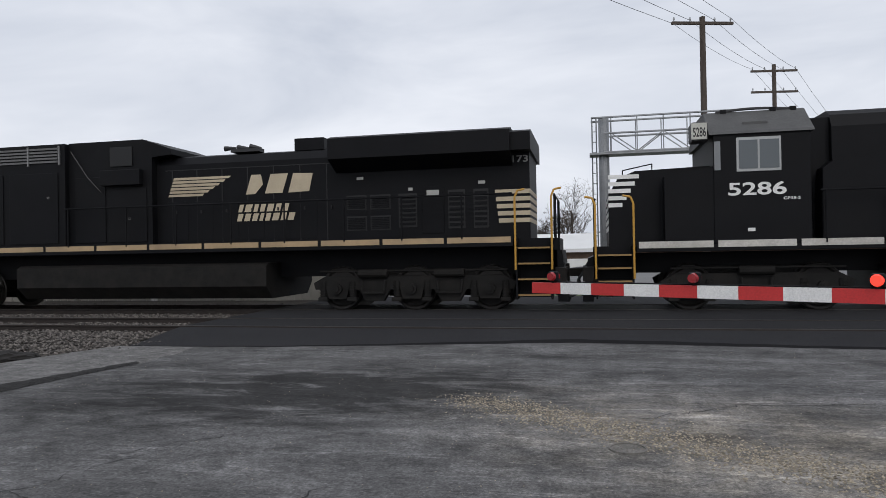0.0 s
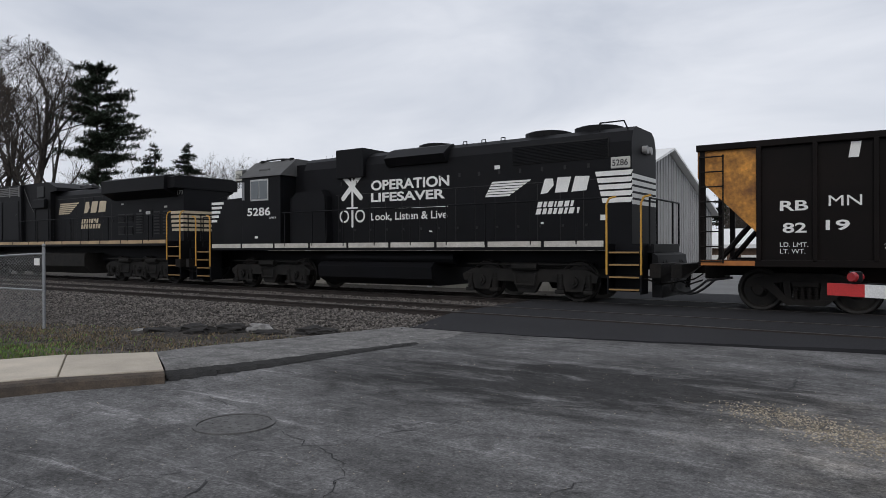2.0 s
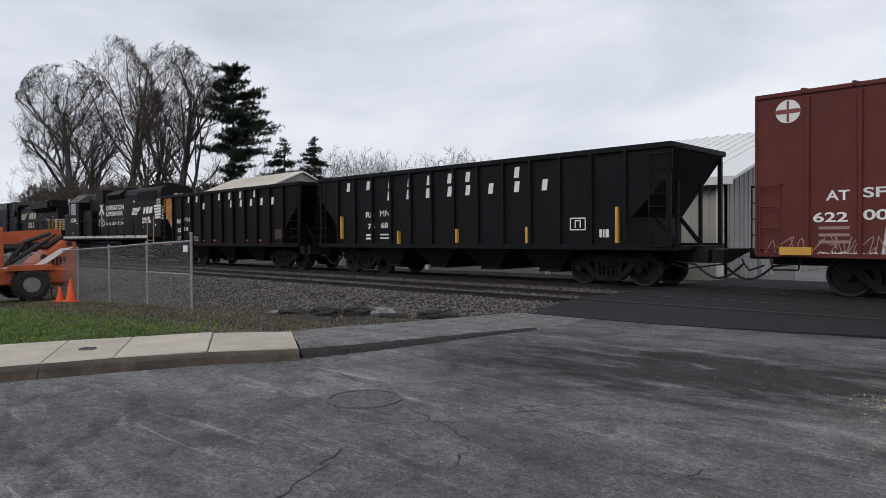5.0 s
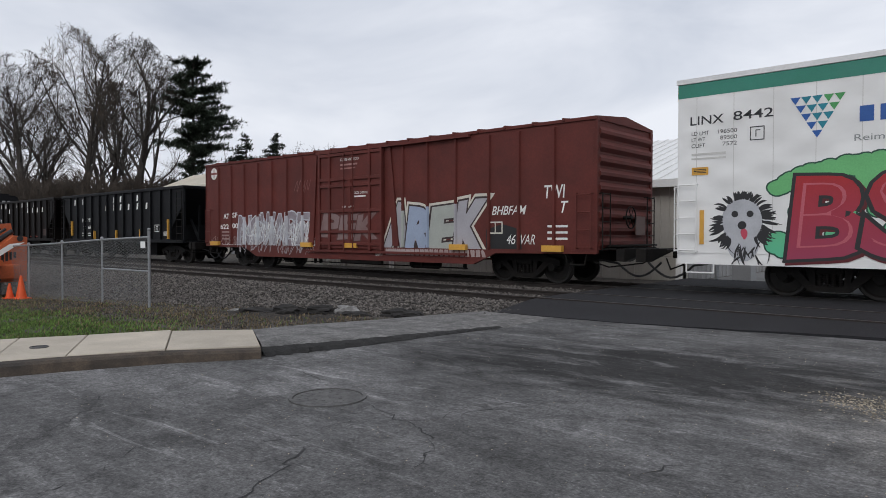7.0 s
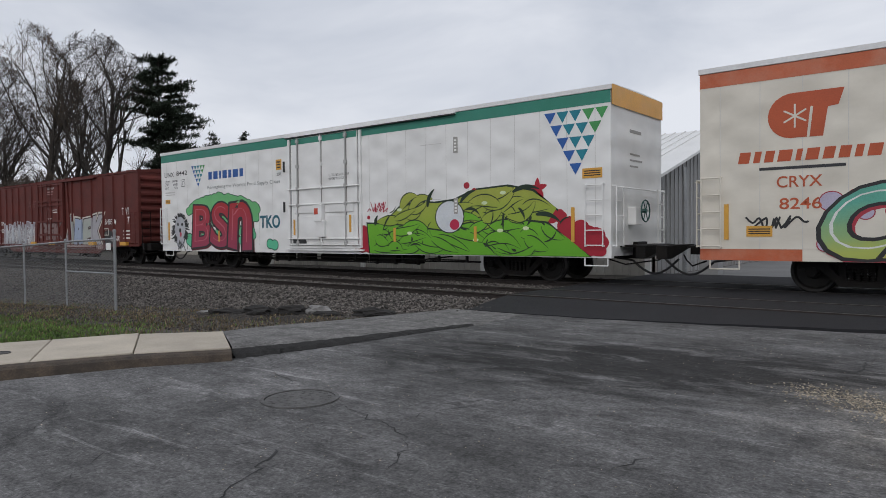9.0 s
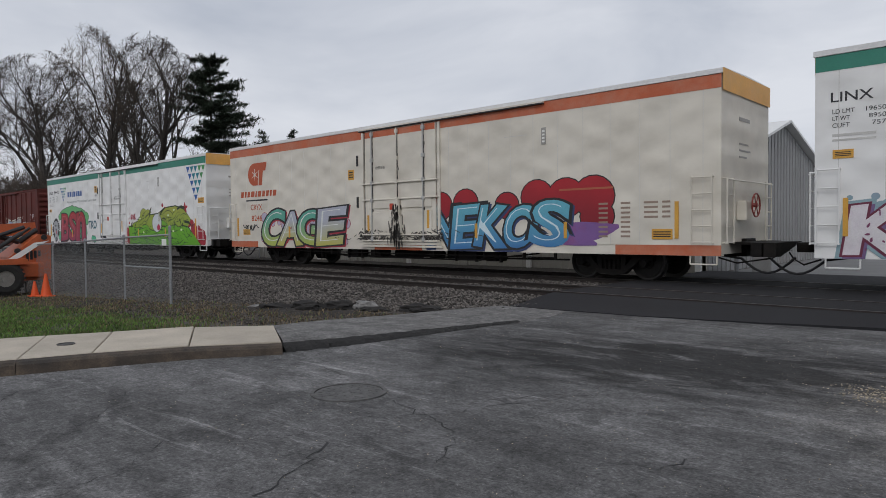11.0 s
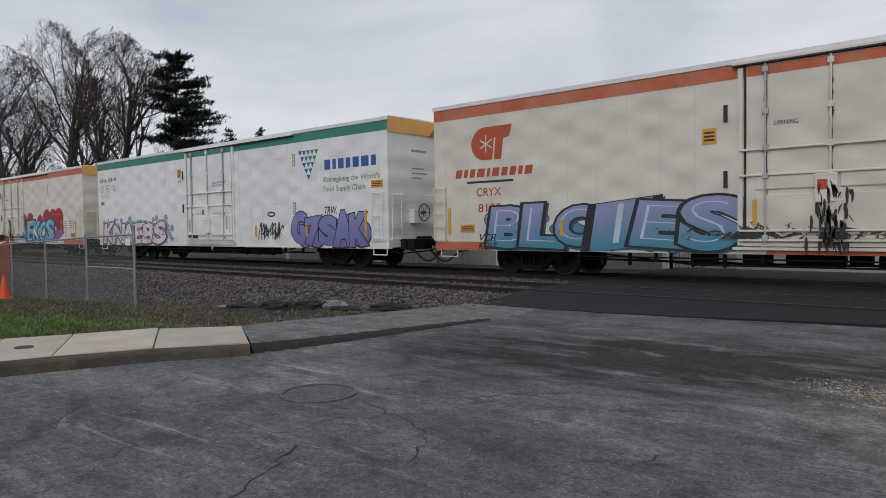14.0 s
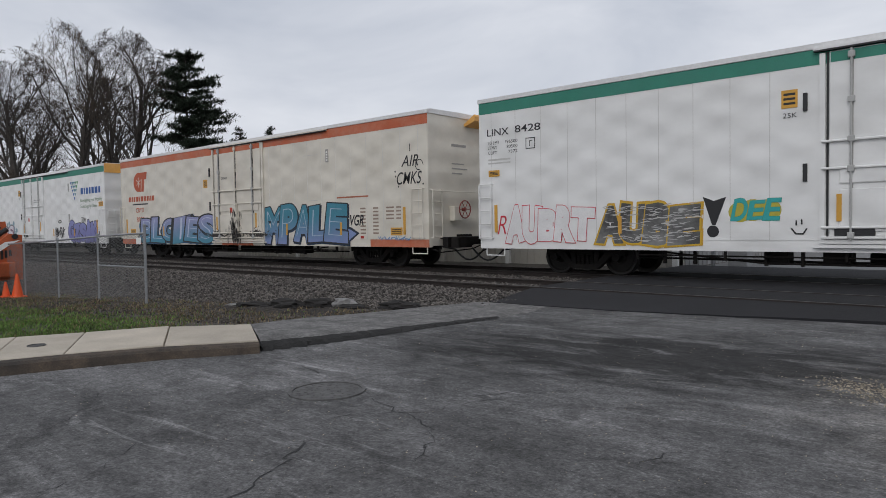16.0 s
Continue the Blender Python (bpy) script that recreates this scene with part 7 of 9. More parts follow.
rng = random.Random(5)
spots = []
for k in range(46):
    u = rng.random()
    spots.append((18.7 + 1.4 * u + rng.gauss(0, 0.12), 1.85 - 0.85 * u + rng.uniform(-0.3, 0.25), rng.uniform(0.04, 0.26)))
    spots.append((12.1 + rng.gauss(0, 0.2), rng.uniform(0.98, 1.6), rng.uniform(0.04, 0.2)))
bubbles(car, [(x, max(z, 0.85 + r), r) for x, z, r in spots] + [(16.1, 2.75, 0.09), (16.35, 2.6, 0.07), (12.3, 1.95, 0.06)], paint(0.36, 0.012, 0.03), None, y=-0.0022)
bm = bmesh.new()
for k in range(5):
    blade(bm, (18.35, 2.55), (18.35 + 0.28 * math.cos(1.26 * k + 0.3), 2.55 + 0.28 * math.sin(1.26 * k + 0.3)), 0.05, 0.16, -0.0036 - 0.0001 * k)
paint_ob("red_spray_star", bm, paint(0.42, 0.012, 0.03), car)
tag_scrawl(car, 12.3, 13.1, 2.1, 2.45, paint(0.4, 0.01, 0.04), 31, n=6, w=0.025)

car = reefer("8246", 32.3, True)
rng = random.Random(41)
bubbles(car, [(rng.uniform(2.3, 7.6), rng.uniform(1.0, 2.15), rng.uniform(0.08, 0.2)) for k in range(46)], paint(0.44, 0.40, 0.52), paint(0.32, 0.03, 0.05), rim=0.02)
piece(car, "CAGE", 2.5, 7.3, 0.83, 2.3, [faded_paint((0.10, 0.36, 0.28), (0.40, 0.46, 0.10), 1.0, 1.9), faded_paint((0.42, 0.44, 0.52), (0.48, 0.46, 0.12), 1.0, 1.8)], INK, 41, shade=paint(0.36, 0.03, 0.05), shine=paint(0.66, 0.68, 0.66), fat=0.05, lap=0.3)
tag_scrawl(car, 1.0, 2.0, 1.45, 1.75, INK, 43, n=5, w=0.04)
bubbles(car, [(12.0, 2.15, 0.42), (13.0, 2.2, 0.42), (14.5, 2.1, 0.36), (15.5, 2.3, 0.45), (16.4, 2.25, 0.5), (17.2, 2.25, 0.52), (17.3, 1.75, 0.42)], faded_paint((0.40, 0.015, 0.025), (0.20, 0.01, 0.02), 1.4, 2.7), INK)
bm = bmesh.new()
blade(bm, (12.0, 1.4), (10.7, 1.2), 0.1, 0.5, -0.0046)
blade(bm, (16.2, 1.4), (17.9, 1.5), -0.1, 0.55, -0.0046)
blade(bm, (16.0, 1.2), (17.3, 1.05), 0.1, 0.4, -0.0047)
paint_ob("paint_arrow", bm, paint(0.20, 0.10, 0.30, second=(0.3, 0.04, 0.08)), car)
piece(car, "NEKOS", 11.6, 16.4, 0.83, 2.25, faded_paint((0.12, 0.40, 0.52), (0.05, 0.18, 0.42), 0.9, 1.9), INK, 45, shade=paint(0.03, 0.05, 0.14), shine=paint(0.60, 0.74, 0.80), fat=0.05, lap=0.25)

car = reefer("8414", 54.49, False)
shield(car, 15.98, 17.08, 3.13, 4.18)
bars(17.32, 19.9, 3.45, 3.78, 7, paint(0.02, 0.10, 0.34), car)
grn = paint(0.13, 0.24, 0.12)
text("Reimagining the World's", 17.3, 2.98, 0.24, grn, car, width=2.72, slant=0.15)
text("Food Supply Chain", 17.3, 2.66, 0.24, grn, car, width=2.05, slant=0.15)
rng = random.Random(51)
bubbles(car, [(rng.uniform(0.6, 7.3), rng.uniform(1.0, 2.05), rng.uniform(0.04, 0.17)) for k in range(80)], paint(0.22, 0.36, 0.40, second=(0.3, 0.3, 0.42)), None)
piece(car, "KNAEBS", 0.65, 6.6, 0.85, 1.92, [paint(0.70, 0.68, 0.70, second=(0.52, 0.42, 0.52)), paint(0.68, 0.66, 0.69, second=(0.50, 0.36, 0.46))], paint(0.14, 0.02, 0.05), 51, shade=paint(0.16, 0.10, 0.22), halo=paint(0.24, 0.36, 0.40), fat=0.045, rim=0.032, lap=0.2)
bm = bmesh.new()
for k in range(60):
    x, z = rng.uniform(0.8, 7.0), rng.uniform(0.95, 1.8)
    blade(bm, (x, z), (x + rng.gauss(0, 0.15), z + rng.gauss(0, 0.15)), rng.uniform(-0.4, 0.4), rng.uniform(0.02, 0.06), -0.0122 - 0.00002 * k)
paint_ob("paint_line", bm, paint(0.20, 0.05, 0.12), car)
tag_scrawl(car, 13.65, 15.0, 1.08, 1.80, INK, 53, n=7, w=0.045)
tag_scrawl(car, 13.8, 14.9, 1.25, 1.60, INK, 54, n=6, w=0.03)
bm = bmesh.new()
stroke(bm, [(14.35 + 0.22 * math.cos(k * 0.6), 2.02 + 0.07 * math.sin(k * 0.6)) for k in range(12)], 0.05, -0.007)
paint_ob("paint_scrawl", bm, INK, car)
bubbles(car, [(16.0, 1.45, 0.42), (16.9, 1.3, 0.46), (17.6, 1.4, 0.46), (18.5, 1.4, 0.5), (19.1, 1.3, 0.42), (16.3, 1.2, 0.36), (18.2, 1.2, 0.36)], faded_paint((0.21, 0.22, 0.46), (0.15, 0.15, 0.36), 0.9, 1.8), INK, rim=0.05)
piece(car, "G7SAK", 15.6, 19.4, 0.84, 2.10, faded_paint((0.23, 0.24, 0.48), (0.16, 0.16, 0.38), 0.9, 1.8), INK, 55, fat=0.075, rim=0.03, lap=0.28, lean=0.0, wave=0.2)
scribble(car, "TRW.", 17.35, 1.95, 0.26, 0.62, INK, bold=0.01)
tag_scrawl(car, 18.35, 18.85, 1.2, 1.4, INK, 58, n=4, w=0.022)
bm = bmesh.new()
add_prism(bm, [(20.35, 4.55), (20.7, 4.80), (20.72, 4.76), (20.40, 4.45)], "y", 1.9, 3.1)
part("bent_flap", bm, R_END, car)

car = reefer("8105", 76.75, True, band=False)
rng = random.Random(60)
bubbles(car, [(rng.uniform(1.9, 8.6), rng.uniform(0.95, 1.7), rng.uniform(0.06, 0.2)) for k in range(50)], faded_paint((0.16, 0.28, 0.36), (0.05, 0.16, 0.28), 0.9, 1.8), INK, rim=0.02)
piece(car, "BLOIES", 2.1, 8.4, 0.83, 2.1, faded_paint((0.27, 0.29, 0.48), (0.06, 0.24, 0.34), 1.0, 1.8), INK, 61, shade=paint(0.03, 0.09, 0.18), shine=paint(0.50, 0.55, 0.68), fat=0.07, lap=0.32)
bm = bmesh.new()
blade(bm, (2.5, 1.1), (1.7, 1.0), 0.2, 0.3, -0.0052)
blade(bm, (8.1, 1.2), (8.9, 1.0), -0.2, 0.3, -0.0052)
paint_ob("paint_arrow", bm, paint(0.10, 0.18, 0.34), car)
piece(car, "MPALE", 12.15, 16.6, 0.83, 2.34, faded_paint((0.05, 0.22, 0.30), (0.20, 0.25, 0.46), 0.9, 1.8), INK, 63, shade=paint(0.012, 0.03, 0.06), shine=paint(0.36, 0.46, 0.56), lean=0.08, fat=0.085, rim=0.026, lap=0.30, wave=0.06)
bm = bmesh.new()
flat_poly(bm, [(16.2, 0.95), (16.7, 0.9), (17.3, 1.25), (16.9, 1.45), (16.3, 1.5)], -0.0044)
paint_ob("paint_arrow", bm, paint(0.02, 0.03, 0.05), car)
bm = bmesh.new()
flat_poly(bm, [(16.25, 1.0), (16.7, 0.97), (17.15, 1.24), (16.85, 1.38), (16.3, 1.42)], -0.0052)
paint_ob("paint_arrow", bm, paint(0.20, 0.26, 0.46), car)
scribble(car, "VGR", 16.85, 1.5, 0.36, 0.66, INK, bold=0.02)
scribble(car, "AIR", 19.25, 3.28, 0.34, 0.72, INK, bold=0.004)
scribble(car, "CMKS", 19.05, 2.74, 0.38, 1.05, INK, bold=0.004)
bm = bmesh.new()
for x, z in ((19.0, 3.0), (20.15, 2.72), (19.12, 2.68), (18.98, 3.15)):
    disc(bm, x, z, 0.03, -0.0075, 10)
stroke(bm, [(19.62, 3.75), (19.62, 3.95)], 0.03, -0.0075)
stroke(bm, [(20.0 + 0.16 * math.cos(k * 0.7), 3.3 + 0.16 * math.sin(k * 0.7)) for k in range(8)], 0.025, -0.0075)
paint_ob("paint_scrawl", bm, INK, car)
scribble(car, "VCR", 1.62, 1.07, 0.2, 0.55, INK, bold=0.02)
scribble(car, "KOLS", 1.58, 0.84, 0.2, 0.62, INK, bold=0.02)
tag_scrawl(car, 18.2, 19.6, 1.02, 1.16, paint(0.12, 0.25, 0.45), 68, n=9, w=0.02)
box_part("small_red_label", (17.35, 17.5, -0.008, 0, 1.08, 1.16), paint(0.45, 0.03, 0.02), car)
bm = bmesh.new()
add_prism(bm, [(20.36, 4.62), (20.78, 4.90), (20.82, 4.84), (20.80, 4.70), (20.40, 4.55)], "y", 1.7, 3.15)
part("bent_flap", bm, R_END, car)

car = reefer("8428", 99.03, False)
RED_LINE = paint(0.55, 0.03, 0.05)
piece(car, "AUBRT", 0.95, 3.45, 0.92, 1.95, paint(0.74, 0.73, 0.73), RED_LINE, 71, fat=0.085, rim=0.018, lap=0.22, lean=0.05, label="thin red outlined sprayed letters")
scribble(car, "R", 0.6, 1.2, 0.5, 0.3, RED_LINE, bold=-0.01)
piece(car, "AUBE", 3.65, 6.05, 0.90, 1.95, paint(0.06, 0.06, 0.06, second=(0.38, 0.38, 0.37)), paint(0.60, 0.38, 0.03), 73, halo=paint(0.58, 0.34, 0.03), fat=0.09, rim=0.022, lap=0.2, lean=0.05)
bm = bmesh.new()
rng = random.Random(74)
for k in range(150):
    x, z = rng.uniform(3.75, 5.95), rng.uniform(1.0, 1.85)
    blade(bm, (x, z), (x + rng.uniform(0.1, 0.28), z + rng.uniform(-0.03, 0.05)), rng.uniform(-0.2, 0.2), rng.uniform(0.012, 0.03), -0.0108 - 0.00001 * k)
paint_ob("paint_line", bm, paint(0.48, 0.48, 0.47), car)
bubbles(car, [(6.95, 1.65, 0.22), (7.2, 1.68, 0.23), (7.5, 1.67, 0.23)], paint(0.46, 0.40, 0.05), None)
piece(car, "DEE", 6.78, 7.75, 1.44, 1.94, paint(0.03, 0.36, 0.36), paint(0.04, 0.30, 0.22), 75, fat=0.022, rim=0.012, lap=-0.05)
bm = bmesh.new()
stroke(bm, [(7.95, 1.28), (8.02, 1.18), (8.16, 1.18), (8.22, 1.28)], 0.03, -0.0075)
stroke(bm, [(8.03, 1.36), (8.03, 1.44)], 0.03, -0.0075)
stroke(bm, [(8.13, 1.38), (8.13, 1.46)], 0.03, -0.0075)
paint_ob("paint_scrawl", bm, INK, car)
bm = bmesh.new()
flat_poly(bm, [(6.36, 1.38), (6.44, 1.38), (6.66, 1.98), (6.40, 1.9), (6.16, 2.0)], -0.007)
disc(bm, 6.38, 1.24, 0.13, -0.007)
paint_ob("paint_scrawl", bm, INK, car)
shield(car, 18.55, 20.3, 2.8, 4.42)


# ---- red boxcar ----
def boxcar(s):
    L, W, mat = 18.25, 3.2, M["red_oxide"]
    car = car_thing("boxcar", "faded oxide red boxcar with ribbed sides and silver graffiti", "rail car", s)
    bm = bmesh.new()
    add_box(bm, 0.02, L - 0.02, 0.02, W - 0.02, 1.05, 4.34)
    part("body", bm, mat, car)
    bm = bmesh.new()
    add_prism(bm, [(-0.02, 4.30), (-0.02, 4.38), (W / 2, 4.54), (W + 0.02, 4.38), (W + 0.02, 4.30)], "x", -0.02, L + 0.02)
    part("roof", bm, mat, car)
    for i in range(1, 20):
        bm = bmesh.new()
        add_prism(bm, [(-0.05, 4.33), (-0.05, 4.41), (W / 2, 4.57), (W + 0.05, 4.41), (W + 0.05, 4.33)], "x", i * L / 20 - 0.03, i * L / 20 + 0.03)
        part("roof_rib", bm, mat, car)
    for x in [1.0 + 0.93 * k for k in range(7)] + [11.62, 12.65, 13.75, 14.95, 15.95, 17.05]:
        bm = bmesh.new()
        add_prism(bm, [(x - 0.055, 0.03), (x - 0.03, -0.045), (x + 0.03, -0.045), (x + 0.055, 0.03)], "z", 1.06, 4.22)
        part("side_rib", bm, mat, car)
    bm = bmesh.new()
    add_prism(bm, [(0, 1.05), (0, 0.98), (2.9, 0.95), (3.7, 0.62), (14.4, 0.62), (15.2, 0.95), (L, 0.98), (L, 1.05)], "y", -0.01, 0.10)
    add_prism(bm, [(0, 1.05), (0, 0.98), (2.9, 0.95), (3.7, 0.62), (14.4, 0.62), (15.2, 0.95), (L, 0.98), (L, 1.05)], "y", W - 0.1, W)
    part("side_sill", bm, mat, car)
    bm = bmesh.new()
    add_box(bm, 0.3, L - 0.3, MID_Y - 0.35, MID_Y + 0.35, 0.75, 1.049)
    part("centre_sill", bm, STEEL, car)
    # sliding door
    bm = bmesh.new()
    add_box(bm, 7.72, 10.68, -0.07, 0.02, 1.0, 4.2, 0.01)
    part("door", bm, mat, car)
    for x in (7.66, 8.2, 10.2, 10.74):
        box_part("door_upright", (x - 0.05, x + 0.05, -0.13, 0.0, 0.95, 4.3), mat, car, bevel=0.01)
    for z in (1.15, 1.55, 2.25, 3.1, 3.32, 4.15):
        box_part("door_crossbar", (7.7, 10.7, -0.12, -0.02, z - 0.05, z + 0.05), mat, car, bevel=0.01)
    box_part("door_upright", (9.15, 9.3, -0.11, -0.02, 1.2, 3.3), mat, car, bevel=0.01)
    bm = bmesh.new()
    add_cyl(bm, (9.0, -0.16, 0.9), (9.0, -0.16, 4.2), 0.02, 6)
    add_cyl(bm, (9.45, -0.16, 0.9), (9.45, -0.16, 4.2), 0.02, 6)
    part("door_rod", bm, mat, car)
    box_part("door_track", (7.5, 14.3, -0.12, 0.03, 4.22, 4.30), mat, car)
    box_part("lower_track", (6.9, 14.2, -0.10, 0.0, 0.86, 0.93), mat, car)
    bm = bmesh.new()
    add_prism(bm, [(6.95, 1.1), (7.25, 1.1), (7.45, 4.2), (7.3, 4.2)], "y", -0.04, 0.02)
    part("door_post", bm, mat, car)
    bm = bmesh.new()
    add_prism(bm, [(11.1, 4.2), (10.95, 4.2), (11.2, 1.1), (11.45, 1.1)], "y", -0.04, 0.02)
    part("door_post", bm, mat, car)
    # corrugated ends
    for x, way in ((L - 0.02, 1), (0.02, -1)):
        bm = bmesh.new()
        for k in range(9):
            z = 1.25 + k * 0.345
            add_prism(bm, [(x, z - 0.14), (x + way * 0.09, z - 0.04), (x + way * 0.09, z + 0.04), (x, z + 0.14)], "y", 0.12, W - 0.12)
        part("end_corrugation", bm, mat, car)
        bm = bmesh.new()
        add_box(bm, min(x, x + way * 0.05), max(x, x + way * 0.05), 0.0, 0.12, 1.0, 4.33)
        add_box(bm, min(x, x + way * 0.05), max(x, x + way * 0.05), W - 0.12, W, 1.0, 4.33)
        part("corner_post", bm, mat, car)
        end_ladder(car, x + way * 0.05, 0.1, 0.5, 1.05, 2.5, 5, STEEL, way)
        end_ladder(car, x + way * 0.05, W - 0.55, W - 0.1, 1.05, 2.5, 5, STEEL, way)
        box_part("end_platform", (min(x, x + way * 0.35), max(x, x + way * 0.35), 0.4, W - 0.4, 1.08, 1.13), STEEL, car)
        coupler_part(car, x, way, reach=0.7)
        ladder_part(car, (0.1 if way < 0 else L - 0.5), (0.5 if way < 0 else L - 0.1), 1.1, 2.5, 4, mat, name="side_ladder")
        bm = bmesh.new()
        xx = x - way * 0.55
        add_path(bm, [(xx - 0.3, 0.03, 1.0), (xx - 0.25, 0.03, 0.7), (xx + 0.25, 0.03, 0.7), (xx + 0.3, 0.03, 1.0)], 0.018, 6)
        part("sill_step", bm, STEEL, car)
    brake_wheel(car, L + 0.3, 1.3, 1.9, 0.28, STEEL)
    box_part("route_board", (L + 0.08, L + 0.12, 2.0, 2.55, 1.45, 1.95), paint(0.12, 0.07, 0.06), car)
    box_part("brake_platform", (L, L + 0.4, 0.5, 2.7, 1.16, 1.2), STEEL, car)
    # rivets down the corner post
    bm = bmesh.new()
    for k in range(30):
        z = 1.1 + k * 0.107
        for x in (L - 0.08, 0.1):
            add_box(bm, x - 0.012, x + 0.012, 0.008, 0.02, z - 0.012, z + 0.012)
    part("rivet_row", bm, mat, car)
    # marks
    bm = bmesh.new()
    disc(bm, 0.62, 3.98, 0.24, 0.015, 24)
    paint_ob("round_emblem", bm, WHITE, car)
    bm = bmesh.new()
    stroke(bm, [(0.62, 3.78), (0.62, 4.18)], 0.05, 0.012)
    stroke(bm, [(0.42, 3.98), (0.82, 3.98)], 0.09, 0.011)
    paint_ob("emblem_cross", bm, paint(0.2, 0.05, 0.04), car)
    text("AT", 1.33, 2.11, 0.2, WHITE, car, width=0.42, y=0.012, bold=0.02)
    text("SF", 1.98, 2.14, 0.2, WHITE, car, width=0.38, y=0.012, bold=0.02)
    text("622", 1.10, 1.68, 0.2, WHITE, car, width=0.62, y=0.012, bold=0.02)
    text("00", 1.98, 1.71, 0.2, WHITE, car, width=0.42, y=0.012, bold=0.02)
    for k in range(3):
        bars(1.2, 1.75, 1.25 + 0.14 * k, 1.32 + 0.14 * k, 5, paint(0.3, 0.2, 0.19), car, y=0.012)
        bars(16.85, 17.45, 1.32 + 0.16 * k, 1.39 + 0.16 * k, 7, WHITE, car, y=0.012)
    text("CLOSE AND LOCK", 8.75, 3.92, 0.09, WHITE, car, width=0.95, y=-0.074)
    bars(8.75, 9.6, 3.76, 3.83, 8, paint(0.36, 0.2, 0.19), car, y=-0.074)
    bars(8.75, 9.5, 3.64, 3.70, 7, paint(0.3, 0.14, 0.13), car, y=-0.074)
    text("DOOR OPENING", 9.45, 2.80, 0.075, WHITE, car, width=0.65, y=-0.074)
    bars(9.45, 10.0, 2.69, 2.75, 7, WHITE, car, y=-0.074)
    text("OPEN", 8.88, 2.36, 0.06, WHITE, car, width=0.2, y=-0.112)
    text("CLOSE", 9.2, 2.36, 0.06, WHITE, car, width=0.24, y=-0.112)
    for x in (0.8, 6.9, 9.3, 13.9, 17.05):
        box_part("reflector_strip", (x - 0.3, x + 0.3, -0.124, 0.0, 1.02, 1.18), HIVIS, car)
    pale = paint(0.52, 0.54, 0.58, second=(0.30, 0.24, 0.25))
    lilac = [paint(0.36, 0.35, 0.38), paint(0.30, 0.36, 0.48), paint(0.36, 0.38, 0.35)]
    cream = paint(0.58, 0.55, 0.48)
    # letters on the sheet between the ribs, and the same paint on the ribs
    piece(car, "NGWABE", 2.5, 7.1, 0.98, 2.3, paint(0.22, 0.18, 0.20, second=(0.45, 0.47, 0.52)), pale, 81, fat=0.03, rim=0.03, lap=0.25, y=0.012, lean=0.05, step=0.0006, label="scratchy silver sprayed graffiti")
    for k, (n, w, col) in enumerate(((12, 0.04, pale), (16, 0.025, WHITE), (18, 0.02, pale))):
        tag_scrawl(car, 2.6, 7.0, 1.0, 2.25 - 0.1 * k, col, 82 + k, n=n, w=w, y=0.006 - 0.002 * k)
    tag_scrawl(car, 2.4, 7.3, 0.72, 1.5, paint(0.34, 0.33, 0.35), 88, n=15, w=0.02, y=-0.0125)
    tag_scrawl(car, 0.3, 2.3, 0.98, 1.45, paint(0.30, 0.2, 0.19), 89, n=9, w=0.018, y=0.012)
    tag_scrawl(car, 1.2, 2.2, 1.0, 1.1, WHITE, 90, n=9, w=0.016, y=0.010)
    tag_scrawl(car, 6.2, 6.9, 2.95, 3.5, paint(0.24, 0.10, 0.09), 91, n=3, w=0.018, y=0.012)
    piece(car, "AREK", 10.9, 14.8, 0.72, 2.48, lilac, paint(0.035, 0.02, 0.02), 83, halo=cream, fat=0.065, rim=0.03, lap=0.25, y=0.012, step=0.0006, label="silver and lilac sprayed graffiti piece")
    piece(car, "PEK", 7.85, 10.5, 1.25, 2.2, paint(0.22, 0.15, 0.145, second=(0.10, 0.03, 0.026)), paint(0.085, 0.024, 0.021), 84, fat=0.05, rim=0.03, y=-0.0745, step=0.0004, label="half worn grey sprayed letters")
    for x, a, b, m in [(1.0 + 0.93 * k, 1.07, 2.15, pale) for k in range(2, 7)] + [(11.62, 1.07, 2.2, lilac[2]), (12.65, 1.07, 2.3, lilac[1]), (13.75, 1.07, 2.35, lilac[0])]:
        bm = bmesh.new()
        add_prism(bm, [(x - 0.058, 0.02), (x - 0.032, -0.0475), (x + 0.032, -0.0475), (x + 0.058, 0.02)], "z", a, b)
        part("painted_rib", bm, m, car)
    bm = bmesh.new()
    for k in range(40):
        x = 10.9 + 0.098 * k
        blade(bm, (x, 1.02), (x + 0.12 * math.sin(3.1 * k), 0.68 + 0.06 * math.sin(1.7 * k)), 0.1, 0.13, -0.0125 - 0.00004 * k)
    paint_ob("paint_foot", bm, paint(0.36, 0.30, 0.29, second=(0.2, 0.1, 0.09)), car)
    bm = bmesh.new()
    flat_poly(bm, [(14.85, 1.07), (16.05, 1.07), (16.0, 1.6), (15.4, 1.75), (14.85, 1.6)], 0.0125)
    paint_ob("dark_patch", bm, paint(0.012, 0.012, 0.013), car)
    bm = bmesh.new()
    stroke(bm, [(14.95, 1.5), (15.4, 1.5), (15.4, 1.8), (14.95, 1.8), (14.95, 1.5)], 0.04, 0.010)
    stroke(bm, [(15.17, 1.5), (15.17, 1.8)], 0.03, 0.0098)
    paint_ob("frame_mark", bm, cream, car)
    scribble(car, "BHBFAM", 15.05, 2.0, 0.24, 1.15, WHITE, y=0.010, bold=0.01)
    scribble(car, "TWI", 16.75, 2.4, 0.34, 0.62, WHITE, y=0.010, bold=0.01, slant=0.1)
    scribble(car, "T", 17.25, 2.02, 0.3, 0.22, WHITE, y=0.010, bold=0.01)
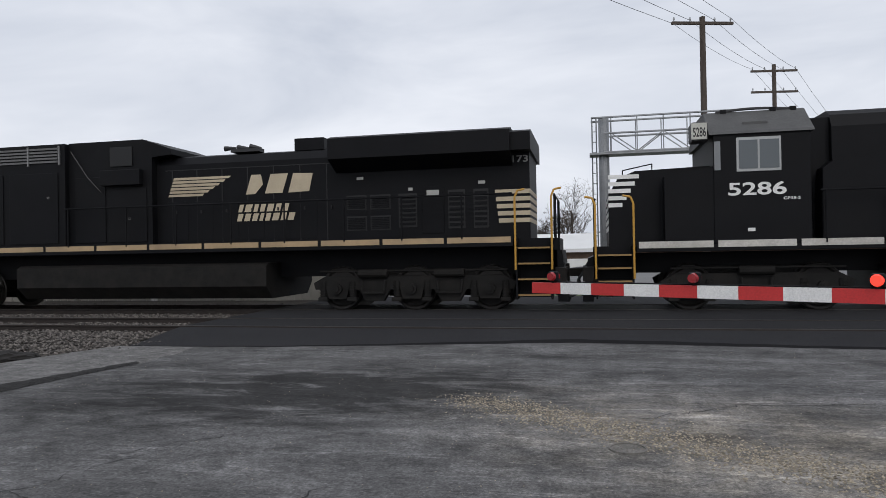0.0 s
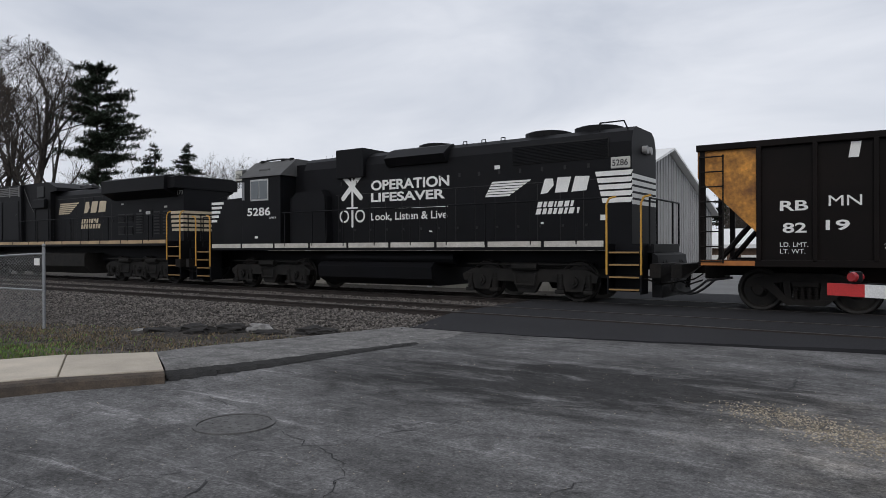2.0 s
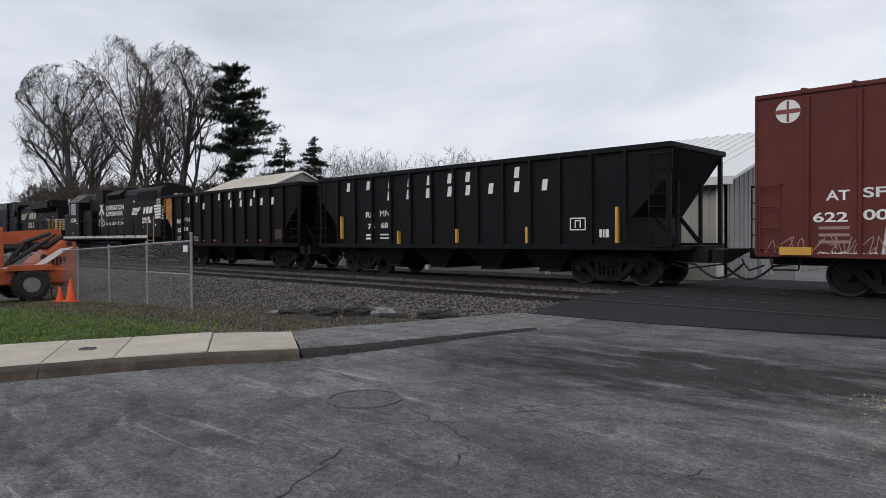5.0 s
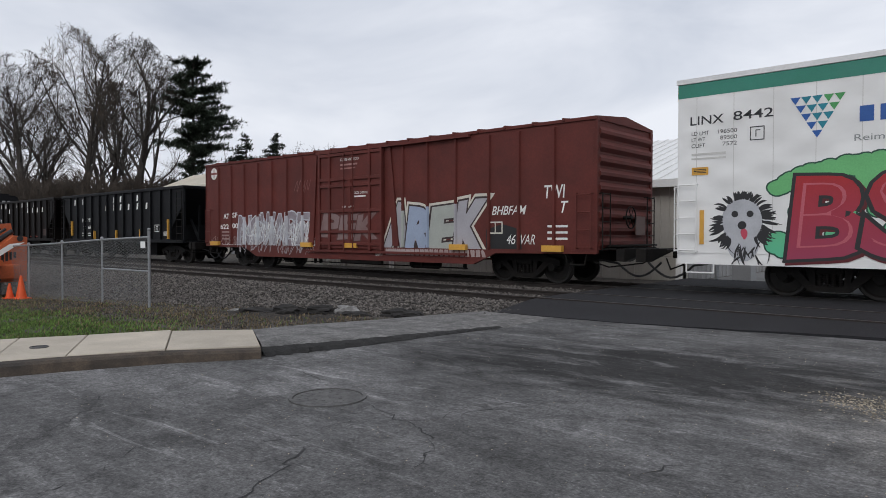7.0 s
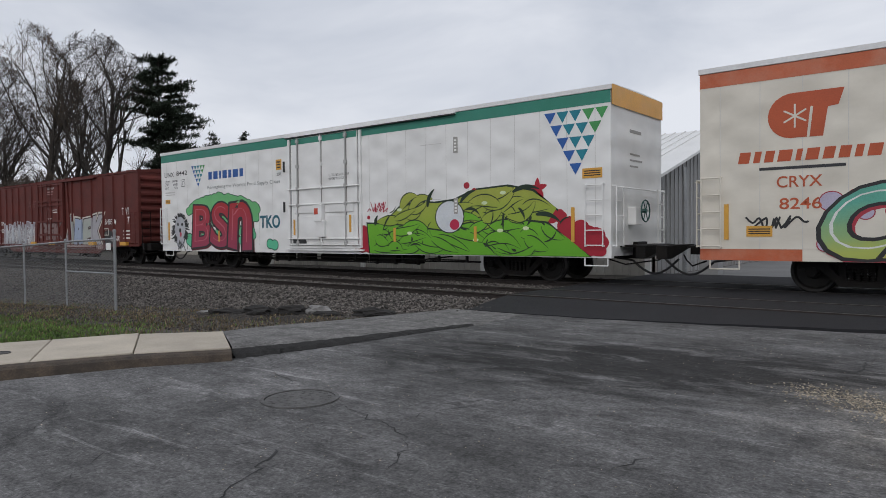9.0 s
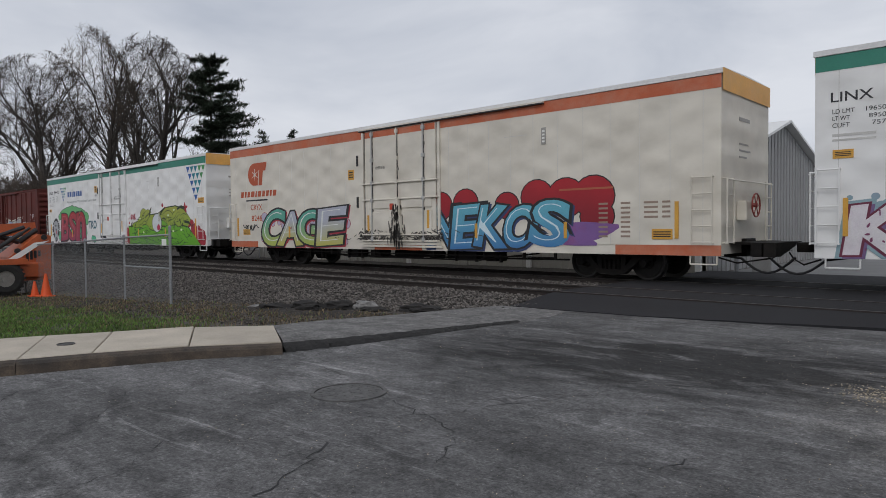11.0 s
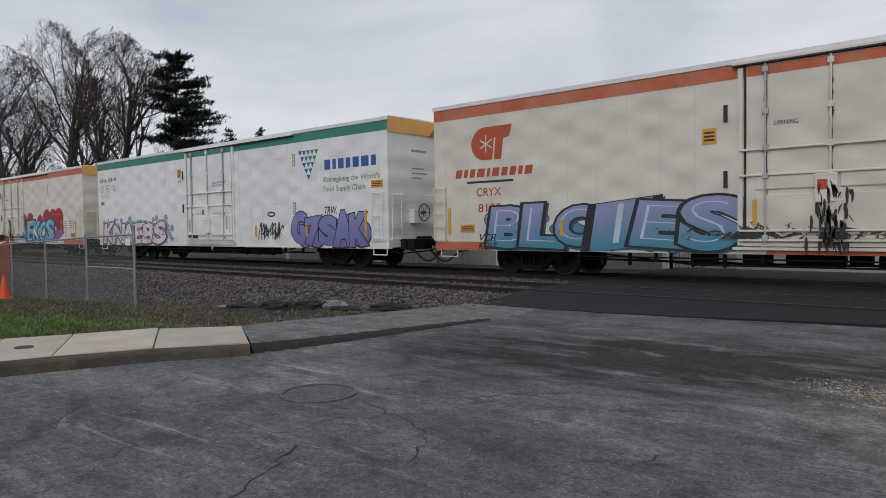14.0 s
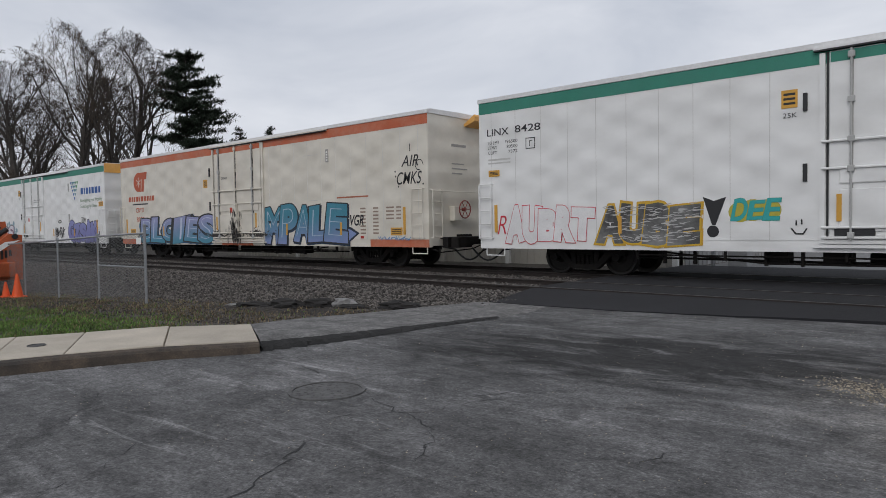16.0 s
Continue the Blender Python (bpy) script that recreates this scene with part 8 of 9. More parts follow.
    scribble(car, "46", 15.55, 1.2, 0.26, 0.3, WHITE, y=0.010, bold=0.0)
    scribble(car, "VAR", 16.02, 1.2, 0.26, 0.45, WHITE, y=0.010, bold=0.0)
    scribble(car, "GUPY", 10.4, 0.78, 0.14, 0.36, WHITE, y=-0.0125, bold=0.01)
    bm = bmesh.new()
    add_path(bm, [(4.5, 0.25, 0.5), (14.0, 0.25, 0.48)], 0.02, 6)
    for x in (4.6, 7.0, 7.3, 11.8, 12.2, 13.9):
        add_box(bm, x - 0.03, x + 0.03, 0.2, 0.3, 0.45, 0.64)
    add_cyl(bm, (11.2, 0.9, 0.55), (12.3, 0.9, 0.55), 0.17, 12)
    add_box(bm, 8.6, 10.6, 0.05, 0.15, 0.52, 0.62)
    part("underframe_gear", bm, STEEL, car)
    for x in (2.45, L - 2.45):
        freight_truck(car, x)


boxcar(-10.41)


# ---- hopper cars ----
def hopper(s, number, rusty, L):
    W = 3.15
    mat = material("black_hopper_paint", (0.0046, 0.0031, 0.0028) if rusty else (0.0072, 0.0078, 0.0092), 0.55, vary=0.25, scale=1.0, grain=30, grain_amt=0.15, bump=0.06, spec=0.13, dirt=(0.012, 0.007, 0.006) if rusty else (0.012, 0.012, 0.0135), dirt_amt=0.6)
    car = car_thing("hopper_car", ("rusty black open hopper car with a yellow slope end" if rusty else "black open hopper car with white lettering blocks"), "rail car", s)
    bm = bmesh.new()
    add_prism(bm, [(1.2, 1.18), (L - 1.2, 1.18), (L - 1.2, 1.9), (L - 0.02, 3.55), (0.02, 3.55), (1.2, 1.9)], "y", 0.06, W - 0.06)
    part("body", bm, mat, car)
    for side in (0,):
        bm = bmesh.new()
        add_prism(bm, [(0.02, 3.55), (0.02, 2.95), (1.2, 1.75), (1.2, 3.55)], "y", 0.05, 0.09)
        flatm = material("yellow_peeling_paint", (0.50, 0.22, 0.035), 0.65, vary=0.35, scale=2.2, grain=14, grain_amt=0.4, dirt=(0.07, 0.025, 0.012), dirt_amt=1.0) if rusty else mat
        part("slope_panel", bm, flatm, car)
        bm = bmesh.new()
        add_prism(bm, [(L - 0.02, 3.55), (L - 0.02, 2.95), (L - 1.2, 1.75), (L - 1.2, 3.55)], "y", 0.05, 0.09)
        part("slope_panel", bm, mat, car)
    bm = bmesh.new()
    for y in (-0.02, W - 0.10):
        add_box(bm, 0, L, y, y + 0.12, 3.50, 3.64, 0.02)
    for x in (0, L - 0.12):
        add_box(bm, x, x + 0.12, 0, W, 3.50, 3.64, 0.02)
    part("top_chord", bm, mat, car)
    count = 12 if L > 13 else 10
    ribs = [1.22 + k * (L - 2.44) / count for k in range(count + 1)]
    for x in ribs:
        bm = bmesh.new()
        add_box(bm, x - 0.045, x + 0.045, -0.03, 0.06, 1.18, 3.52, 0.01)
        part("side_post", bm, mat, car)
    bm = bmesh.new()
    add_box(bm, 0.05, L - 0.05, -0.03, 0.12, 1.08, 1.22, 0.01)
    add_box(bm, 0.05, L - 0.05, W - 0.12, W, 1.08, 1.22, 0.01)
    part("side_sill", bm, mat, car)
    bm = bmesh.new()
    add_box(bm, 0.2, L - 0.2, MID_Y - 0.3, MID_Y + 0.3, 0.85, 1.18)
    part("centre_sill", bm, STEEL, car)
    for k in range(4 if L > 13 else 3):
        bm = bmesh.new()
        c = 3.75 + k * (L - 7.5) / (3 if L > 13 else 2)
        vs = []
        for z, hx in ((1.18, 1.05), (0.52, 0.32)):
            for sx, y in ((-1, 0.1), (1, 0.1), (1, W - 0.1), (-1, W - 0.1)):
                yy = y if z > 1 else (0.45 if y < 1 else W - 0.45)
                vs.append(bm.verts.new((c + sx * hx, yy, z)))
        for f in ((0, 1, 5, 4), (1, 2, 6, 5), (2, 3, 7, 6), (3, 0, 4, 7), (4, 5, 6, 7), (3, 2, 1, 0)):
            bm.faces.new([vs[i] for i in f])
        add_box(bm, c - 0.36, c + 0.36, 0.42, W - 0.42, 0.46, 0.53)
        part("outlet_gate", bm, mat, car)
    for x, way in ((0.0, -1), (L, 1)):
        bm = bmesh.new()
        for y in (0.08, W - 0.08):
            add_box(bm, x - way * 0.12 - 0.05, x - way * 0.12 + 0.05, y - 0.05, y + 0.05, 1.1, 3.5)
        for y in (0.9, W - 0.9):
            add_cyl(bm, (x - way * 0.25, y, 1.15), (x - way * 1.1, y, 2.2), 0.06, 6)
            add_box(bm, x - way * 0.3 - 0.04, x - way * 0.3 + 0.04, y - 0.04, y + 0.04, 1.1, 2.8)
        add_box(bm, min(x, x - way * 1.3), max(x, x - way * 1.3), 0.1, W - 0.1, 1.08, 1.16)
        part("end_frame", bm, mat, car)
        if rusty and way < 0:
            box_part("end_sill_band", (0.1, 1.15, -0.035, -0.031, 1.1, 1.2), paint(0.45, 0.16, 0.03, second=(0.1, 0.04, 0.02)), car)
        x0, x1 = (0.08, 0.55) if way < 0 else (L - 0.55, L - 0.08)
        ladder_part(car, x0, x1, 1.15, 3.4, 8, STEEL, y=-0.06)
        coupler_part(car, x, way, reach=0.75)
    # lettering blocks across the posts, one to a panel
    if rusty:
        top = [2.75, 3.6, 5.0, 5.8, 6.75, 7.7, 8.9]
        low = [4.3, 5.05, 6.0, 6.9, 7.75, 8.6, 9.45, 10.3]
        zt, zl = 3.18, 2.82
    else:
        top = [1.65, 2.75, 3.9, 4.85, 5.75, 6.65, 7.4, 9.25]
        low = [3.85, 4.8, 5.7, 6.65, 7.4, 8.3, 9.25, 10.2]
        zt, zl = 3.08, 2.68
    for z, xs in ((zt, top), (zl, low)):
        for x in xs:
            bars(x + 0.03, x + 0.20, z, z + 0.30, 1, WHITE, car, slant=0.15, y=0.0545, gap=0.0)
    if rusty:
        text("RB", 1.6, 2.2, 0.2, WHITE, car, width=0.5, y=0.054, bold=0.02)
        text("MN", 2.45, 2.27, 0.2, WHITE, car, width=0.55, y=0.054)
        text(number[:2], 1.65, 1.76, 0.2, WHITE, car, width=0.42, y=0.054, bold=0.02)
        text(number[2:], 2.4, 1.8, 0.2, WHITE, car, width=0.40, y=0.054, bold=0.02)
        text("207100", 3.35, 1.45, 0.09, WHITE, car, width=0.5, y=0.054)
        text("55900", 3.42, 1.32, 0.09, WHITE, car, width=0.42, y=0.054)
        text("LD. LMT.", 1.6, 1.48, 0.09, WHITE, car, width=0.5, y=0.054)
        text("LT. WT.", 1.6, 1.35, 0.09, WHITE, car, width=0.45, y=0.054)
        for x in (4.1, 5.2, 8.1, 9.2):
            box_part("reflector_strip", (x, x + 0.4, 0.04, 0.055, 1.3, 1.38), paint(0.25, 0.05, 0.04), car)
        box_part("data_panel", (10.6, 11.1, 0.04, 0.055, 1.4, 1.8), paint(0.05, 0.022, 0.016), car)
    else:
        text("RB", 2.75, 2.12, 0.2, WHITE, car, width=0.45, y=0.054, bold=0.02)
        text("MN", 3.5, 2.15, 0.2, WHITE, car, width=0.5, y=0.054)
        text(number[:2], 2.85, 1.72, 0.19, WHITE, car, width=0.36, y=0.054, bold=0.02)
        text(number[2:], 3.55, 1.75, 0.19, WHITE, car, width=0.36, y=0.054, bold=0.02)
        for k in range(2):
            bars(2.75, 3.1, 1.36 + 0.12 * k, 1.44 + 0.12 * k, 6, WHITE, car, y=0.054)
            bars(3.5, 3.95, 1.38 + 0.12 * k, 1.44 + 0.12 * k, 6, WHITE, car, y=0.054)
        for x, z0, z1 in ((1.45, 1.4, 2.2), (4.5, 1.22, 1.65), (7.13, 1.25, 1.68), (9.78, 1.25, 1.7), (12.55, 1.26, 2.15)):
            box_part("reflector_strip", (x - 0.035, x + 0.035, -0.045, 0.055, z0, z1), HIVIS, car)
        bm = bmesh.new()
        stroke(bm, [(11.15, 1.6), (11.6, 1.6), (11.6, 1.9), (11.15, 1.9), (11.15, 1.6)], 0.03, 0.054)
        stroke(bm, [(11.3, 1.66), (11.3, 1.84), (11.45, 1.84), (11.45, 1.66)], 0.03, 0.054)
        paint_ob("data_box", bm, WHITE, car)
        bars(12.0, 12.3, 1.4, 1.6, 3, WHITE, car, y=0.054)
    for x in (2.0, L - 2.0):
        freight_truck(car, x)
    return car


hopper(-39.95, "8219", True, 12.5)
hopper(-26.27, "7568", False, 13.98)


# ---- locomotives ----
BLACK = M["black"]
GLASS = bpy.data.materials.new("dark_glass")
GLASS.use_nodes = True
GLASS.node_tree.nodes["Principled BSDF"].inputs["Base Color"].default_value = (0.10, 0.115, 0.125, 1)
GLASS.node_tree.nodes["Principled BSDF"].inputs["Roughness"].default_value = 0.08
GREY_ROOF = material("grey_cab_roof", (0.075, 0.075, 0.075), 0.7, vary=0.2, scale=2, grain=30)
YEL_RAIL = paint(0.50, 0.27, 0.04)
STRIPE_W = material("dirty_white_stripe", (0.52, 0.50, 0.46), 0.6, vary=0.15, scale=2, grain=30, dirt=(0.2, 0.17, 0.13), dirt_amt=0.6)


def handrail(car, x0, x1, z0, z1, posts, mat, y=0.06):
    bm = bmesh.new()
    add_cyl(bm, (x0, y, z1), (x1, y, z1), 0.02, 6)
    part("handrail", bm, mat, car)
    for x in posts:
        bm = bmesh.new()
        add_cyl(bm, (x, y, z0), (x, y, z1), 0.02, 6)
        part("handrail_post", bm, mat, car)


def step_well(car, x, way, z_top, mat, y=0.06):
    """Corner steps with yellow grab rails."""
    bm = bmesh.new()
    a, b = sorted((x, x + way * 0.8))
    for k in range(4):
        z = 0.52 + k * (z_top - 0.6) / 3.4
        box_part("step", (a + 0.04, b - 0.04, y, 0.498, z - 0.02, z + 0.02), mat, car)
    add_box(bm, a + 0.036, b - 0.036, 0.5, 0.54, 0.45, z_top)
    add_box(bm, a, a + 0.035, y, 0.54, 0.42, z_top)
    add_box(bm, b - 0.035, b, y, 0.54, 0.42, z_top)
    part("step_well", bm, mat, car)
    bm = bmesh.new()
    for k in range(4):
        z = 0.52 + k * (z_top - 0.6) / 3.4
        add_box(bm, a + 0.05, b - 0.05, y - 0.006, y, z - 0.018, z + 0.018)
    part("step_edge", bm, paint(0.28, 0.17, 0.06), car)
    for xx in (a, b):
        bm = bmesh.new()
        add_path(bm, [(xx, y - 0.02, z_top - 0.7), (xx, y - 0.02, z_top + 0.9), (xx - way * 0.06, y, z_top + 1.05), (xx - way * 0.22, y, z_top + 1.08)], 0.024, 7)
        part("grab_rail", bm, YEL_RAIL, car)


def loco_sideframe(bm, axles, r):
    a, b = min(axles) - 0.62, max(axles) + 0.62
    top = [(a, 0.14), (a + 0.3, 0.30), (b - 0.3, 0.30), (b, 0.14), (b - 0.05, -0.02), (a + 0.05, -0.02)]
    add_prism(bm, top, "y", -0.1, 0.1)
    for x in axles:
        add_prism(bm, [(x - 0.30, 0.05), (x - 0.22, -0.24), (x + 0.22, -0.24), (x + 0.30, 0.05)], "y", -0.12, 0.08)
        add_cyl(bm, (x, -0.2, 0), (x, 0, 0), 0.13, 14)
        add_cyl(bm, (x, -0.24, 0), (x, -0.2, 0), 0.07, 10)
        for sx in (-0.37, 0.37):
            add_cyl(bm, (x + sx, -0.06, -0.2), (x + sx, -0.06, 0.18), 0.085, 10)
            for k in range(5):
                add_cyl(bm, (x + sx, -0.06, -0.18 + k * 0.07), (x + sx, -0.06, -0.155 + k * 0.07), 0.105, 10)
            add_box(bm, x + sx - 0.12, x + sx + 0.12, -0.16, 0.05, -0.3, -0.2, 0.02)
    for x, q in zip(axles, axles[1:]):
        m = (x + q) / 2
        add_prism(bm, [(m - 0.4, 0.0), (m + 0.4, 0.0), (m + 0.22, -0.3), (m - 0.22, -0.3)], "y", -0.09, 0.06)
        add_cyl(bm, (m - 0.35, -0.16, 0.36), (m + 0.35, -0.16, 0.36), 0.10, 10)
        add_path(bm, [(m - 0.3, -0.18, 0.2), (m - 0.26, -0.18, -0.1), (m + 0.26, -0.18, -0.1), (m + 0.3, -0.18, 0.2)], 0.03, 6)
    add_path(bm, [(a + 0.2, -0.15, 0.42), (b - 0.2, -0.15, 0.42)], 0.025, 6)


def loco_truck(car, axles, r):
    t = new("truck")
    t.parent = car
    zc = RAIL_Z + r
    for x in axles:
        wheelset(t, x, zc, r)
    for y in (MID_Y - 0.99, MID_Y + 0.99):
        shared("sideframe", ("loco_sideframe", tuple(axles)), lambda bm: loco_sideframe(bm, axles, r), LOCO_GEAR, t, (0, y, zc))
    bm = bmesh.new()
    add_box(bm, min(axles) - 0.3, max(axles) + 0.3, MID_Y - 0.7, MID_Y + 0.7, zc + 0.05, zc + 0.45)
    part("bolster", bm, LOCO_GEAR, t)


def slats(car, x0, x1, z0, z1, n, y, mat, name="louvre"):
    bm = bmesh.new()
    for i in range(n):
        z = z0 + (z1 - z0) * (i + 0.5) / n
        add_box(bm, x0, x1, y - 0.02, y + 0.01, z - (z1 - z0) / n * 0.28, z + (z1 - z0) / n * 0.28)
    return part(name, bm, mat, car)


def horse_stripes(car, x0, x1, z0, z1, n, mat, y, slant=0.4, hood_end=False):
    bm = bmesh.new()
    h = (z1 - z0) / n
    for i in range(n):
        a, b = z0 + i * h + h * 0.22, z0 + (i + 1) * h - h * 0.06
        cut = (x1 - x0) * 0.08 * (n - i if not hood_end else 0)
        flat_poly(bm, [(x0 + slant * (a - z0), a), (x1 - cut, a), (x1 - cut + 0.06, b), (x0 + slant * (b - z0), b)], y)
    return paint_ob("painted_stripes", bm, mat, car)


def hood_number(car, string, x, z, h, mat, y, w):
    text(string, x, z, h, mat, car, width=w, y=y, bold=0.02, name="number")


def gp_loco(s):
    car = car_thing("road_switcher_locomotive", "black road switcher locomotive with white safety lettering and horse emblem", "locomotive", s)
    W, HY = 3.1, 0.62

    def hx(x):
        return x + (x - 14.74) * 0.041

    def hz(z):
        return 1.5 + (z - 1.5) * 1.041
    # frame and walkway
    bm = bmesh.new()
    add_box(bm, 0.0, 14.3, 0.06, W - 0.06, 1.42, 1.56, 0.01)
    add_box(bm, -0.9, 0.0, 0.5, W - 0.5, 1.35, 1.56, 0.01)
    add_box(bm, 14.3, 15.3, 0.5, W - 0.5, 1.35, 1.56, 0.01)
    add_box(bm, -0.9, 15.3, MID_Y - 0.5, MID_Y + 0.5, 0.95, 1.4)
    part("frame", bm, BLACK, car)
    for k in range(9):
        a = 0.05 + k * 1.59
        box_part("frame_stripe", (a, a + 1.50, 0.052, 0.06, 1.50, 1.64), STRIPE_W, car)
    # short hood
    bm = bmesh.new()
    add_prism(bm, [(hx(0.05), 1.56), (hx(0.05), 2.7), (hx(0.25), 3.05), (hx(0.6), 3.2), (1.62, 3.25), (1.62, 1.56)], "y", 0.5, W - 0.5)
    part("short_hood", bm, BLACK, car)
    bm = bmesh.new()
    add_prism(bm, [(0.6, 3.02), (1.62, 3.2), (1.62, 1.62), (0.6, 1.62)], "y", 0.12, 0.5)
    part("battery_box", bm, BLACK, car)
    # cab
    bm = bmesh.new()
    add_box(bm, 1.58, 3.45, 0.10, W - 0.10, 1.56, 3.86, 0.015)
    part("cab", bm, BLACK, car)
    bm = bmesh.new()
    add_prism(bm, [(0.05, 3.84), (0.10, 3.9), (0.75, 4.42), (W - 0.75, 4.42), (W - 0.10, 3.9), (W - 0.05, 3.84)], "x", 1.5, 3.52)
    add_box(bm, 2.2, 2.7, 0.3, 0.45, 4.02, 4.12, 0.01)
    part("cab_roof", bm, GREY_ROOF, car)
    bm = bmesh.new()
    for x in (1.9, 2.9, 3.3):
        add_box(bm, x - 0.06, x + 0.06, 0.7, 0.8, 4.3, 4.47)
    add_box(bm, 2.0, 3.2, 0.9, 2.2, 4.34, 4.42, 0.02)
    part("roof_gear", bm, BLACK, car)
    box_part("window_frame", (2.03, 2.89, 0.08, 0.11, 3.05, 3.76), paint(0.4, 0.41, 0.41), car, bevel=0.01)
    box_part("window_pane", (2.08, 2.44, 0.072, 0.085, 3.11, 3.70), GLASS, car)
    box_part("window_pane", (2.48, 2.85, 0.072, 0.085, 3.11, 3.70), GLASS, car)
    box_part("front_window", (1.60, 1.72, 0.085, 0.1, 3.1, 3.7), paint(0.2, 0.21, 0.22), car)
    hood_number(car, "5286", 1.86, 2.56, 0.27, WHITE, 0.094, 1.12)
    hood_number(car, "GP38-2", 2.92, 2.45, 0.06, WHITE, 0.094, 0.32)
    # number boards over the cab front and on the hood end
    box_part("number_board", (1.18, 1.5, 0.2, 0.75, 3.75, 4.15), GREY_ROOF, car, bevel=0.03)
    box_part("number_board_face", (1.17, 1.48, 0.17, 0.2, 3.78, 4.12), paint(0.5, 0.5, 0.45), car)
    text("5286", 1.2, 3.83, 0.2, INK, car, width=0.26, y=0.167, bold=0.02)
    # long hood
    bm = bmesh.new()
    x1, x2 = 3.45, 14.75
    cs = [(HY, 1.56), (HY, 3.98), (HY + 0.12, 4.24), (HY + 0.34, 4.36), (W - HY - 0.34, 4.36), (W - HY - 0.12, 4.24), (W - HY, 3.98), (W - HY, 1.56)]
    add_prism(bm, cs, "x", 4.0, x2)
    add_prism(bm, [(HY + 0.15, 1.56), (HY + 0.15, 4.2), (W - HY - 0.15, 4.2), (W - HY - 0.15, 1.56)], "x", x1, 4.0)
    part("long_hood", bm, BLACK, car)
    bm = bmesh.new()
    add_prism(bm, [(3.7, 1.62), (3.7, 2.6), (3.75, 3.1), (3.95, 3.25), (5.05, 3.3), (5.2, 3.1), (5.25, 1.62)], "y", 0.30, HY + 0.2)
    part("equipment_cabinet", bm, BLACK, car)
    box_part("air_intake", (5.5, 6.6, HY - 0.12, W - HY + 0.12, 3.62, 4.50), BLACK, car, bevel=0.02)
    bm = bmesh.new()
    add_prism(bm, [(HY - 0.10, 3.86), (HY - 0.25, 4.08), (HY + 0.1, 4.34), (HY + 0.3, 4.40), (HY + 0.3, 3.8)], "x", 7.5, 9.6)
    part("blower_duct", bm, BLACK, car)
    for x, r in ((8.6, 0.55), (12.2, 0.62), (13.6, 0.62)):
        bm = bmesh.new()
        add_cyl(bm, (x, MID_Y - 0.05, 4.34), (x, MID_Y - 0.05, 4.49), r, 24)
        add_cyl(bm, (x, MID_Y - 0.05, 4.49), (x, MID_Y - 0.05, 4.52), r * 0.85, 24)
        part("roof_fan", bm, BLACK, car)
    bm = bmesh.new()
    add_path(bm, [(13.9, HY + 0.2, 4.26), (13.9, HY + 0.2, 4.5), (14.5, HY + 0.2, 4.5), (14.6, HY + 0.2, 4.28)], 0.018, 6)
    part("roof_grab_rail", bm, BLACK, car)
    for x in (9.9, 10.5, 11.1):
        bm = bmesh.new()
        add_path(bm, [(x, HY + 0.3, 4.32), (x, HY + 0.3, 4.42), (x + 0.12, HY + 0.3, 4.42), (x + 0.12, HY + 0.3, 4.32)], 0.014, 5)
        part("lifting_eye", bm, BLACK, car)
    for k in range(14):
        x = 5.52 + k * 0.62
        box_part("hood_access_door", (x, x + 0.58, HY - 0.006, HY, 1.66, 3.08), BLACK, car, bevel=0.002)
    for x in (3.72, 5.3):
        bm = bmesh.new()
        add_cyl(bm, (x, 0.28, 1.7), (x, 0.28, 3.1), 0.012, 6)
        part("cabinet_edge_rod", bm, BLACK, car)
    bm = bmesh.new()
    add_path(bm, [(hx(0.35), 0.52, 3.1), (hx(0.35), 0.5, 3.22), (hx(0.95), 0.5, 3.34), (hx(0.95), 0.52, 3.22)], 0.014, 5)
    part("nose_grab_rail", bm, BLACK, car)
    bm = bmesh.new()
    for k in range(9):
        a = 0.35 * k
        add_cyl(bm, (1.75 + 0.17 * k, 0.75, 4.42 + 0.05 * math.sin(a)), (1.75 + 0.17 * k + 0.18, 0.75, 4.42 + 0.05 * math.sin(a + 0.35)), 0.03, 6)
    part("roof_hose", bm, INK, car)
    grille = material("dark_grille", (0.009, 0.009, 0.0095), 0.8, vary=0.2, scale=8, grain=60)
    box_part("radiator_screen", (11.6, 14.2, HY - 0.025, HY + 0.02, 3.62, 4.1), grille, car)
    slats(car, 11.62, 14.18, 3.64, 4.08, 12, HY - 0.03, BLACK)
    bm = bmesh.new()
    for k in range(14):
        x = 5.5 + k * 0.62
        add_box(bm, x - 0.008, x + 0.008, HY - 0.006, HY, 1.62, 3.1)
        add_box(bm, x + 0.05, x + 0.10, HY - 0.03, HY, 2.0, 2.06)
        add_box(bm, x + 0.1, x + 0.16, HY - 0.012, HY, 3.42, 3.52)
    add_box(bm, 5.4, 14.7, HY - 0.008, HY, 3.12, 3.14)
    part("hood_door_seams", bm, paint(0.006, 0.006, 0.0065), car)
    for x, z, w, h in ((11.15, 3.6, 0.16, 0.1), (14.05, 2.2, 0.13, 0.13), (12.45, 2.1, 0.08, 0.05), (9.0, 1.95, 0.1, 0.04), (2.3, 1.85, 0.14, 0.07)):
        y = HY if x > 4 else 0.1
        box_part("small_sign", (x - w / 2, x + w / 2, y - 0.008, y, z - h / 2, z + h / 2), WHITE, car)
    # safety lettering: crossed boards over a signal mast
    y = HY - 0.012
    cx, cz = hx(6.4), hz(3.28)
    bm = bmesh.new()
    stroke(bm, [(cx - 0.36, cz - 0.34), (cx + 0.36, cz + 0.36)], 0.16, y)
    stroke(bm, [(cx + 0.36, cz - 0.34), (cx - 0.36, cz + 0.36)], 0.16, y - 0.002)
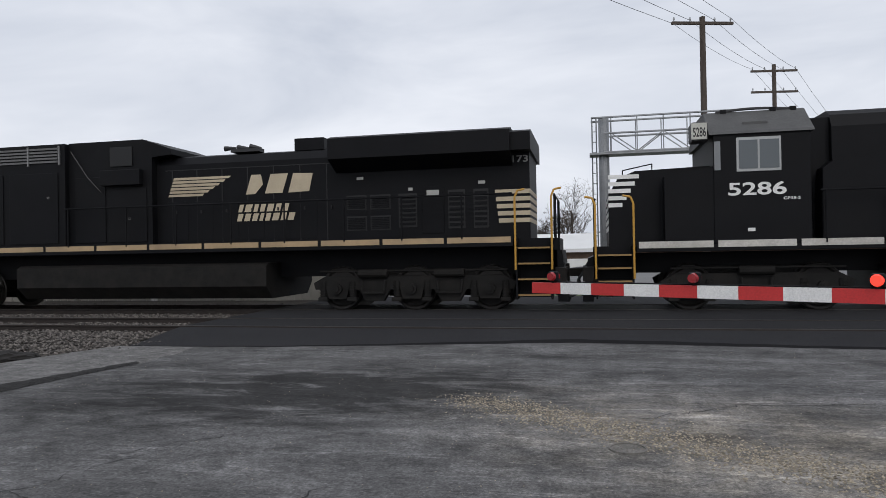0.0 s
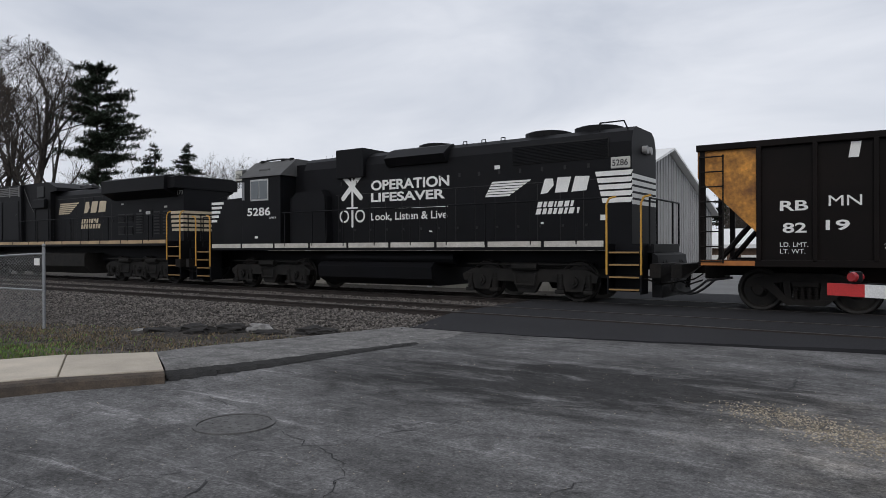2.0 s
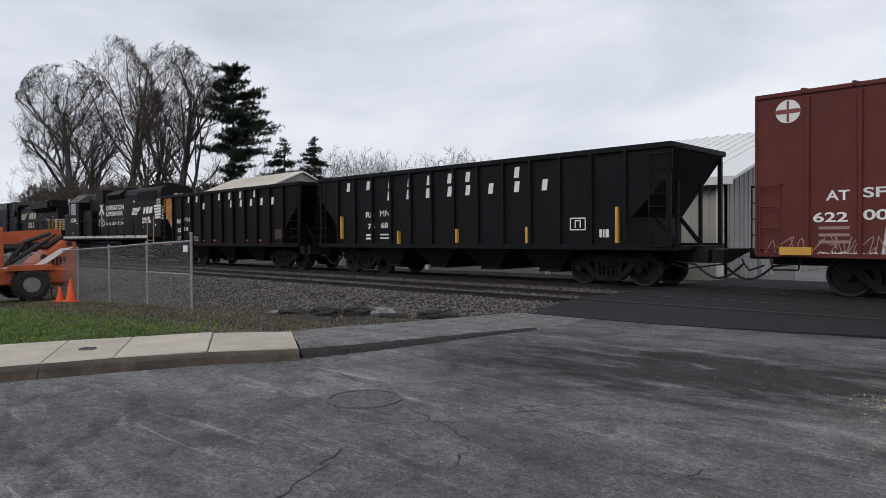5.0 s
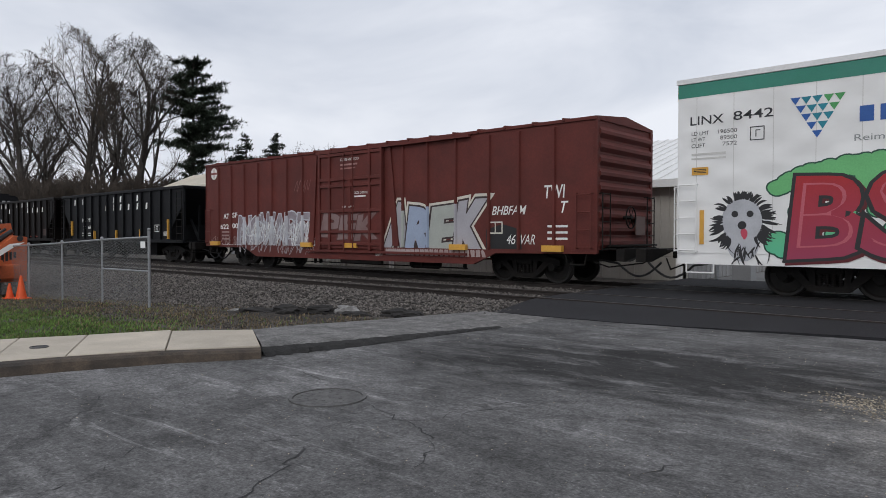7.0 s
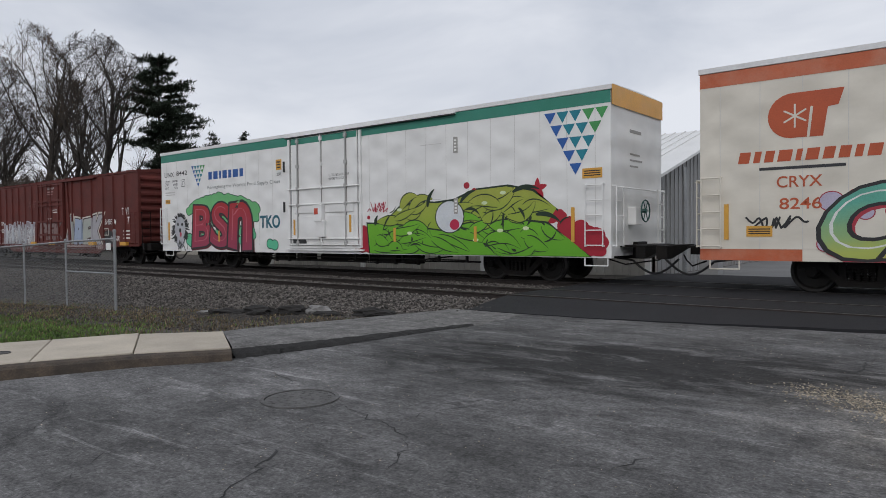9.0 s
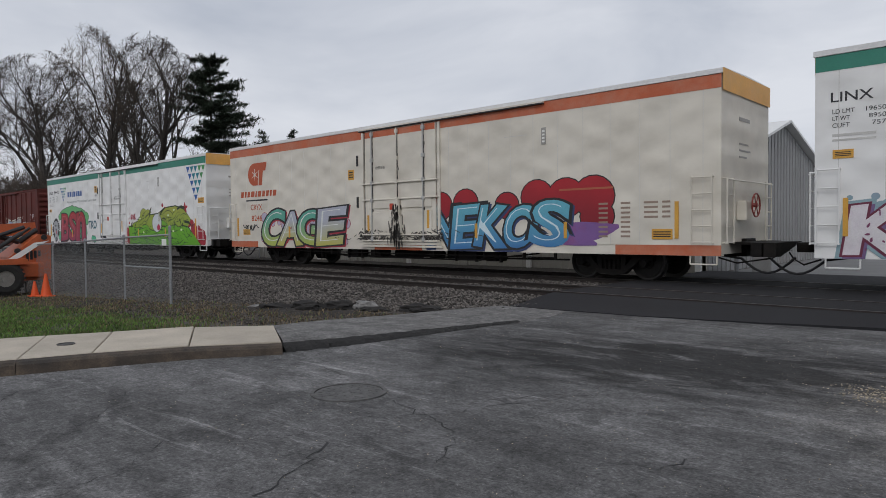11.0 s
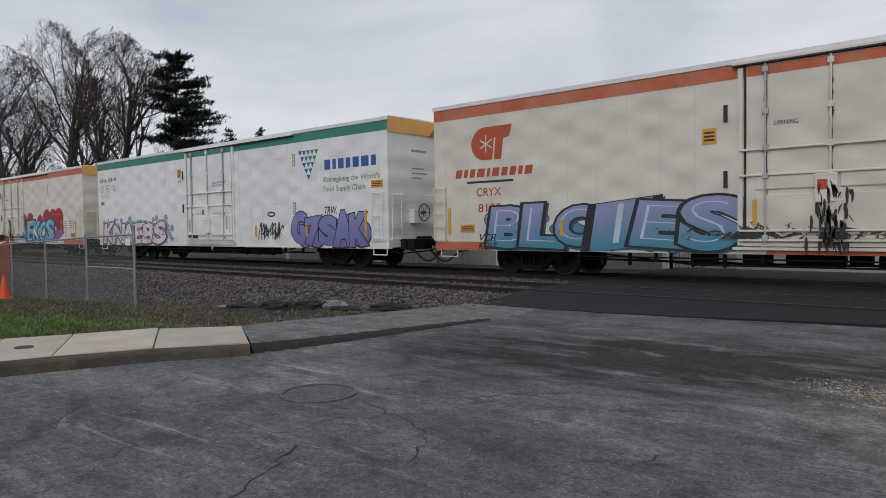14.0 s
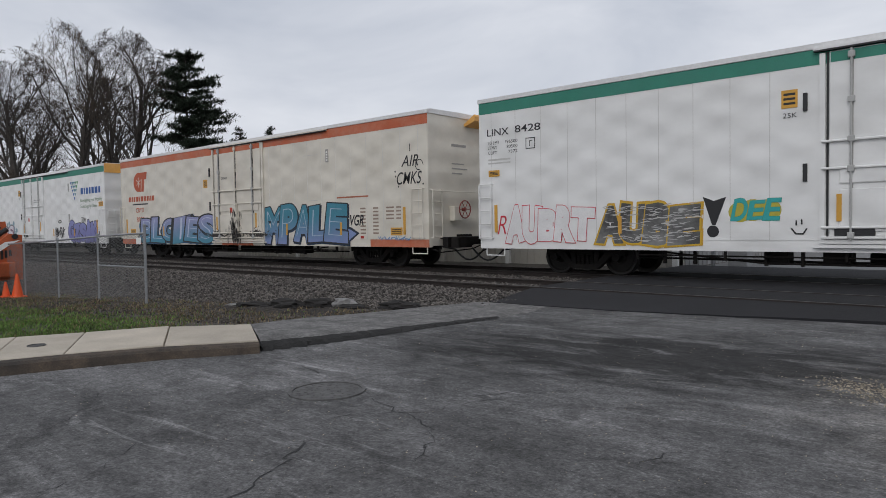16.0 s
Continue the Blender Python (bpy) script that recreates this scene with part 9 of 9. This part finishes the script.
    stroke(bm, [(cx + 0.02, hz(2.12)), (cx + 0.02, hz(3.6))], 0.08, y - 0.004)
    for sx in (-0.31, 0.33):
        pts = [(cx + sx + 0.17 * math.cos(k * math.pi / 8), hz(2.42) + 0.17 * math.sin(k * math.pi / 8)) for k in range(17)]
        stroke(bm, pts, 0.06, y - 0.006)
    stroke(bm, [(cx - 0.2, hz(2.66)), (cx + 0.22, hz(2.66))], 0.05, y - 0.003)
    paint_ob("crossing_emblem", bm, WHITE, car)
    text("OPERATION", hx(7.14), hz(3.13), 0.30, WHITE, car, width=hx(9.84) - hx(7.14), y=y, bold=0.03)
    text("LIFESAVER", hx(7.13), hz(2.80), 0.27, WHITE, car, width=hx(9.70) - hx(7.13), y=y, bold=0.03)
    bm = bmesh.new()
    stroke(bm, [(hx(7.15), hz(2.62)), (hx(9.78), hz(2.60))], 0.04, y)
    paint_ob("rule", bm, WHITE, car)
    text("Look, Listen & Live", hx(7.13), hz(2.24), 0.26, WHITE, car, width=hx(9.77) - hx(7.13), y=y, bold=0.015)
    horse_stripes(car, hx(10.93), hx(12.3), hz(2.76), hz(3.16), 6, WHITE, y, slant=0.55)
    bm = bmesh.new()
    flat_poly(bm, [(hx(12.5), hz(2.78)), (hx(12.68), hz(2.80)), (hx(12.85), hz(2.98)), (hx(12.83), hz(3.14)), (hx(12.62), hz(3.15))], y)
    flat_poly(bm, [(hx(12.88), hz(2.80)), (hx(13.2), hz(2.80)), (hx(13.3), hz(3.16)), (hx(12.95), hz(3.16))], y)
    flat_poly(bm, [(hx(13.3), hz(2.80)), (hx(13.68), hz(2.82)), (hx(13.76), hz(3.15)), (hx(13.4), hz(3.16))], y)
    paint_ob("emblem_block", bm, WHITE, car)
    bars(hx(12.38), hx(13.36), hz(2.46), hz(2.60), 7, WHITE, car, slant=0.3, y=y)
    bars(hx(12.34), hx(13.5), hz(2.29), hz(2.43), 8, WHITE, car, slant=0.3, y=y)
    # striped ends
    horse_stripes(car, hx(14.08), x2 - 0.02, hz(2.47), hz(3.24), 5, WHITE, HY - 0.01, slant=-0.25, hood_end=True)
    for k in range(5):
        z = 2.5 + k * 0.155
        box_part("end_stripe", (x2, x2 + 0.006, HY + 0.02, W - HY - 0.02, z, z + 0.10), WHITE, car)
        box_part("nose_stripe", (hx(0.05) - 0.006, hx(0.05), 0.55, W - 0.55, 1.9 + k * 0.16, 2.0 + k * 0.16), WHITE, car)
        box_part("nose_stripe", (hx(0.05), hx(0.05) + 0.30 + 0.09 * k, 0.494, 0.5, 2.42 + k * 0.155, 2.51 + k * 0.155), WHITE, car)
    box_part("rear_number_board", (14.25, 14.72, HY - 0.03, HY + 0.02, 3.35, 3.62), paint(0.45, 0.45, 0.42), car, bevel=0.02)
    text("5286", 14.29, 3.41, 0.15, INK, car, width=0.38, y=HY - 0.033, bold=0.02)
    bm = bmesh.new()
    add_cyl(bm, (x2, MID_Y - 0.15, 3.85), (x2 + 0.12, MID_Y - 0.15, 3.85), 0.1, 12)
    add_cyl(bm, (x2, MID_Y + 0.15, 3.85), (x2 + 0.12, MID_Y + 0.15, 3.85), 0.1, 12)
    part("headlight", bm, paint(0.3, 0.3, 0.3), car)
    # rails, steps, ends
    handrail(car, 3.6, 14.2, 1.56, 2.62, [3.7, 4.9, 6.2, 7.4, 8.7, 9.9, 11.1, 12.4, 13.6], BLACK)
    step_well(car, 15.15, -1, 1.56, BLACK)
    step_well(car, -0.85, 1, 1.56, BLACK)
    for x, way in ((15.3, 1), (-0.9, -1)):
        bm = bmesh.new()
        add_prism(bm, [(x, 0.35), (x, 1.35), (x + way * 0.12, 1.3), (x + way * 0.25, 0.35)], "y", 0.35, W - 0.35)
        part("pilot", bm, BLACK, car)
        bm = bmesh.new()
        for y in (0.35, 0.9, W - 0.9, W - 0.35):
            add_cyl(bm, (x - way * 0.05, y, 1.5), (x - way * 0.05, y, 2.6), 0.022, 6)
        add_path(bm, [(x - way * 0.05, 0.35, 2.6), (x - way * 0.05, W - 0.35, 2.6)], 0.022, 6)
        part("end_railing", bm, BLACK, car)
        bm = bmesh.new()
        for y in (0.75, 1.0, 2.1, 2.3):
            add_path(bm, [(x + way * 0.1, y, 1.2), (x + way * 0.35, y, 0.8), (x + way * 0.3, y, 0.5)], 0.03, 6)
        part("end_hoses", bm, INK, car)
        coupler_part(car, x, way, reach=0.62)
    # tanks
    bm = bmesh.new()
    add_cyl(bm, (5.2, 0.55, 1.22), (9.9, 0.55, 1.22), 0.18, 14)
    part("air_reservoir", bm, BLACK, car)
    bm = bmesh.new()
    add_prism(bm, [(0.25, 0.62), (0.2, 0.95), (0.35, 1.08), (W - 0.35, 1.08), (W - 0.2, 0.95), (W - 0.25, 0.62), (0.8, 0.42), (W - 0.8, 0.42)][:6] + [(W - 0.6, 0.42), (0.6, 0.42)], "x", 5.0, 9.3)
    part("fuel_tank", bm, BLACK, car)
    loco_truck(car, [1.15, 3.75], 0.50)
    loco_truck(car, [10.75, 13.35], 0.50)


gp_loco(-56.3)


def wide_loco(s):
    car = car_thing("road_locomotive", "grimy black road locomotive with tan stripes and side radiators", "locomotive", s)
    W, HY = 3.1, 0.55
    CREAM_M = paint(0.50, 0.42, 0.30, second=(0.3, 0.24, 0.17))

    def hx(x):
        return x + (x - 2.0) * 0.036

    def hz(z):
        return 1.5 + (z - 1.5) * 1.036
    bm = bmesh.new()
    add_box(bm, -20.0, 0.15, 0.06, W - 0.06, 1.60, 1.78, 0.01)
    add_box(bm, 0.15, 1.15, 0.5, W - 0.5, 1.5, 1.78, 0.01)
    add_box(bm, -20.0, 1.1, MID_Y - 0.6, MID_Y + 0.6, 0.95, 1.6)
    part("frame", bm, BLACK, car)
    for k in range(13):
        b = 0.1 - k * 1.52
        box_part("frame_stripe", (b - 1.44, b, 0.052, 0.06, 1.69, 1.82), TAN, car)
    bm = bmesh.new()
    cs = [(HY, 1.78), (HY, 3.85), (HY + 0.15, 4.05), (HY + 0.5, 4.13), (W - HY - 0.5, 4.13), (W - HY - 0.15, 4.05), (W - HY, 3.85), (W - HY, 1.78)]
    add_prism(bm, cs, "x", -9.2, 0.5)
    part("engine_hood", bm, BLACK, car)
    bm = bmesh.new()
    add_prism(bm, [(-0.02, 3.72), (-0.02, 4.2), (0.2, 4.27), (W - 0.2, 4.27), (W + 0.02, 4.2), (W + 0.02, 3.72), (W - HY, 3.45), (HY, 3.45)], "x", -4.15, 0.12)
    add_prism(bm, [(0.12, 3.75), (0.12, 4.15), (0.35, 4.22), (W - 0.35, 4.22), (W - 0.12, 4.15), (W - 0.12, 3.75)], "x", 0.12, 0.56)
    part("radiator_wing", bm, BLACK, car)
    bm = bmesh.new()
    add_prism(bm, [(-11.5, 1.78), (-11.5, 4.52), (-9.3, 4.52), (-8.5, 4.24), (-8.5, 4.1), (-9.05, 4.05), (-9.05, 1.78)], "y", 0.35, W - 0.35)
    part("control_cabinet", bm, BLACK, car)
    box_part("cabinet_vent", (-10.25, -9.6, 0.32, 0.35, 3.85, 4.35), paint(0.004, 0.004, 0.0045), car, bevel=0.01)
    box_part("cabinet_door", (-11.3, -10.4, 0.325, 0.35, 1.9, 3.6), BLACK, car, bevel=0.01)
    box_part("cabinet_door", (-10.3, -9.2, 0.325, 0.35, 1.9, 3.3), BLACK, car, bevel=0.01)
    box_part("equipment_box", (-10.45, -9.3, 0.18, 0.35, 3.35, 3.75), BLACK, car, bevel=0.02)
    box_part("cabinet_door", (-14.9, -13.4, 0.175, 0.2, 1.9, 3.75), BLACK, car, bevel=0.01)
    box_part("cabinet_door", (-13.2, -11.7, 0.175, 0.2, 1.9, 3.75), BLACK, car, bevel=0.01)
    for x in (-8.45, -7.75, -7.05, -6.35, -5.65, -4.95):
        box_part("hood_access_door", (x - 0.29, x + 0.29, HY - 0.008, HY, 1.9, 2.9), BLACK, car, bevel=0.003)
    bm = bmesh.new()
    add_path(bm, [(-11.4, 0.3, 4.3), (-10.9, 0.3, 3.6), (-10.5, 0.3, 3.2)], 0.012, 5)
    part("cabinet_brace", bm, GREY_ROOF, car)
    bm = bmesh.new()
    add_box(bm, -15.2, -11.5, 0.2, W - 0.2, 1.78, 4.5, 0.02)
    part("rear_cabinet", bm, BLACK, car)
    bm = bmesh.new()
    add_prism(bm, [(0.05, 1.4), (0.05, 3.9), (0.6, 4.5), (W - 0.6, 4.5), (W - 0.05, 3.9), (W - 0.05, 1.4)], "x", -17.9, -15.2)
    part("cab", bm, BLACK, car)
    for a in (-17.3, -16.4):
        box_part("window_pane", (a, a + 0.75, 0.035, 0.06, 3.1, 3.75), GLASS, car)
    bm = bmesh.new()
    add_prism(bm, [(-19.6, 1.78), (-19.6, 2.7), (-19.2, 3.3), (-17.9, 3.6), (-17.9, 1.78)], "y", 0.5, W - 0.5)
    part("nose", bm, BLACK, car)
    slats(car, -14.6, -11.7, 4.0, 4.42, 5, 0.19, paint(0.12, 0.12, 0.12), name="air_grille")
    for x in (-14.7, -13.9, -12.6, -11.65):
        box_part("grille_post", (x - 0.02, x + 0.02, 0.16, 0.2, 3.95, 4.45), paint(0.2, 0.2, 0.2), car)
    bm = bmesh.new()
    add_box(bm, hx(-5.14), hx(-4.38), 0.9, 2.2, 4.1, 4.42, 0.02)
    part("exhaust_duct", bm, BLACK, car)
    bm = bmesh.new()
    for k, dx in enumerate((-0.35, -0.05, 0.25)):
        add_cyl(bm, (hx(-6.3) + dx, 0.8 + 0.1 * k, 4.24), (hx(-6.3) + dx - 0.3, 0.8 + 0.1 * k, 4.24 + 0.03 * k), 0.03, 8, 0.07)
    add_box(bm, hx(-6.75), hx(-6.0), 0.75, 1.05, 4.13, 4.22)
    part("air_horn", bm, INK, car)
    seam = paint(0.005, 0.005, 0.0055)
    bm = bmesh.new()
    for x in (-8.6, -7.9, -7.2, -6.5, -5.8, -5.1, -4.4):
        add_box(bm, x - 0.012, x + 0.012, HY - 0.008, HY, 1.85, 3.7)
        add_box(bm, x + 0.1, x + 0.14, HY - 0.03, HY, 2.6, 2.68)
    add_box(bm, -8.8, -4.2, HY - 0.008, HY, 3.7, 3.72)
    part("hood_door_seams", bm, seam, car)
    for x0, x1, z0, z1 in ((-3.9, -3.4, 2.55, 2.9), (-3.3, -2.8, 2.55, 2.9), (-3.9, -3.4, 2.05, 2.4), (-3.3, -2.8, 2.05, 2.4), (-2.6, -2.15, 2.1, 2.9), (-1.4, -1.0, 2.05, 2.95), (-0.8, -0.45, 2.05, 2.95)):
        box_part("louvre_panel", (x0, x1, HY - 0.01, HY + 0.01, z0, z1), seam, car)
        slats(car, x0 + 0.03, x1 - 0.03, z0 + 0.03, z1 - 0.03, 7, HY - 0.012, BLACK)
    bm = bmesh.new()
    add_box(bm, -2.02, -1.5, HY - 0.02, HY, 1.95, 3.05, 0.005)
    part("hood_door", bm, BLACK, car)
    for x, z, w, h in ((-1.76, 2.9, 0.3, 0.12), (-3.55, 3.3, 0.16, 0.06), (-0.6, 3.1, 0.16, 0.07), (-2.3, 3.0, 0.1, 0.07), (-9.7, 2.5, 0.08, 0.06), (-12.0, 3.1, 0.1, 0.05)):
        y = HY if x > -9 else (0.35 if x > -11.5 else 0.2)
        box_part("small_sign", (x - w / 2, x + w / 2, y - 0.025, y, z - h / 2, z + h / 2), paint(0.4, 0.4, 0.38), car)
    # emblem and lettering blocks
    y = HY - 0.012
    horse_stripes(car, hx(-8.35), hx(-6.55), hz(2.96), hz(3.45), 6, CREAM_M, y, slant=0.35)
    bm = bmesh.new()
    flat_poly(bm, [(hx(-6.25), hz(2.97)), (hx(-6.0), hz(2.98)), (hx(-5.8), hz(3.2)), (hx(-5.85), hz(3.44)), (hx(-6.1), hz(3.44))], y)
    flat_poly(bm, [(hx(-5.75), hz(2.98)), (hx(-5.3), hz(2.98)), (hx(-5.15), hz(3.44)), (hx(-5.6), hz(3.44))], y)
    flat_poly(bm, [(hx(-5.15), hz(2.98)), (hx(-4.62), hz(3.0)), (hx(-4.52), hz(3.42)), (hx(-5.02), hz(3.44))], y)
    paint_ob("emblem_block", bm, CREAM_M, car)
    bars(hx(-6.49), hx(-5.15), hz(2.55), hz(2.73), 7, CREAM_M, car, slant=0.3, y=y)
    bars(hx(-6.53), hx(-5.0), hz(2.33), hz(2.51), 8, CREAM_M, car, slant=0.3, y=y)
    for k in range(5):
        z = 2.15 + k * 0.165
        box_part("end_stripe", (-0.3 + 0.02 * (4 - k), 0.5, HY - 0.006, HY, z, z + 0.10), CREAM_M, car)
        box_part("end_stripe", (0.5, 0.506, HY + 0.02, W - HY - 0.02, z, z + 0.10), CREAM_M, car)
    text("4173", -0.08, 3.52, 0.16, paint(0.3, 0.3, 0.29), car, width=0.55, y=HY - 0.01, bold=0.02)
    # rails, steps, tank, trucks
    handrail(car, -11.4, 0.15, 1.78, 2.78, [-11.3, -9.6, -8.2, -6.7, -5.3, -3.8, -2.4, -1.0], BLACK)
    step_well(car, 1.0, -1, 1.78, BLACK)
    bm = bmesh.new()
    add_prism(bm, [(1.1, 0.35), (1.1, 1.5), (1.2, 1.5), (1.35, 0.35)], "y", 0.35, W - 0.35)
    part("pilot", bm, BLACK, car)
    bm = bmesh.new()
    for yy in (0.35, 0.9, W - 0.9, W - 0.35):
        add_cyl(bm, (1.05, yy, 1.78), (1.05, yy, 2.75), 0.022, 6)
    add_path(bm, [(1.05, 0.35, 2.75), (1.05, W - 0.35, 2.75)], 0.022, 6)
    part("end_railing", bm, BLACK, car)
    bm = bmesh.new()
    add_prism(bm, [(0.18, 0.75), (0.18, 1.25), (0.3, 1.32), (W - 0.3, 1.32), (W - 0.18, 1.25), (W - 0.18, 0.75), (W - 0.5, 0.44), (0.5, 0.44)], "x", -13.0, -5.85)
    part("fuel_tank", bm, LOCO_GEAR, car)
    coupler_part(car, 1.2, 1, reach=0.5)
    loco_truck(car, [-4.15, -2.3, -0.45], 0.52)
    loco_truck(car, [-18.3, -16.45, -14.6], 0.52)
    return car


lead = wide_loco(-59.08)
second = copy_thing(lead, pose(-82.6, SIDE_Y, 0))
CARS.append((second, -82.6))
for ob in list(second.children_recursive):
    if ob.name.startswith("wheelset"):
        SPIN.append((ob, ob.location.copy(), 0.52))

PACE = ((0.0, 57.32), (1.5, 41.58), (3.0, 25.91), (5.5, 0.0), (7.0, -15.9), (9.0, -37.1), (12.5, -73.85), (14.5, -94.85), (16.0, -110.55))


def run_at(t):
    """Metres along the track at t seconds."""
    return float(np.interp(t, [p[0] for p in PACE], [p[1] for p in PACE]))


def motions():
    """The whole train rolls along the track at a steady pace, and its wheels turn with it."""
    for car, s in CARS:
        walk(car, [(t, pose(s + off, SIDE_Y, 0)) for t, off in PACE])
    for ob, place, r in SPIN:
        step = 1 if r < 0.48 else 2
        times = [k / 30 for k in range(0, 480, step)] + [16.0]
        walk(ob, [(t, pose(place.x, place.y, place.z, 0, math.degrees((run_at(t) - PACE[0][1]) / r) % 360, 0)) for t in times])


motions()
